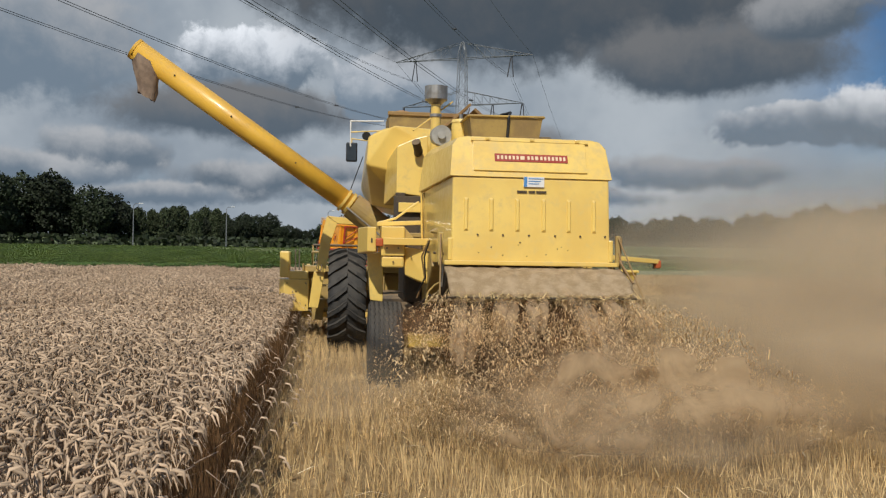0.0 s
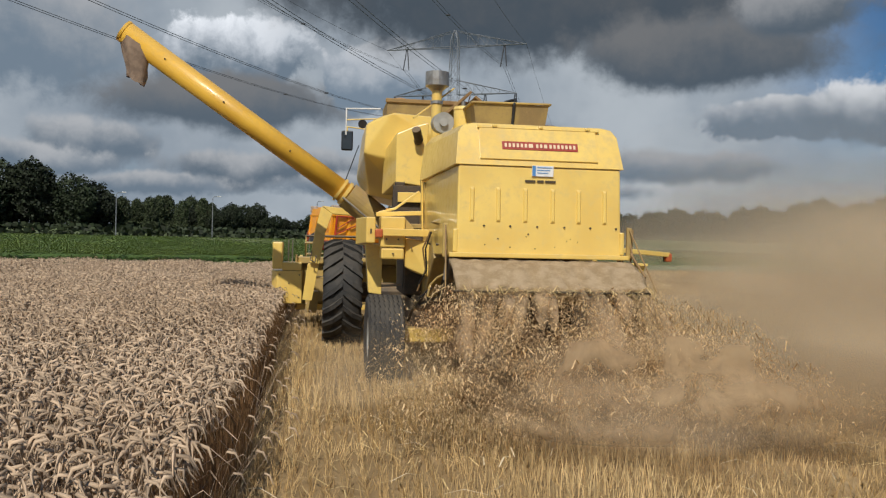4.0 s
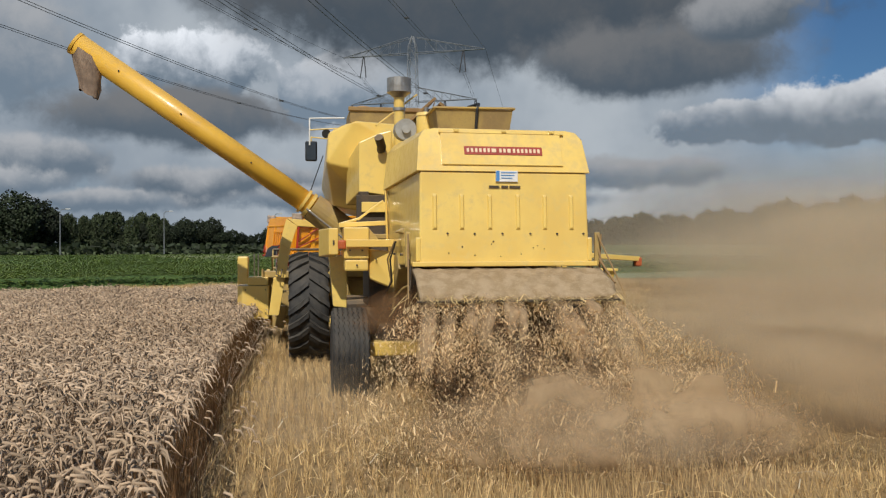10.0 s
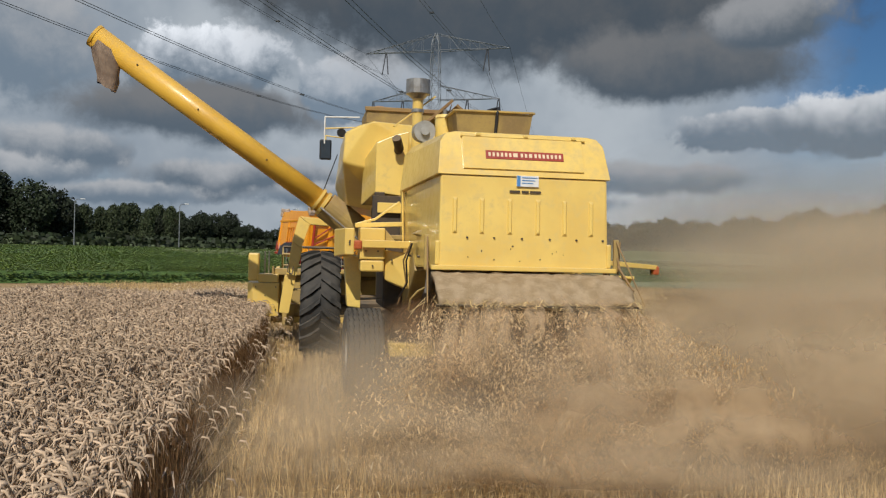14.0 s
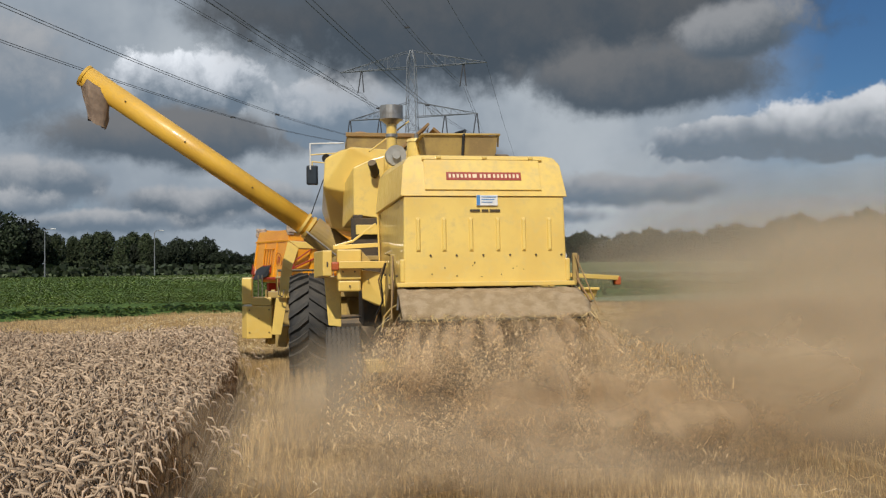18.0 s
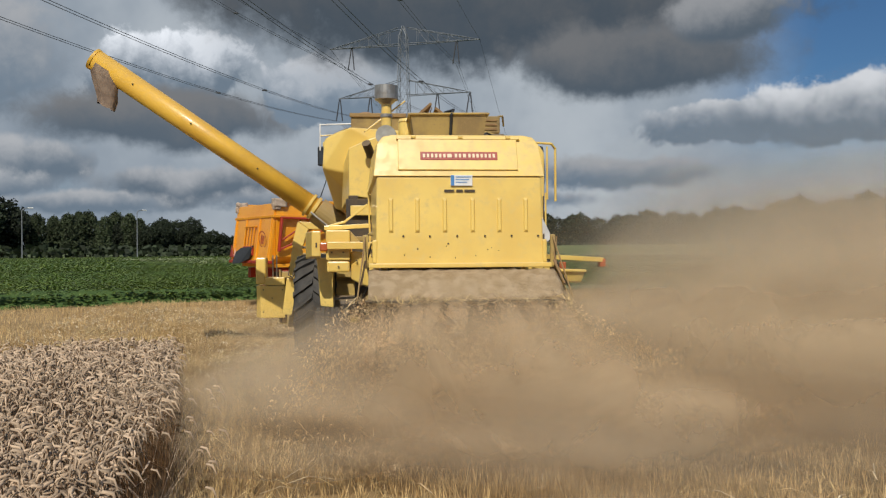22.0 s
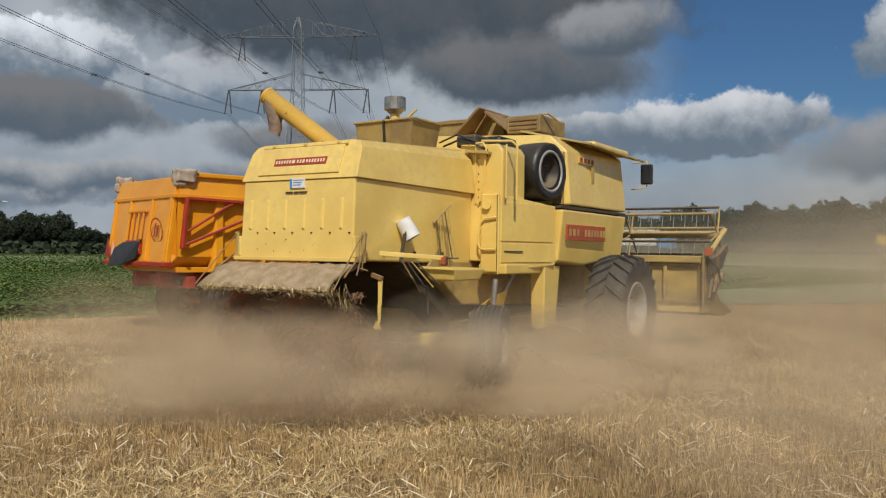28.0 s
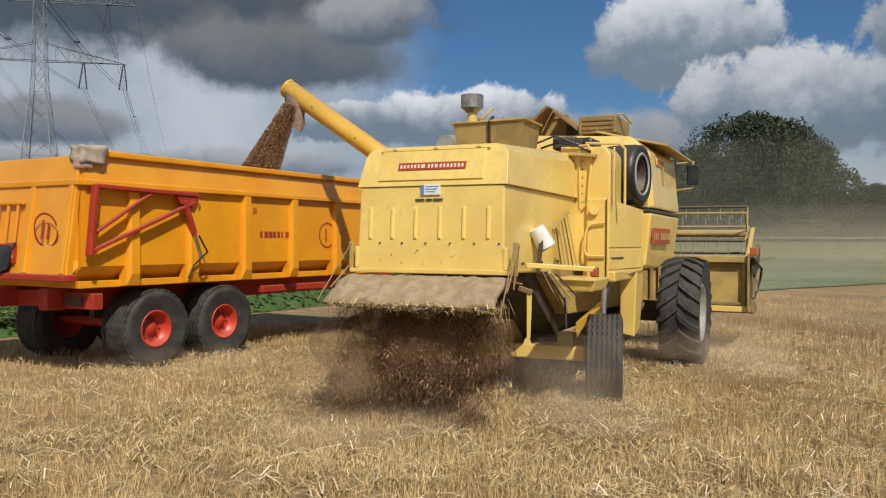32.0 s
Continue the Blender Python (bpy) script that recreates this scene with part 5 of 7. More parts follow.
def header():
    part("feeder_house", hull([(s * 0.62, y, z) for s in (-1, 1) for y, z in ((6.0, 1.0), (6.0, 1.75), (7.3, 0.55), (7.3, 1.25))], 0.02), PAINT_DUSTY, combine)
    back = part("header_table", hull([(s * 2.56, y, z) for s in (-1, 1) for y, z in ((7.28, 0.42), (7.28, 1.22), (7.36, 1.24), (7.42, 0.42))], 0.01), PAINT_DUSTY, combine, "grimy yellow cutting table")
    part("header_beam", box((-2.60, 7.16, 1.20), (2.60, 7.34, 1.32), 0.015), PAINT_DUSTY, back)
    part("header_floor", hull([(s * 2.56, y, z) for s in (-1, 1) for y, z in ((7.3, 0.36), (8.7, 0.22), (8.7, 0.26), (7.3, 0.46))], 0.006), DARK_STEEL, back)
    part("bottom_rail", box((-2.60, 7.2, 0.36), (2.60, 7.3, 0.46), 0.012), PAINT, back)
    for x in (-1.9, -1.1, 1.1, 1.9, 2.5):
        part("back_rib", box((x - 0.03, 7.22, 0.46), (x + 0.03, 7.30, 1.20), 0.008), PAINT_DUSTY, back)
    for s in (-1, 1):
        part("end_plate", prism([(7.1, 0.4), (8.4, 0.24), (8.5, 0.34), (7.95, 0.72), (7.6, 1.30), (7.1, 1.36)], s * 2.58 - 0.018, s * 2.58 + 0.018, "x", 0.006), DULL_PAINT, back)
        part("crop_divider", hull([(s * 2.60, 8.4, 0.25), (s * 2.60, 8.4, 0.50), (s * 2.55, 8.4, 0.25), (s * 2.55, 8.4, 0.50), (s * 2.62, 9.0, 0.28), (s * 2.6, 9.0, 0.3)], 0.01), RUSTY, back)
    drive = part("drive_box", hull([(x, y, z) for z in (0.49, 1.07) for x, y in ((-2.91, 6.95), (-2.47, 6.95), (-3.01, 7.15), (-3.01, 7.6), (-2.47, 7.6))], 0.012), PAINT, back, "yellow drive cover at the end of the header")
    part("cover_top", box((-2.83, 6.98, 1.075), (-2.48, 7.4, 1.22), 0.014), PAINT, drive)
    for x, z in ((-2.86, 1.0), (-2.86, 0.6), (-2.52, 1.0), (-2.52, 0.6), (-2.70, 0.85)):
        part("bolt", rod((x, 6.935, z), (x, 6.952, z), 0.012, seg=8), DARK_STEEL, drive)
    for x in (-2.73, -2.66):
        part("marker_rod", rod((x, 7.3, 1.20), (x, 7.3, 1.62), 0.012, seg=8), STEEL, back)
    part("box_shield", box((-3.0, 7.0, 1.10), (-2.82, 7.32, 1.58), 0.025), PAINT, back)
    part("chain_guard", prism([(7.2, 1.0), (7.9, 1.10), (8.3, 1.40), (8.25, 1.52), (7.7, 1.34), (7.2, 1.28)], 2.62, 2.70, "x", 0.01), DARK_STEEL, back)
    part("pulley", rod((2.62, 7.6, 1.2), (2.70, 7.6, 1.2), 0.13, seg=18), DULL_PAINT, back)
    frame = [((-2.5, 7.25, 0.5), (-0.75, 7.25, 0.5)), ((0.75, 7.25, 0.5), (2.5, 7.25, 0.5)), ((-2.5, 7.25, 1.16), (-0.75, 7.25, 1.16)), ((0.75, 7.25, 1.16), (2.5, 7.25, 1.16)), ((0.95, 7.25, 0.5), (0.95, 7.25, 1.16))]
    for p, q in frame:
        part("frame_bar", bar(p, q, 0.05, 0.05, 0.006), DULL_PAINT, back)
    for k in range(4):
        part("end_linkage", bar((2.66 + 0.02 * k, 7.2 + 0.22 * k, 0.6 + 0.1 * k), (2.66, 7.6 + 0.2 * k, 1.3 - 0.14 * k), 0.05, 0.04, 0.006), (DARK_STEEL, RUSTY, DULL_PAINT, DARK_STEEL)[k], back)
    part("end_hose", pipe([(2.64, 7.1, 1.3), (2.78, 7.3, 1.1), (2.74, 7.6, 0.9), (2.66, 7.4, 0.6)], 0.02), BLACK, back)
    part("end_lamp", box((2.60, 7.10, 1.32), (2.72, 7.18, 1.46), 0.01), LAMP_RED, back)
    part("header_auger", rod((-2.5, 7.85, 0.72), (2.5, 7.85, 0.72), 0.26, seg=20), DARK_STEEL, back)
    # the reel: a tube with six bats that carry tines
    reel = part("reel", rod((-2.45, 8.55, 1.85), (2.45, 8.55, 1.85), 0.07, seg=14), PAINT_DUSTY, combine, "tined pick-up reel of the header")
    for s in (-1, 1):
        part("reel_arm", bar((s * 2.54, 7.3, 1.36), (s * 2.54, 8.75, 1.95), 0.07, 0.05, 0.01), PAINT, reel)
        part("reel_ram", rod((s * 2.54, 7.5, 1.2), (s * 2.54, 8.3, 1.75), 0.028, seg=10), DARK_STEEL, reel)
    tine = rod((0, 0, 0), (0, -0.04, -0.24), 0.007, seg=5)
    tine_mesh = bpy.data.meshes.new("tine")
    tine.to_mesh(tine_mesh), tine.free()
    tine_mesh.materials.append(STEEL)
    for k in range(6):
        a = math.radians(60 * k + 15)
        y, z = 8.55 + 0.52 * math.cos(a), 1.85 + 0.52 * math.sin(a)
        part("reel_bat", rod((-2.45, y, z), (2.45, y, z), 0.024, seg=8), (PAINT_DUSTY, DARK_STEEL)[k % 2], reel)
        for i in range(24):
            t = new("tine", tine_mesh)
            t.parent = reel
            t.location = (-2.38 + 4.76 * i / 23, y, z)
    for x in (-2.45, -0.82, 0.82, 2.45):
        for k in range(6):
            a = math.radians(60 * k + 15)
            part("reel_spoke", rod((x, 8.55, 1.85), (x, 8.55 + 0.52 * math.cos(a), 1.85 + 0.52 * math.sin(a)), 0.016, seg=6), PAINT_DUSTY, reel)
    # the bent sheet-metal ladder side behind the header
    part("ladder_head", hull([(x, y, z) for y in (6.0, 6.35) for x, z in ((-2.14, 2.21), (-1.58, 2.16), (-1.58, 2.06), (-1.97, 2.08))], 0.008), PAINT, combine)
    for name, y, corners in (("ladder_side", 6.0, ((-2.15, 2.20), (-1.97, 2.08), (-2.10, 1.70), (-2.25, 1.80))), ("ladder_side", 6.12, ((-2.25, 1.81), (-2.08, 1.71), (-2.17, 1.23), (-2.33, 1.26))), ("ladder_side", 6.2, ((-2.36, 1.24), (-2.17, 1.24), (-2.28, 0.61), (-2.44, 0.62)))):
        part(name, prism(corners, y, y + 0.10, "y", 0.006), PAINT, combine, "slanting yellow ladder side")
    part("ladder_foot", hull([(x, y, z) for y in (6.55, 6.8) for x, z in ((-2.40, 0.74), (-2.17, 0.74), (-2.20, 0.36), (-2.39, 0.38))], 0.01), PAINT_DUSTY, combine)
    part("ladder_hook", pipe([(-2.30, 6.08, 1.45), (-2.31, 6.02, 1.30), (-2.24, 6.02, 1.26), (-2.22, 6.06, 1.38)], 0.010), DARK_STEEL, combine)
    part("ladder_step", box((-2.30, 6.25, 0.98), (-1.9, 6.45, 1.01), 0.006), PAINT_DUSTY, combine)
    return back, reel


hood(), deflector(), body(), left_side(), right_side()
HEADER = header()
WHEELS = running_gear()

# ---- the tipping trailer on the headland: y ahead, x to its right, its right side at x = 0 ----
trailer = tagged(new("tipping_trailer"), "orange tipping trailer with red chassis waiting on the headland", "trailer")
trailer.matrix_basis = pose(0.012, 43.93, 0, 0, 0, -66.9)


def ring(radius, thick, x, y, z, face, name, parent, mat):
    """A flat painted ring: face 'x' on a side, 'y' on the tailgate."""
    bm = bmesh.new()
    for k in range(24):
        if k == 0:
            continue
        a0, a1 = 2 * math.pi * k / 24, 2 * math.pi * (k + 1) / 24
        q = [(r * math.cos(a), r * math.sin(a)) for r, a in ((radius, a0), (radius, a1), (radius - thick, a1), (radius - thick, a0))]
        bm.faces.new([bm.verts.new((x, y + u, z + v) if face == "x" else (x + u, y - 0.1 * v, z + v)) for u, v in q])
    return part(name, bm, mat, parent)


def build_trailer():
    L = 6.9
    out = [(-0.26, 1.28), (0.0, 1.52), (0.0, 2.62), (0.05, 2.66), (0.0, 3.02)]
    shell = bmesh.new()
    for s in (0, 1):        # side sheets with thickness
        pts = [((x if s == 0 else -2.5 - x), z) for x, z in out]
        inner = [((x - 0.06 if s == 0 else -2.44 - x), z) for x, z in out]
        prism(pts + inner[::-1], -0.10, L, "y", bm=shell)
    bed = part("bed", shell, ORANGE, trailer, "deep orange painted steel bed")
    part("bed_floor", box((-2.40, -0.05, 1.22), (-0.10, L, 1.32), 0.01), ORANGE, bed)
    part("front_wall", box((-2.5, L - 0.06, 1.3), (0.0, L, 3.05), 0.01), ORANGE, bed)
    part("top_rail", box((-0.02, -0.12, 3.0), (0.07, L, 3.09), 0.02), ORANGE, bed)
    part("top_rail", box((-2.57, -0.12, 3.0), (-2.48, L, 3.09), 0.02), ORANGE, bed)
    part("seam_rail", box((-0.01, -0.1, 2.60), (0.075, L, 2.68), 0.015), ORANGE, bed)
    for y in (0.70, 1.78, 2.92, 4.08, 5.3, 6.5):
        part("stake", hull([(0.0, y - 0.10, 1.34), (0.0, y + 0.10, 1.34), (0.085, y - 0.07, 1.40), (0.085, y + 0.07, 1.40), (0.0, y - 0.09, 2.6), (0.0, y + 0.09, 2.6), (0.07, y - 0.07, 2.6), (0.07, y + 0.07, 2.6), (-0.12, y - 0.13, 1.22), (-0.12, y + 0.13, 1.22), (0.03, y - 0.12, 1.24), (0.03, y + 0.12, 1.24)], 0.008), ORANGE, bed)
    gate = part("tailgate", hull([(x, y, z) for x in (-2.5, 0.0) for y, z in ((-0.12, 3.0), (-0.06, 3.0), (-0.33, 1.38), (-0.23, 1.38))], 0.012), ORANGE, trailer, "orange tailgate")
    part("gate_top", box((-2.55, -0.2, 2.60), (0.05, -0.08, 2.68), 0.012), ORANGE, gate)
    part("gate_foot", box((-2.55, -0.40, 1.33), (0.05, -0.20, 1.42), 0.015), RED, gate)
    for x in (-2.42, -1.72, -0.80, -0.06):
        part("gate_post", bar((x, -0.17, 2.6), (x, -0.335, 1.42), 0.08, 0.07, 0.012), ORANGE, gate)
    for k in range(4):
        part("hatch_bar", bar((-1.62 + 0.2 * k, -0.26, 2.35), (-1.62 + 0.2 * k, -0.35, 1.62), 0.035, 0.03, 0.005), ORANGE, gate)
    part("hatch_frame", bar((-1.70, -0.25, 2.38), (-0.92, -0.25, 2.38), 0.05, 0.04, 0.006), ORANGE, gate)
    part("hatch_slot", box((-1.6, -0.36, 1.55), (-1.0, -0.30, 1.82), 0.01), RED, gate)
    part("rubber_apron", hull([(x, y + d, z) for d in (0, 0.03) for x, y, z in ((-1.98, -0.42, 1.66), (-1.72, -0.36, 1.78), (-0.98, -0.34, 1.84), (-1.06, -0.42, 1.46), (-1.90, -0.58, 1.30), (-1.40, -0.54, 1.34))], 0.008), BLACK, gate, "black rubber apron")
    tri = part("warning_triangle", prism([(-2.48, 1.50), (-2.20, 1.50), (-2.34, 1.86)], -0.40, -0.385, "y", 0.003), RED_PLATE, gate, "red and white warning triangle")
    part("triangle_field", prism([(-2.44, 1.53), (-2.24, 1.53), (-2.34, 1.79)], -0.404, -0.395, "y"), PINK_FIELD, tri)
    ring(0.24, 0.03, -0.42, -0.285, 2.0, "y", "painted_ring", gate, RED_PLATE).location.y = -0.012
    for dx, z0, z1 in ((-0.06, 1.88, 2.14), (0.05, 1.88, 2.10)):
        part("painted_mark", bar((-0.42 + dx, -0.285, z1), (-0.42 + dx, -0.315, z0), 0.03, 0.012), RED_PLATE, gate)
    ring(0.24, 0.03, 0.006, 5.05, 1.98, "x", "painted_ring", bed, RED_PLATE)
    part("painted_mark", box((0.002, 5.0, 1.86), (0.008, 5.03, 2.1)), RED_PLATE, bed)
    for k, w in enumerate((0.06, 0.10, 0.10, 0.08, 0.08, 0.04, 0.10)):
        part("lettering_bar", box((0.002, 3.27 + 0.105 * k, 1.93), (0.009, 3.27 + 0.105 * k + w * 0.85, 2.03)), RED_PLATE, bed)
    part("lamp_patch", box((0.0, 3.1, 2.33), (0.012, 3.18, 2.42), 0.003), LAMP_RED, bed)
    # red lifting frame of the tailgate and its ram, on both sides
    for x in (0.10, -2.60):
        arm = part("gate_arm", bar((x, 0.02, 2.60), (x, 1.78, 2.56), 0.09, 0.06, 0.012), RED, trailer, "red tailgate lifting frame")
        part("arm_upright", bar((x, 0.03, 2.62), (x, -0.06, 1.66), 0.10, 0.06, 0.012), RED, arm)
        part("arm_brace", bar((x, -0.04, 1.72), (x, 1.72, 2.44), 0.07, 0.05, 0.012), RED, arm)
        part("arm_brace", bar((x, 0.04, 1.98), (x, 0.95, 2.55), 0.06, 0.04, 0.01), RED, arm)
        part("arm_gusset", prism([(1.35, 2.60), (1.85, 2.58), (1.72, 2.36), (1.45, 2.42)], x - 0.025, x + 0.025, "x", 0.006), RED, arm)
        part("gate_ram", rod((x, 1.55, 2.46), (x, 1.74, 1.98), 0.045, seg=14), RED, arm)
        part("ram_rod", rod((x, 1.74, 1.98), (x, 1.88, 1.60), 0.026, seg=12), STEEL, arm)
        part("ram_hose", pipe([(x + 0.03, 1.80, 1.95), (x + 0.05, 1.95, 1.7), (x + 0.03, 1.70, 1.5), (x, 1.62, 1.3)], 0.014), BLACK, arm)
    # chassis
    for x in (-1.75, -0.75):
        part("chassis_beam", box((x - 0.09, -0.1, 0.90), (x + 0.09, 8.3, 1.20), 0.012), RED, trailer, "red chassis beam")
    part("rear_bumper", box((-2.4, 0.16, 0.92), (-0.1, 0.32, 1.14), 0.012), RED, trailer, "red rear cross beam")
    for x in (-2.2, -0.45):
        part("tail_light", box((x - 0.16, 0.125, 0.96), (x + 0.16, 0.165, 1.10), 0.01), DARK_STEEL, trailer)
    for y in (1.24, 2.60):
        part("axle", rod((-2.2, y, 0.60), (-0.3, y, 0.60), 0.075, seg=14), RED, trailer)
        part("leaf_spring", box((-0.9, y - 0.5, 0.72), (-0.8, y + 0.5, 0.86), 0.02), DARK_STEEL, trailer)
        part("hanger", box((-0.95, y - 0.1, 0.66), (-0.72, y + 0.1, 0.95), 0.02), RED, trailer)
        for x, side in ((-0.32, 1), (-2.18, -1)):
            w = wheel("trailer_wheel", 0.59, 0.56, (7, 30), RIM_RED, trailer, side, 0.46)
            w.location = (x * 1.12, y, 0.57)
    part("drawbar", hull([(-1.7, 6.9, 0.9), (-0.8, 6.9, 0.9), (-1.7, 6.9, 1.15), (-0.8, 6.9, 1.15), (-1.35, 9.0, 0.62), (-1.15, 9.0, 0.62), (-1.35, 9.0, 0.82), (-1.15, 9.0, 0.82)], 0.015), RED, trailer)
    part("side_guard", box((-0.25, 3.5, 0.98), (-0.15, 6.6, 1.1), 0.015), RED, trailer)
    part("jack_leg", box((-1.3, 8.2, 0.0), (-1.16, 8.36, 0.9), 0.015), RED, trailer)
    for x, y, sx, sy in ((-0.02, 0.08, 0.11, 0.24), (-2.46, 0.06, 0.10, 0.20)):
        bm = bmesh.new()
        bmesh.ops.create_cube(bm, size=1)
        bmesh.ops.subdivide_edges(bm, edges=bm.edges[:], cuts=4, use_grid_fill=True)
        for v in bm.verts:
            v.co = Vector((x + v.co.x * 2.2 * sx, y - 0.06 + v.co.y * 1.5 * sy, 3.01 + v.co.z * 0.24))
            v.co += Vector((0.05 * noise.noise(v.co * 7), 0.05 * noise.noise(v.co * 7 + Vector((9, 0, 0))), 0.04 * noise.noise(v.co * 6)))
        part("corner_cloth", bm, PALE_CANVAS, trailer, "dirty canvas cloth tied over the corner", True)
        part("tarp_flap", box((x - 0.06 if x > -1 else x - 0.10, y - 0.25, 2.82), (x + 0.10 if x > -1 else x + 0.06, y - 0.05, 3.0), 0.03), PALE_CANVAS, trailer)

    for ob in trailer.children:     # the bed is 2.8 m wide
        if ob.data:
            for o in (ob, *ob.children):
                for v in o.data.vertices:
                    v.co.x *= 1.12


build_trailer()

# ---- distance: trees, road, lamps, power line ----
def crown_mesh(name, lobes, count, size, mat, seed):
    """A ragged crown of many small leaf clumps: lobes are (centre, radii)."""
    r = np.random.default_rng(seed)
    pts, weights = [], np.array([l[1][0] * l[1][2] for l in lobes], float)
    for (c, rad), k in zip(lobes, (weights / weights.sum() * count).astype(int)):
        d = r.normal(0, 1, (k, 3))
        d /= np.linalg.norm(d, axis=1)[:, None]
        lump = 0.84 + 0.16 * np.sin(d[:, :1] * 7 + seed) * np.cos(d[:, 2:] * 6 + d[:, 1:2] * 5)
        pts.append(np.array(c) + d * np.array(rad) * (r.uniform(0.62, 1.05, (k, 1)) ** 0.6) * lump)
    p = np.concatenate(pts)
    leafy = np.array([(-0.5, -0.35, 0), (0.5, -0.4, 0.1), (0.42, 0.45, -0.05), (-0.4, 0.4, 0.12)])
    n = len(p)
    v, f = scattered(leafy, np.array([[0, 1, 2, 3]]), np.zeros((n, 3)), r.uniform(0, 6.28, n), r.uniform(0.6, 1.4, n) * size, None)
    # tip every clump its own way
    q = r.normal(0, 1, (n, 4))
    q /= np.linalg.norm(q, axis=1)[:, None]
    w, x, y, z = q.T
    R = np.stack([1 - 2 * (y * y + z * z), 2 * (x * y - z * w), 2 * (x * z + y * w), 2 * (x * y + z * w), 1 - 2 * (x * x + z * z), 2 * (y * z - x * w), 2 * (x * z - y * w), 2 * (y * z + x * w), 1 - 2 * (x * x + y * y)], -1).reshape(n, 3, 3)
    v = np.einsum("nij,nkj->nki", R, v.reshape(n, 4, 3)) + p[:, None]
    me_ob = mesh_of(name, v.reshape(-1, 3), f, mat)
    return me_ob


def make_tree(label, lobes, count, size, mat, seed, trunk_r, trunk_h):
    tree = tagged(new("tree"), label, "tree", "trees along the horizon")
    t = rod((0, 0, 0), (0.1, 0, trunk_h), trunk_r, trunk_r * 0.5, 9)
    for k in range(5):
        a = k * 1.3
        rod((0.05, 0, trunk_h * 0.62), (trunk_h * 0.28 * math.cos(a), trunk_h * 0.28 * math.sin(a), trunk_h * (1.0 + 0.06 * k)), trunk_r * 0.4, trunk_r * 0.15, 6, t)
    part("trunk", t, BARK, tree)
    crown_mesh("crown", lobes, count, size, mat, seed).parent = tree
    return tree


TREES = [
    make_tree("dark green broadleaf tree", [((0, 0, 0.62), (0.36, 0.36, 0.34)), ((0.2, 0.1, 0.45), (0.26, 0.26, 0.26)), ((-0.22, -0.05, 0.48), (0.25, 0.25, 0.27)), ((0, 0, 0.25), (0.3, 0.3, 0.2))], 9000, 0.027, CROWN_DARK, 1, 0.03, 0.5),
    make_tree("dark green broad spreading tree", [((-0.15, 0, 0.6), (0.34, 0.3, 0.30)), ((0.22, 0, 0.68), (0.30, 0.3, 0.30)), ((0.0, 0.1, 0.36), (0.45, 0.4, 0.26))], 9500, 0.027, CROWN_DARK, 2, 0.035, 0.45),
    make_tree("paler green slender tree", [((0, 0, 0.55), (0.20, 0.2, 0.42)), ((0.06, 0, 0.72), (0.15, 0.15, 0.26)), ((0, 0, 0.25), (0.24, 0.24, 0.22))], 7000, 0.024, CROWN_PALE, 3, 0.02, 0.6),
    make_tree("tall dark green broadleaf tree", [((0, 0, 0.66), (0.40, 0.4, 0.34)), ((0.3, 0.1, 0.52), (0.26, 0.26, 0.28)), ((-0.3, 0, 0.50), (0.27, 0.27, 0.28)), ((0.1, 0, 0.84), (0.22, 0.2, 0.16)), ((0, 0, 0.28), (0.36, 0.36, 0.2))], 28000, 0.0135, CROWN_TALL, 4, 0.028, 0.6),
]


def plant(kind, az, r, h, first=[True, True, True, True]):
    a = radians(az)
    m = pose(r * math.sin(a), 12 + r * math.cos(a), 0, 0, 0, random.uniform(0, 360)) @ Matrix.Scale(h, 4)
    if first[kind]:
        first[kind] = False
        TREES[kind].matrix_basis = m
        return
    made = copy_thing(TREES[kind], m)
    made.matrix_basis = m


def skyline(az):
    """Height of the tree line, in degrees above the horizon, by direction."""
    return float(np.interp(az, [-60, -30, -19, -15.5, -14, -8.8, -8, -5.6, -4.2, -2.6, 0, 4, 14, 22, 30, 38, 44, 54, 75, 110], [4.5, 4.6, 4.3, 3.7, 2.5, 2.4, 1.7, 2.4, 1.1, 1.0, 2.3, 2.6, 2.6, 2.4, 2.7, 3.4, 4.0, 4.0, 3.6, 4.0]))


az = -62.0
while az < 112:
    pale = -14.5 < az < -8.3
    r = random.uniform(196, 216)
    h = r * math.tan(radians(skyline(az))) + 1.7
    plant(2 if pale else random.choice((0, 1)), az, r, h * random.uniform(0.88, 1.06))
    plant(random.choice((0, 1)), az + 0.8, r + 12, h * random.uniform(0.6, 0.85))
    az += (0.9 if pale else 1.5) * random.uniform(0.75, 1.25) * max(0.6, h / 14)
for az, r, h in ((49.9, 165, 25.5), (52.2, 172, 25.5), (47.6, 180, 19), (54.0, 182, 21.5), (58.4, 190, 14)):
    plant(3, az, r, h)

# hedge line under the far trees
n = 9000
a, r = np.radians(rng.uniform(-64, 112, n)), rng.uniform(188, 198, n)
low = np.column_stack([r * np.sin(a), 12 + r * np.cos(a), rng.uniform(0.1, 2.4, n)])
v, f = scattered(np.array([(-0.4, 0, -0.3), (0.4, 0.2, -0.25), (0.35, 0.1, 0.35), (-0.4, -0.1, 0.3)]), np.array([[0, 1, 2, 3]]), low, rng.uniform(0, 6.28, n), rng.uniform(0.6, 1.6, n), rng.normal(0, 0.5, (n, 2)))
tagged(mesh_of("undergrowth", v, f, CROWN_DARK), "dark bushes under the far trees", "bushes", kind="stuff")

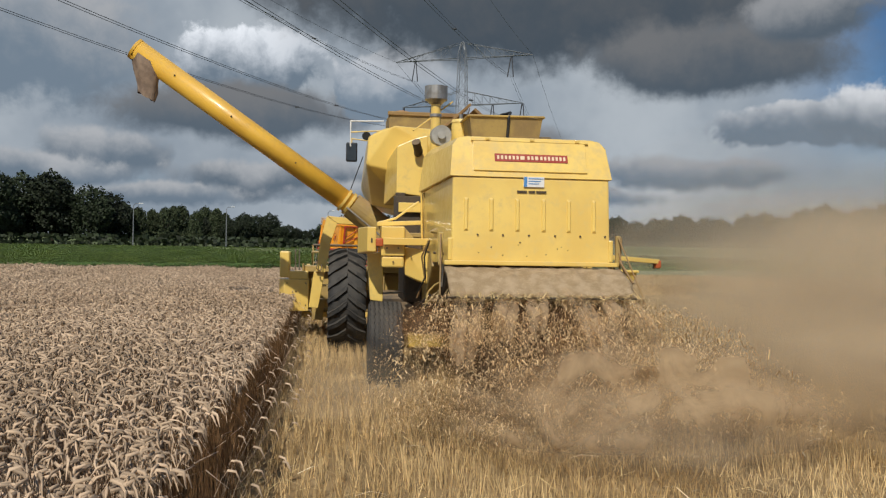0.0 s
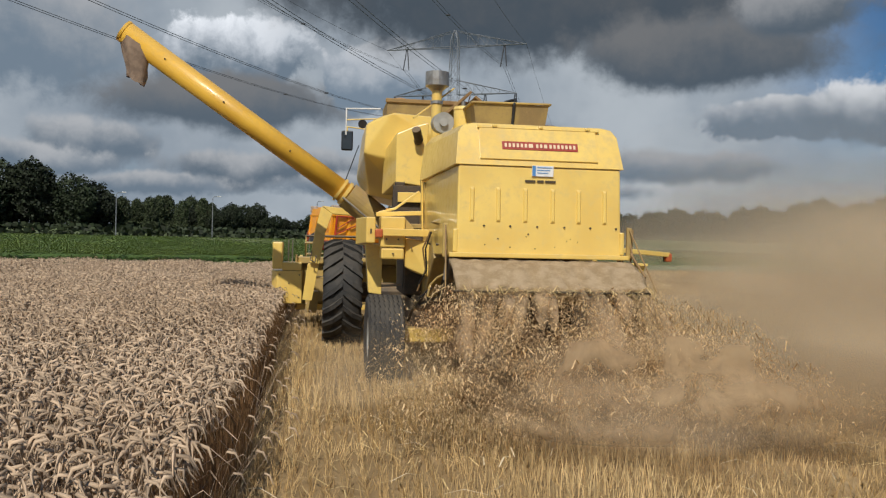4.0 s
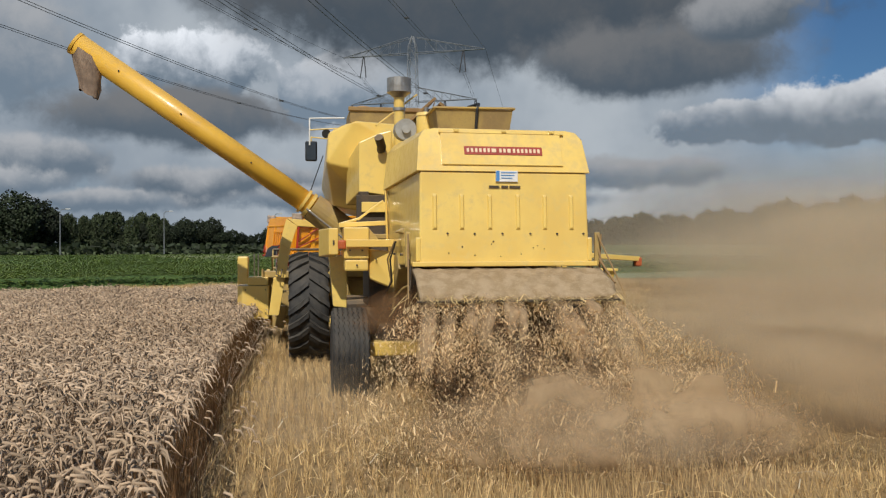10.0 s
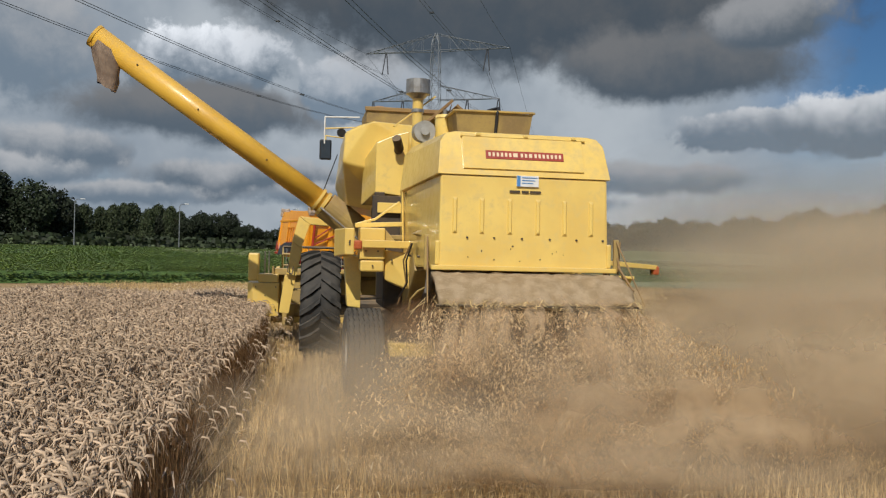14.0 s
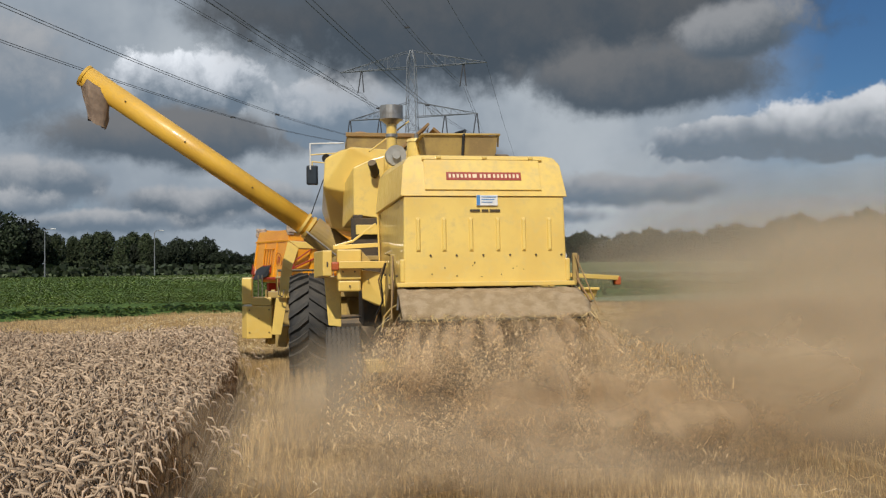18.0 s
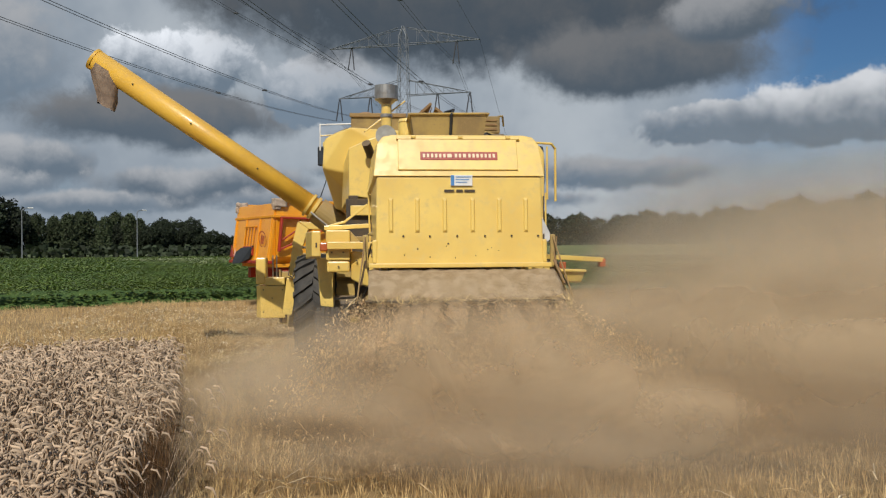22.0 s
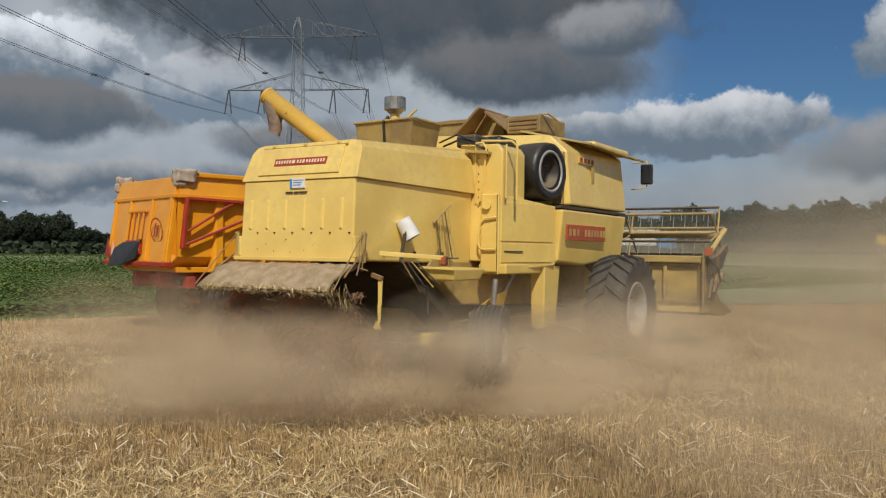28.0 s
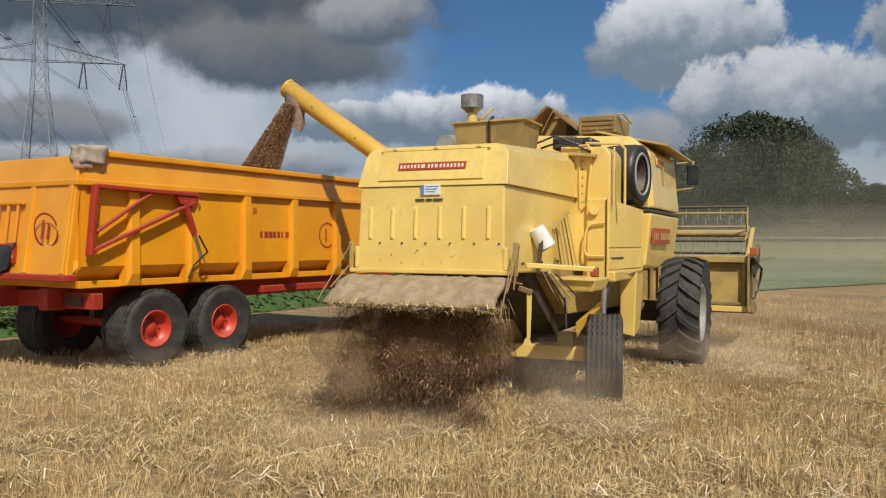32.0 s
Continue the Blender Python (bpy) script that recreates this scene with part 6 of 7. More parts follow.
road_pts = np.column_stack([potato_xy(np.array([-700, 900, 900, -700.0]), np.array([124, 124, 131, 131.0])), [0.05] * 4])
tagged(mesh_of("road", road_pts, np.array([[0, 1, 2, 3]]), ASPHALT), "far asphalt road behind the crops", "road", kind="structure")
right_meadow = np.column_stack([potato_xy(np.array([82, 900, 900, 82.0]), np.array([0, 0, 118, 118.0])), [0.010] * 4])
tagged(mesh_of("meadow", right_meadow, np.array([[0, 1, 2, 3]]), MEADOW), "green meadow beside the crops", "grass", kind="structure")

lamp = tagged(new("street_lamp"), "pale grey street lamp on a tall post", "street lamp", "street lamps along the road")
part("post", rod((0, 0, 0), (0, 0, 8.2), 0.11, 0.07, 8), GALVANISED, lamp)
part("arm", pipe([(0, 0, 8.1), (0.3, 0, 8.5), (1.3, 0, 8.6)], 0.06, 6), GALVANISED, lamp)
part("lamp_head", box((0.9, -0.15, 8.52), (1.7, 0.15, 8.68), 0.04), WHITE, lamp)
spots_u = [-112, -97, -80, -66.5, -54, -41, -33, -26, -20, 6, 24, 46]
for k, u in enumerate(spots_u):
    q = potato_xy(np.array([float(u)]), np.array([122.0]))[0]
    m = pose(q[0], q[1], 0, 0, 0, 20 + 8 * (k % 3))
    if k == 0:
        lamp.matrix_basis = m
    else:
        copy_thing(lamp, m)

# the main road on its low bank to the right, with a rail along it
BANK, ALONG, ACROSS = Vector((110.1, 114.7, 0)), Vector((0.603, -0.798, 0)), Vector((0.798, 0.603, 0))
steps = np.linspace(-770, 330, 41)
profile = ((-9.0, -0.02), (-4.0, 1.0), (-2.5, 2.0), (6.0, 2.0), (9.0, 0.9), (12.0, -0.02))
bank = np.array([BANK + ALONG * float(u) + ACROSS * w + Vector((0, 0, h)) for u in steps for w, h in profile])
quad = np.array([[r * 6 + c, r * 6 + c + 1, (r + 1) * 6 + c + 1, (r + 1) * 6 + c] for r in range(40) for c in range(5)])
tagged(mesh_of("embankment", bank, quad, MEADOW), "low grassy bank that carries the main road", "embankment", kind="structure")
crash_rail = tagged(new("crash_barrier"), "pale steel crash barrier along the main road", "barrier")
for k in range(26):
    p = BANK + ALONG * (-28 + 12.0 * k) - ACROSS * 2.2
    part("rail_length", bar(p + Vector((0, 0, 2.62)), p + ALONG * 12.0 + Vector((0, 0, 2.62)), 0.10, 0.30, 0.02), GALVANISED, crash_rail)
    part("post", box((p.x - 0.06, p.y - 0.06, 1.95), (p.x + 0.06, p.y + 0.06, 2.7)), GALVANISED, crash_rail)

board = tagged(new("road_sign"), "yellow rectangular road sign on two posts", "sign")
board.matrix_basis = pose(132 * math.sin(radians(48.0)), 29 + 132 * math.cos(radians(48.0)), 0, 0, 0, -48)
part("panel", box((-0.95, -0.03, 3.45), (0.95, 0.03, 4.80), 0.02), SIGN_YELLOW, board)
for x in (-0.6, 0.6):
    part("post", rod((x, 0.06, 0), (x, 0.06, 4.7), 0.05, seg=8), GALVANISED, board)


def vehicle(name, label, paint, long, high, truck=False):
    car = tagged(new(name), label, "truck" if truck else "car")
    if truck:
        part("cargo_body", box((-long / 2, -1.25, 1.1), (long / 2 - 3.0, 1.25, high), 0.05), WHITE, car)
        part("cab", hull([(x, s * 1.2, z) for s in (-1, 1) for x, z in ((long / 2 - 2.6, 0.6), (long / 2, 0.6), (long / 2, 1.9), (long / 2 - 0.3, 3.0), (long / 2 - 2.6, 3.3))], 0.06), paint, car)
        part("chassis", box((-long / 2, -0.5, 0.7), (long / 2 - 1, 0.5, 1.1), 0.02), DARK_STEEL, car)
        places = (-long / 2 + 1.2, -long / 2 + 2.5, long / 2 - 1.3)
    else:
        part("body", hull([(x, s * 0.85, z) for s in (-1, 1) for x, z in ((-long / 2, 0.35), (long / 2, 0.35), (long / 2, 0.8), (-long / 2, 0.95), (long / 2 - 0.9, 0.95))], 0.06), paint, car)
        part("roof", hull([(x, s * y, z) for s in (-1, 1) for x, y, z in ((-long / 2 + 0.3, 0.8, 0.95), (long / 2 - 1.1, 0.8, 0.95), (long / 2 - 1.8, 0.65, high), (-long / 2 + 0.8, 0.65, high))], 0.05), GLASS_DARK, car)
        places = (-long / 2 + 0.8, long / 2 - 0.8)
    for x in places:
        for s in (-1, 1):
            r = 0.5 if truck else 0.32
            part("wheel", rod((x, s * (0.9 if truck else 0.7), r), (x, s * (1.2 if truck else 0.88), r), r, seg=14), RUBBER_CLEAN, car)
    return car


lorry = vehicle("lorry", "white lorry with a blue cab on the far road", BLUE_STICKER, 11.0, 4.0, True)
red_car = vehicle("car", "small red car on the far road", CAR_RED, 4.2, 1.5)
white_van = vehicle("car", "small white car parked by the far road", WHITE, 4.4, 1.9)
q = potato_xy(np.array([-24.0]), np.array([126.0]))[0]
white_van.matrix_basis = pose(q[0], q[1], 0.05, 0, 0, 21.6)


# ---- power line ----
def pylon_mast():
    mast = tagged(new("pylon"), "grey steel lattice pylon with two cross arms", "pylon", "pylons of the power line")

    def half(z):
        return float(np.interp(z, [0, 38, 59.5, 62.5], [5.2, 1.55, 1.05, 0.3]))

    levels = [0, 8, 15, 21, 26.5, 31.5, 36, 40, 44, 48, 52, 56, 59.5, 62.5]
    tower = bmesh.new()
    for z0, z1 in zip(levels, levels[1:]):
        h0, h1 = half(z0), half(z1)
        c0 = [(-h0, -h0), (h0, -h0), (h0, h0), (-h0, h0)]
        c1 = [(-h1, -h1), (h1, -h1), (h1, h1), (-h1, h1)]
        for k in range(4):
            j = (k + 1) % 4
            rod((*c0[k], z0), (*c1[k], z1), 0.15 if z0 < 36 else 0.085, seg=4, bm=tower, caps=False)
            rod((*c0[k], z0), (*c1[j], z1), 0.05, seg=4, bm=tower, caps=False)
            rod((*c0[j], z0), (*c1[k], z1), 0.05, seg=4, bm=tower, caps=False)
            rod((*c1[k], z1), (*c1[j], z1), 0.045, seg=4, bm=tower, caps=False)
    part("tower", tower, GALVANISED, mast)
    for name, z, reach, rise in (("upper_arm", 57.5, 21.5, 4.5), ("lower_arm", 43.5, 19.0, 4.2)):
        for s in (-1, 1):
            arm = bmesh.new()
            tip = (s * reach, 0, z)
            for y in (-1, 1):
                rod((s * 1.1, y * 1.1, z), tip, 0.11, seg=4, bm=arm, caps=False)
                rod((s * 1.1, y * 0.9, z + rise), tip, 0.09, seg=4, bm=arm, caps=False)
            n = 7
            for k in range(1, n):
                f = k / n
                x, y, top = s * (1.1 + (reach - 1.1) * f), 1.1 * (1 - f), z + rise * (1 - f)
                rod((x, -y, z), (x, y, z), 0.05, seg=4, bm=arm, caps=False)
                g = (k + 1) / n
                for w in (-1, 1):
                    rod((x, w * y, z), (x, w * y * 0.85, top), 0.045, seg=4, bm=arm, caps=False)
                    rod((x, w * y * 0.85, top), (s * (1.1 + (reach - 1.1) * g), w * 1.1 * (1 - g), z), 0.045, seg=4, bm=arm, caps=False)
            a = part(name, arm, GALVANISED, mast)
            for x in ((15.0,) if "upper" in name else (18.6, 9.6)):
                for w in (-1, 1):
                    part("insulator", rod((s * x + w * 0.15, 0, z - 0.2), (s * x - 0.2 + w * 0.9, 0.0, z - 6.2), 0.16, seg=6), CABLE, a, "dark V-shaped insulator string")
    return mast


mast = pylon_mast()
LINE = Vector((-0.33, -0.944, 0)).normalized()
turn = math.degrees(math.atan2(-LINE.x, LINE.y))
mast.matrix_basis = pose(34.5, 243, 0, 0, 0, turn + 180 - 6)
behind = copy_thing(mast, pose(34.5 + LINE.x * 380, 243 + LINE.y * 380, 0, 0, 0, turn + 180 - 6))
ahead = copy_thing(mast, pose(34.5 - LINE.x * 400, 243 - LINE.y * 400, 0, 0, 0, turn + 180 - 6))
M = [ahead.matrix_basis.copy(), mast.matrix_basis.copy(), behind.matrix_basis.copy()]
wires = tagged(new("power_cables"), "thin dark overhead power cables", "cable", kind="structure")
for x, z in ((-15.2, 51.2), (15.2, 51.2), (-18.8, 37.2), (-9.8, 37.2), (9.8, 37.2), (18.8, 37.2), (-21.4, 57.6), (21.4, 57.6)):
    for off in ((-0.35, 0.35) if z < 57 else (0.0,)):
        for m0, m1 in zip(M, M[1:]):
            a, b = m0 @ Vector((x + off, 0, z)), m1 @ Vector((x + off, 0, z))
            bm, last = bmesh.new(), None
            for k in range(41):
                f = k / 40
                p = a.lerp(b, f) - Vector((0, 0, 4 * 11.0 * f * (1 - f)))
                if last is not None:
                    rod(last, p, 0.042, seg=3, bm=bm, caps=False)
                last = p
            part("cable", bm, CABLE, wires)
            for k in (0.22, 0.5, 0.78):
                if off < 0:
                    p = a.lerp(b, k) - Vector((0, 0, 4 * 11.0 * k * (1 - k)))
                    part("spacer", box((p.x - 0.05, p.y - 0.2, p.z - 0.12), (p.x + 0.75, p.y + 0.2, p.z + 0.12), 0.02), CABLE, wires)

# ---- flying straw, chaff and dust ----
scene.cycles.transparent_max_bounces = 48


def dust_material(name, thick, tone, grain=0.7, lo=0.22, hi=0.72, stretch=None):
    """Fine dust hanging in the air: thickest in the middle of a puff, torn by a coarse noise."""
    m = bpy.data.materials.new(name)
    m.use_nodes = True
    m.node_tree.nodes.clear()
    N = Nodes(m.node_tree)
    at = N.node("ShaderNodeTexCoord")
    deep = N.math("ABSOLUTE", N.math("SUBTRACT", N.math("MULTIPLY", N.node("ShaderNodeSeparateXYZ", Vector=at.outputs["Generated"]).outputs[1], 2.0), 1.0))
    where = at.outputs["Object"]
    if stretch:   # jets that spread from the flap down to the ground
        axis = N.node("ShaderNodeSeparateXYZ", Vector=where)
        spread = N.math("SUBTRACT", 1.4, N.math("MULTIPLY", axis.outputs[2], 0.8))
        fan = N.node("ShaderNodeCombineXYZ")
        N.put(fan.inputs[0], N.math("DIVIDE", axis.outputs[0], spread))
        N.put(fan.inputs[1], axis.outputs[1])
        N.put(fan.inputs[2], axis.outputs[2])
        where = fan.outputs[0]
        where = N.node("ShaderNodeMapping", Vector=where)
        where.inputs["Scale"].default_value = stretch
        where = where.outputs[0]
    torn = N.noise(where, grain, 6.0, 0.58, 0.6).outputs["Fac"]
    thickness = N.math("MULTIPLY", N.math("MULTIPLY", N.ramp(deep, 0.30, 1.0), N.ramp(torn, lo, hi)), thick)
    soft = N.node("ShaderNodeMixShader", Fac=0.45)
    N.put(soft.inputs[1], N.node("ShaderNodeBsdfDiffuse", Color=(*tone, 1)).outputs[0])
    N.put(soft.inputs[2], N.node("ShaderNodeBsdfTranslucent", Color=(*tone, 1)).outputs[0])
    mixed = N.node("ShaderNodeMixShader", Fac=thickness)
    N.put(mixed.inputs[1], N.node("ShaderNodeBsdfTransparent").outputs[0])
    N.put(mixed.inputs[2], soft.outputs[0])
    N.put(N.node("ShaderNodeOutputMaterial").inputs["Surface"], mixed.outputs[0])
    return m


DUST_THIN = dust_material("thin_dust", 0.24, (0.68, 0.57, 0.42), 0.30, 0.15, 0.78)
DUST = dust_material("dust", 0.38, (0.68, 0.545, 0.375), 0.45, 0.15, 0.78)
DUST_THICK = dust_material("thick_dust", 0.60, (0.59, 0.46, 0.30), 0.8, 0.24, 0.62)
DUST_FAR = dust_material("far_haze", 0.13, (0.38, 0.355, 0.295), 0.06, 0.1, 0.6)
DUST_RAYS = dust_material("streaming_dust", 0.42, (0.66, 0.50, 0.32), 1.0, 0.38, 0.72, (5.0, 0.35, 1.6))
DUST_JET = dust_material("jets_of_chaff", 0.80, (0.70, 0.53, 0.34), 5.0, 0.15, 0.70)
DUST_CLUMPS = dust_material("straw_clumps", 0.82, (0.60, 0.445, 0.275), 2.2, 0.34, 0.66)
DUST_WIDE = dust_material("drifting_dust", 0.26, (0.60, 0.49, 0.34), 0.20, 0.0, 0.75)
DUST_VEIL = dust_material("dust_veil", 0.14, (0.58, 0.52, 0.41), 0.16, 0.05, 0.7)
# falling chaff, its tone darkened to hold the shade under the hood
CHAFF_IN_SHADE = dust_material("falling_chaff_in_shade", 0.74, (0.25, 0.145, 0.075), 2.2, 0.22, 0.62)
DUST_BROWN = dust_material("brown_dust", 0.44, (0.44, 0.315, 0.185), 1.2, 0.25, 0.7)
STRAW_BITS = material("flying_straw", (0.78, 0.58, 0.33), (0.55, 0.38, 0.19), 2.5, 0.85, island=0.30)
# brown chaff bits with the hood's shade mixed into their colour
SHADED_CHAFF_BITS = material("shaded_flying_chaff", (0.32, 0.19, 0.095), (0.17, 0.095, 0.045), 3.5, 0.9, island=0.6)



def puff(radii, mat, seed, turn=0.0):
    bm = bmesh.new()
    bmesh.ops.create_icosphere(bm, subdivisions=4, radius=1.0)
    for v in bm.verts:
        k = 1.0 + 0.22 * noise.noise(v.co * 1.6 + Vector((seed * 3.7, 0, 0)))
        v.co = Vector((v.co.x * radii[0] * k, v.co.y * radii[1] * k, v.co.z * radii[2] * k))
    ob = part("dust_puff", bm, mat, None, "", True)
    return tagged(ob, "puff of brown harvest dust in the air", "dust", kind="stuff")


# place in the combine's space, half sizes, material, share of the drift, how it trails after the turn
PUFFS = [
    ((3.6, 0.6, 0.75), (2.6, 1.8, 1.15), DUST, 1.0, 0), ((6.0, 2.2, 1.0), (3.2, 2.2, 1.5), DUST, 1.0, 0), ((9.5, 4.5, 1.1), (4.5, 3.0, 1.7), DUST, 1.0, 0),
    ((2.4, -1.1, 0.44), (1.9, 0.9, 0.62), DUST_BROWN, 0.8, 0), ((0.4, -1.7, 0.36), (1.5, 0.9, 0.50), DUST, 0.6, 0), ((-1.4, 0.2, 0.34), (0.9, 0.9, 0.5), DUST_THIN, 0.6, 0),
    ((5.0, -1.6, 0.35), (2.4, 1.3, 0.55), DUST, 1.0, 0), ((13.0, 12.0, 1.6), (8.0, 4.0, 2.2), DUST_THIN, 1.0, 0), ((7.0, 9.0, 1.5), (5.0, 3.0, 2.0), DUST_THIN, 1.0, 0),
    ((0.1, -0.95, 0.80), (1.25, 0.60, 0.50), DUST_RAYS, 0.05, 2), ((0.45, -1.25, 0.50), (1.75, 0.65, 0.52), DUST_CLUMPS, 0.05, 2), ((0.8, -1.65, 0.36), (1.9, 0.55, 0.40), DUST_CLUMPS, 0.1, 2),
    ((6.2, 0.9, 0.45), (3.0, 1.3, 0.80), DUST, 1.0, 8), ((5.6, 1.6, 1.15), (4.2, 1.8, 1.75), DUST_WIDE, 1.0, 8), ((10.5, 5.0, 1.3), (6.0, 2.6, 2.0), DUST_WIDE, 1.0, 8), ((8.0, 3.2, 2.0), (7.0, 2.4, 2.4), DUST_VEIL, 1.0, 8), ((18.0, 10.0, 1.6), (9.0, 4.0, 2.8), DUST_VEIL, 1.0, 8), ((4.4, -0.7, 0.55), (3.0, 1.1, 0.85), DUST_WIDE, 1.0, 8), ((8.5, 0.5, 0.5), (4.5, 1.6, 0.9), DUST_WIDE, 1.0, 8),
    # the thicker clouds of the second half
    ((0.7, -2.2, 0.30), (2.1, 0.9, 0.46), DUST, 0.8, 1), ((3.0, -2.3, 0.48), (2.3, 0.9, 0.74), DUST, 0.9, 1), ((-1.5, -1.3, 0.34), (1.6, 1.1, 0.52), DUST, 0.7, 1), ((-1.4, 0.3, 0.38), (1.2, 1.0, 0.55), DUST_THIN, 0.6, 1),
    ((-1.4, 1.4, 0.5), (0.9, 0.9, 0.70), DUST_THIN, 0.6, 1), ((2.7, -0.5, 0.85), (1.5, 0.7, 0.75), DUST_THICK, 0.9, 1), ((4.6, 0.0, 0.9), (2.6, 1.5, 1.1), DUST, 1.0, 1),
    ((-0.3, -1.8, 0.34), (1.9, 0.55, 0.46), DUST, 0.7, 1), ((0.2, -1.15, 0.80), (1.6, 0.6, 0.60), DUST_RAYS, 0.3, 1), ((-2.3, -2.6, 0.22), (1.3, 1.2, 0.40), DUST, 0.7, 1),
    ((5.4, -2.3, 0.22), (3.6, 1.1, 0.50), DUST_WIDE, 0.9, 1), ((0.0, -1.35, 0.90), (1.35, 0.40, 0.46), DUST, 0.2, 1), ((-1.35, -0.5, 0.62), (0.8, 0.6, 0.62), DUST, 0.5, 1),
    # the height of it, just before the turn
    ((0.3, -1.05, 0.95), (2.0, 0.55, 0.66), DUST, 0.5, 4), ((2.5, 0.4, 1.1), (1.6, 0.9, 0.9), DUST, 0.6, 4), ((4.2, 1.2, 1.5), (3.4, 2.0, 1.5), DUST_THIN, 0.9, 4), ((1.6, -2.9, 0.40), (3.0, 0.8, 0.55), DUST_THIN, 0.7, 4), ((-1.5, -0.6, 0.6), (1.3, 0.9, 0.7), DUST_THIN, 0.6, 4),
    ((0.2, -1.7, 0.72), (2.3, 0.6, 0.80), DUST_THICK, 0.5, 4), ((2.8, -1.3, 0.90), (2.5, 0.8, 1.05), DUST_THICK, 0.6, 4), ((-0.9, -0.4, 0.60), (0.9, 0.6, 0.60), DUST, 0.5, 4),
    # raised by the wheels in the turn
    ((2.0, 1.9, 0.50), (1.4, 1.2, 0.70), DUST, 0.0, 6), ((2.3, 5.0, 0.55), (1.5, 1.4, 0.75), DUST, 0.0, 6), ((0.9, -0.6, 0.5), (1.5, 0.8, 0.6), DUST, 0.0, 6), ((0.3, -1.2, 0.62), (2.3, 0.9, 0.66), DUST, 0.0, 6), ((1.6, 0.7, 0.75), (1.0, 1.3, 0.70), DUST_THIN, 0.0, 6),
    ((-2.3, 1.1, 0.62), (1.6, 0.9, 0.75), DUST_BROWN, 0.0, 7), ((-0.6, -0.5, 0.5), (1.2, 0.6, 0.6), DUST_BROWN, 0.0, 7), ((-4.6, 1.5, 0.60), (2.2, 0.9, 0.90), DUST, 0.0, 7),
    ((0.5, -0.5, 0.62), (2.1, 0.7, 0.80), DUST, 0.0, 9), ((1.9, 1.3, 0.62), (1.7, 1.2, 0.85), DUST_THICK, 0.0, 9), ((2.3, 3.7, 0.70), (1.9, 1.5, 0.95), DUST, 0.0, 9), ((-0.6, -1.4, 0.40), (1.6, 0.7, 0.50), DUST_THIN, 0.0, 9),
    # what still hangs about the hood when it stops; the chaff carries its shade
    ((-1.2, 0.1, 0.44), (0.95, 0.7, 0.55), DUST_BROWN, 0.0, 3), ((1.5, 0.3, 0.24), (0.9, 0.8, 0.36), DUST_THIN, 0.0, 3), ((-0.1, -0.72, 0.18), (1.3, 0.45, 0.26), DUST, 0.0, 3), ((-0.16, -0.05, 0.70), (1.22, 0.36, 0.62), CHAFF_IN_SHADE, 0.0, 5), ((-0.25, 0.05, 1.0), (1.15, 0.28, 0.36), CHAFF_IN_SHADE, 0.0, 5), ((2.3, 4.6, 0.32), (1.3, 1.2, 0.52), DUST, 0.0, 3), ((1.05, 0.9, 0.50), (0.8, 0.6, 0.55), DUST_THIN, 0.0, 3),
]
DUST_PUFFS = [(at, puff(radii, mat, k), trail, k, late) for k, (at, radii, mat, trail, late) in enumerate(PUFFS)]


def spray(name, count, seed, reach, fall, label, mat, size, wide=0.85, start=-0.42):
    """Chopped straw thrown out under the flap: a fan of separate bits in a dozen jets."""
    r = np.random.default_rng(seed)
    s = r.uniform(0, 1, count) ** 0.75
    lane = r.integers(0, 11, count) + 0.25 * np.sin(seed + 3.0 * r.integers(0, 11, count))
    x0 = -0.86 + 1.72 * (lane + r.normal(0, 0.13, count) * (1 + 2.2 * s)) / 10
    # further out the jets break up into tumbling clumps
    knots = int(150 * max(wide, 0.3))
    knot = r.integers(0, knots, count)
    knot_s, knot_x = r.uniform(0.30, 1.0, knots), r.uniform(-0.95, 0.95, knots)
    clump = (r.uniform(0, 1, count) < 0.65) & (s > 0.15)
    s = np.where(clump, knot_s[knot] + r.normal(0, 0.035, count), s)
    x0 = np.where(clump, knot_x[knot] + r.normal(0, 0.035, count), x0)
    s = np.clip(s, 0, 1.1)
    where = np.column_stack([x0 * (1 + wide * s) + 0.35 * wide * s * s + r.normal(0, 0.025, count) * (0.3 + s), start - reach * s + r.normal(0, 0.10, count) * (0.3 + s), 1.24 - fall * s ** 1.6 + r.normal(0, 0.05, count) * (0.2 + s)])
    where[:, 2] = np.maximum(where[:, 2], 0.03)
    bit = np.array([(-0.5, -0.0022, 0), (-0.5, 0.0022, 0.0), (0.0, 0.003, 0.04), (0.0, -0.0022, 0.04), (0.5, 0.0022, 0), (0.5, -0.0022, 0)])
    t = scattered(bit * np.array([size, 1, size / 0.11]), np.array([[0, 1, 2, 3], [3, 2, 4, 5]]), np.zeros((count, 3)), r.uniform(0, 6.28, count), r.uniform(0.4, 1.3, count) * np.where(r.uniform(0, 1, count) < 0.04, 2.2, 1.0), None)
    v = t[0].reshape(count, 6, 3)
    a = r.uniform(-1.4, 1.4, count)[:, None]
    v = np.stack([v[..., 0] * np.cos(a), v[..., 1] + 0, v[..., 2] + v[..., 0] * np.sin(a)], -1) + where[:, None]
    ob = mesh_of(name, v.reshape(-1, 3), t[1], mat)
    return tagged(ob, label, "straw", kind="stuff")


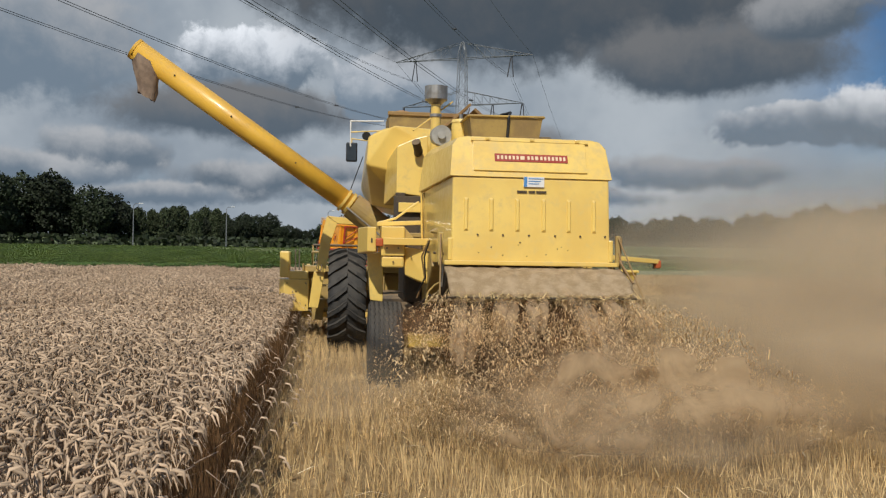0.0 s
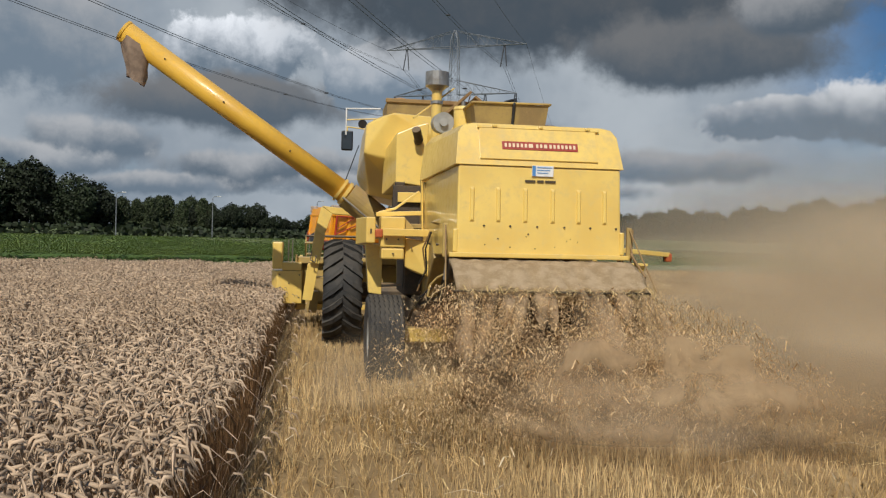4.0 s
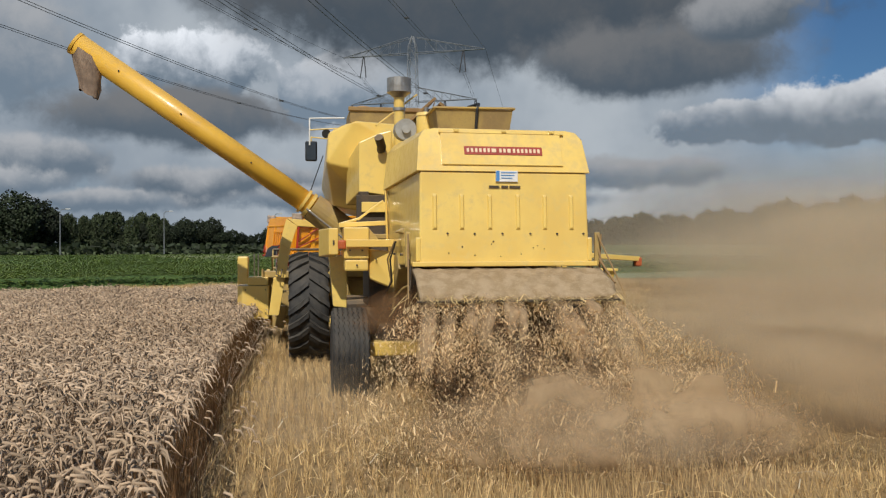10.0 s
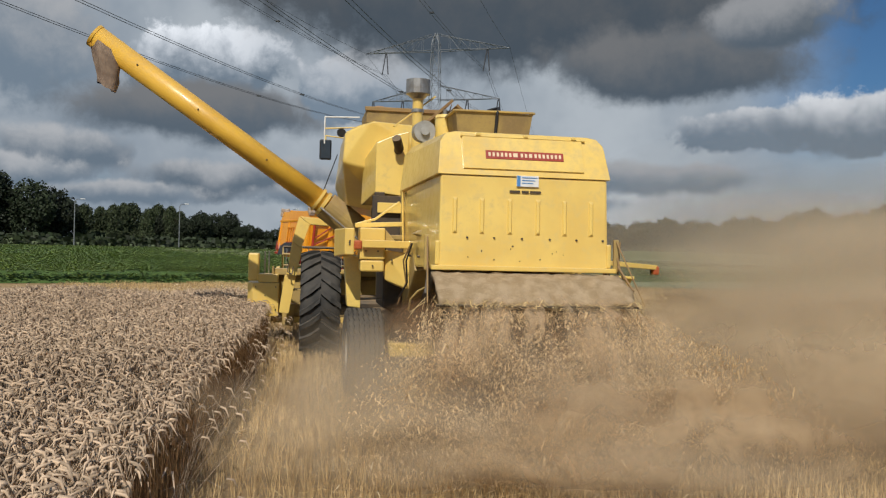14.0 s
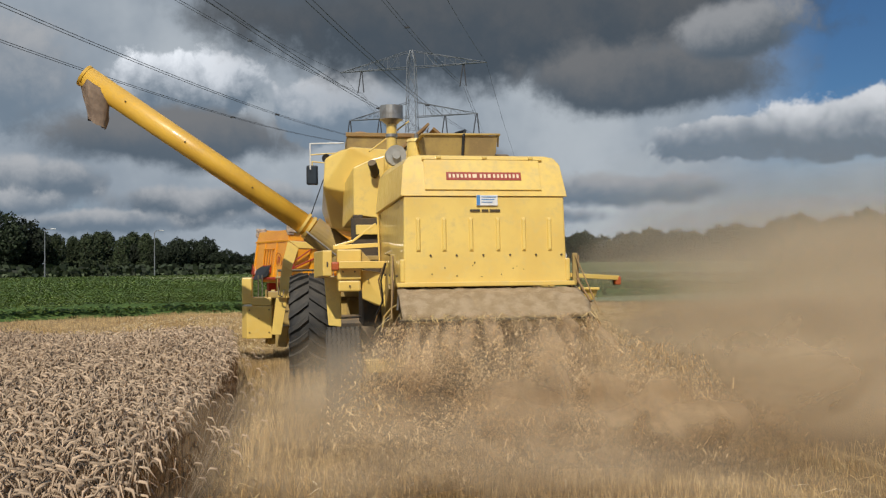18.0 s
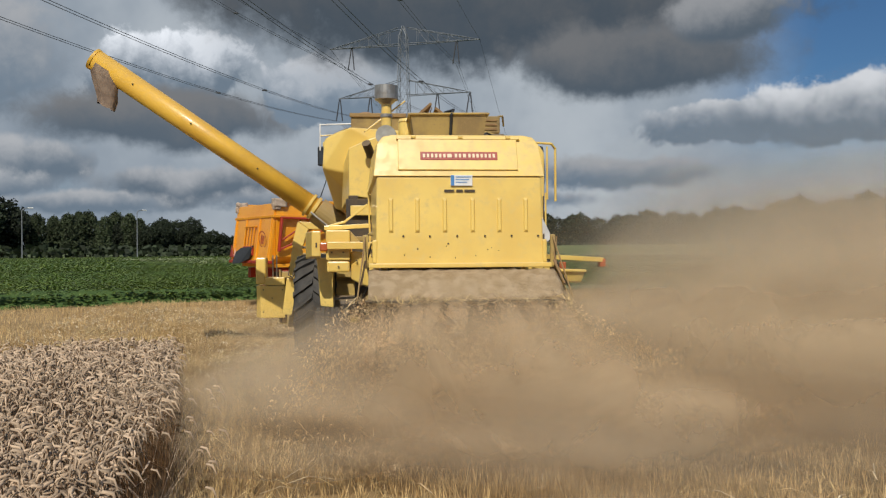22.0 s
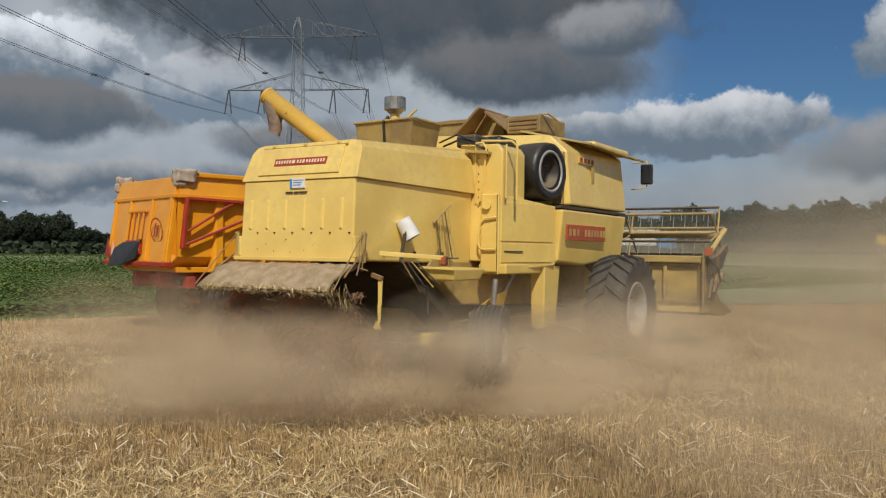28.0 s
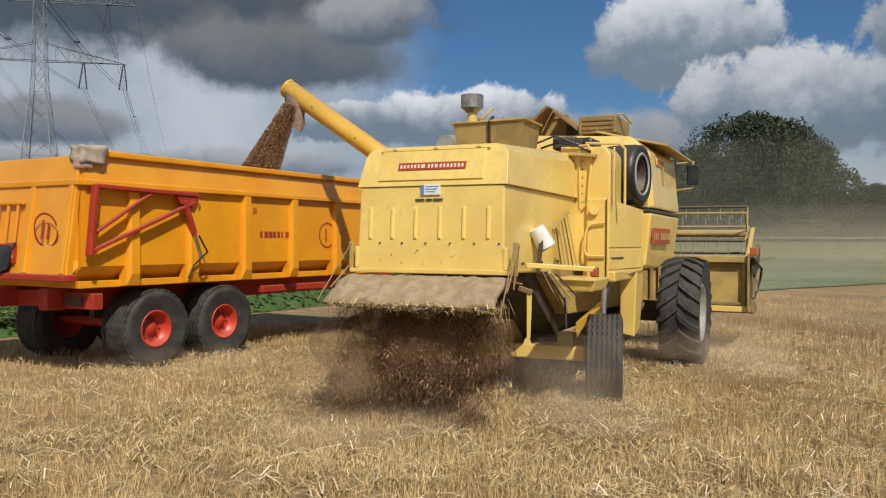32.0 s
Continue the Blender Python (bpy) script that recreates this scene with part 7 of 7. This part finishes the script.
def jets():
    """Soft ropes of chaff that leave the flap side by side and lean outwards: object, place, turn."""
    made, r = [], random.Random(5)
    for k in range(11):
        x = -0.82 + 0.167 * k + r.uniform(-0.065, 0.065)
        out, back = 22.0 * x + 6 + r.uniform(-7, 7), 36 + r.uniform(-10, 10)
        long = r.uniform(0.18, 0.50)
        ob = puff((r.uniform(0.045, 0.115), 0.08, long), DUST_JET, 60 + k)
        m = pose(x, -0.50, 1.27) @ pose(0, 0, 0, -back, 0, 0) @ pose(0, 0, 0, 0, -out, 0) @ pose(0, 0, -long * 0.86)
        made.append((ob, m))
    return made


JETS = jets()
SPRAYS = [
    spray("straw_spray", 14000, 11, 1.0, 1.1, "fan of chopped straw flying from under the flap", STRAW_BITS, 0.042),
    spray("straw_spray", 11000, 12, 1.5, 1.05, "chopped straw flying behind the machine", STRAW_BITS, 0.050, 1.25),
    spray("chaff_spray", 17000, 13, 0.30, 1.18, "brown chaff falling under the hood, darkened with its shade", SHADED_CHAFF_BITS, 0.04, 0.10, -0.12),
]


def stream(seed):
    """A thick rope of falling grain, straight down from its mouth."""
    r = np.random.default_rng(seed)
    n = 11000
    f = r.uniform(0, 1, n) ** 0.9
    a, q = r.uniform(0, 6.283, n), np.sqrt(r.uniform(0, 1, n))
    w = 0.115 + 0.035 * f
    at = np.column_stack([w * q * np.cos(a), w * q * np.sin(a), -1.5 * f])
    seedling = np.array([(-1.0, -0.4, 0), (1.0, -0.4, 0.2), (1.0, 0.4, 0), (-1.0, 0.4, 0.2)])
    v, faces = scattered(seedling, np.array([[0, 1, 2, 3]]), np.zeros((n, 3)), r.uniform(0, 6.28, n), r.uniform(0.008, 0.017, n), None)
    lift = r.normal(0, 0.8, (n, 1))
    v = v.reshape(n, 4, 3)
    v = np.stack([v[..., 0], v[..., 1], v[..., 2] + v[..., 0] * lift], -1) + at[:, None]
    return tagged(mesh_of("grain_stream", v.reshape(-1, 3), faces, GRAIN), "stream of brown wheat grain pouring into the trailer", "grain", kind="stuff")


STREAMS = [stream(21), stream(22), stream(23)]
for at, radii, mat, k in (((80, 82, 1.5), (75, 17, 15), DUST_FAR, 40), ((74, 78, 0.5), (75, 15, 7), DUST_FAR, 43), ((36, 60, 0.8), (30, 7, 2.4), DUST_WIDE, 41), ((52, 66, 1.4), (34, 8, 3.4), DUST_VEIL, 42)):
    puff(radii, mat, k).matrix_basis = pose(*at, 0, 0, -52)


# ---- what moves ----
def harvester_at(t):
    """Place and heading of the combine between the rows."""
    ts = [r[0] for r in HARVESTER]
    return [float(np.interp(t, ts, [r[k] for r in HARVESTER])) for k in (1, 2, 3)]


def harvester_pose(t):
    x, y, a = harvester_at(t)
    return pose(x, y, 0, 0, 0, a)


def roll_rows(x, y, radius, steered):
    """Poses of a wheel in the combine's space: it turns with the ground that it covers, and the rear pair steers."""
    rows, angle, last = [], 0.0, None
    for k in range(65):
        t = k / 2
        at = harvester_pose(t) @ Vector((x, y, 0))
        step = 0.0 if last is None else (at - last).length
        angle -= math.degrees(step / radius)
        last = at
        a0, a1 = harvester_at(max(t - 0.6, 0)), harvester_at(min(t + 0.6, 32))
        speed = math.hypot(a1[0] - a0[0], a1[1] - a0[1]) / 1.2
        swing = math.radians(a1[2] - a0[2]) / 1.2
        steer = max(-38.0, min(38.0, math.degrees(math.atan2(-swing * 3.5, max(speed, 0.5))))) if steered else 0.0
        if steered and t > 29.5:
            steer += 12.0 * min(1.0, (t - 29.5) / 1.5)
        rows.append((t, pose(x, y, radius, 0, 0, steer) @ pose(0, 0, 0, angle)))
    return rows


def motions():
    walk(combine, [(r[0], pose(r[1], r[2], 0, 0, 0, r[3])) for r in HARVESTER])
    for key, x, y, radius in (("front_right", 1.80, 5.40, 0.82), ("front_left", -1.80, 5.40, 0.82), ("rear_right", 1.35, 2.05, 0.515), ("rear_left", -1.36, 2.05, 0.515)):
        walk(WHEELS[key], roll_rows(x, y, radius, key.startswith("rear")))

    # the table is lifted at the end of the crop, and the reel further still
    for ob, rows in zip(HEADER, (((0.0, 0.0), (21.5, 0.0), (22.5, 0.03), (24.5, 0.24), (26.0, 0.34), (32.0, 0.34)), ((0.0, -0.66), (21.0, -0.66), (22.5, -0.5), (24.5, -0.05), (26.0, 0.20), (32.0, 0.20)))):
        walk(ob, [(t, pose(0, 0, dz)) for t, dz in rows])
    walk(lorry, [(t, pose(*(BANK + ALONG * (24.0 * (t - 30.0)) + ACROSS * 1.0).xy, 2.03, 0, 0, -52.9)) for t in (0.0, 16.0, 32.0)])
    walk(red_car, [(t, pose(*(O + U * (-52 + 6.0 * (t - 19)) + V * 126.5), 0.05, 0, 0, 21.6)) for t in (0.0, 16.0, 32.0)])
    # dust drifts with the machine, trails behind it in the turn and settles when it stops
    for at, ob, trail, k, late in DUST_PUFFS:
        rows = []
        for n in range(33):
            t = float(n)
            lag = t if t < 25 else 25 + (t - 25) * (1 - 0.62 * trail)
            m = harvester_pose(min(lag, t)) @ Matrix.Translation(at)
            p = m.translation + Vector((0.22 * math.sin(t * 1.3 + k * 2.1), 0.2 * math.sin(t * 0.9 + k), 0.10 * math.sin(t * 1.7 + k * 1.3)))
            # the clouds spread out to the sides, fanwise from the swath
            heading = harvester_at(min(lag, t))[2]
            if late in (0, 1, 4, 8):
                heading = heading * 0.5 - math.degrees(math.atan2(at[0] + 2.1, at[1] + 7.5))
            elif late in (3, 6, 7, 9):
                heading -= math.degrees(math.atan2(at[0] - 5.2, at[1] + 7.4))
            sink = (1.1 * max(0.0, t - 25.0) if late in (1, 4) else 0.55 * trail * max(0.0, t - (25.5 if at[1] < 0 else 28.0))) + (2.0 * min(1.0, max(0.0, (11.8 - t) / 2.5)) if late else 0.0)
            if late == 4:
                sink += 2.6 * min(1.0, max(0.0, (22.0 - t) / 2.5))
            if late == 6:
                sink = 0.6 * max(0.0, 25.5 - t) if t > 20 else 3.0
                sink += 0.6 * max(0.0, t - 29.0)
            if late == 7:
                sink = (0.5 * max(0.0, 28.5 - t) + 0.42 * max(0.0, t - 29.2)) if t > 22 else 3.0
            if late == 9:
                sink = (0.7 * max(0.0, 25.8 - t) + 0.42 * max(0.0, t - 27.4)) if t > 21.5 else 3.0
            if late == 8:
                sink = 0.75 * max(0.0, t - 23.8)
            if late == 5:
                sink = 0.0
            if late == 2:
                sink = 0.35 * max(0.0, t - 25.5)
            if late == 3:
                sink = 0.25 * max(0.0, 28.0 - t) if t > 20 else 2.0
            rows.append((t, pose(p.x, p.y, p.z - sink, 0, 0, heading)))
        walk(ob, rows)
    for k, ob in enumerate(SPRAYS):
        rows = []
        for n in range(129):
            t = n / 4
            r = random.Random(n * 7 + k)
            rows.append((t, harvester_pose(t) @ pose(0.05 * r.uniform(-1, 1), 0.05 * r.uniform(-1, 1) + (0.95, 1.5, 0.15)[k] * min(1.0, max(0.0, (t - 25.5) / 3.5)), 0.03 * r.uniform(-1, 0.6) - (1.25, 1.25, 0.0)[k] * min(1.0, max(0.0, (t - 26.2) / 3.4)), 5 * r.uniform(-1, 1), 2 * r.uniform(-1, 1), 3 * r.uniform(-1, 1))))
        walk(ob, rows)
    for k, (ob, m) in enumerate(JETS):
        rows = []
        for n in range(65):
            t = n / 2
            r = random.Random(n * 13 + k)
            rows.append((t, harvester_pose(t) @ pose(0.02 * r.uniform(-1, 1), 0.95 * min(1.0, max(0.0, (t - 25.5) / 3.5)), -1.4 * min(1.0, max(0.0, (t - 26.0) / 3.0))) @ m @ pose(0, 0, 0.04 * r.uniform(-1, 1), 4 * r.uniform(-1, 1), 3 * r.uniform(-1, 1), 0)))
        walk(ob, rows)
    # the grain waits in the tube until unloading begins
    way = Vector((-3.61, -0.32, 2.485)).normalized()
    inside = Vector((-5.03, 4.66, 4.61)) - way * 0.05
    tilt = way.to_track_quat("Z", "Y").to_matrix().to_4x4()
    for ob, swing, aside in zip(STREAMS, (19.0, 28.0, 38.0), (0.12, 0.0, -0.12)):
        rows = [(t, harvester_pose(t) @ Matrix.Translation(inside) @ tilt) for t in [n / 2 for n in range(61)] + [30.4]]
        rows += [(t, harvester_pose(t) @ pose(-4.98 + aside, 4.67 - aside, z, 0, swing + wave, 0)) for t, z, wave in ((30.8, 4.36, -4), (31.2, 4.30, 2), (31.6, 4.33, -2), (32.0, 4.30, 1))]
        walk(ob, rows)



motions()
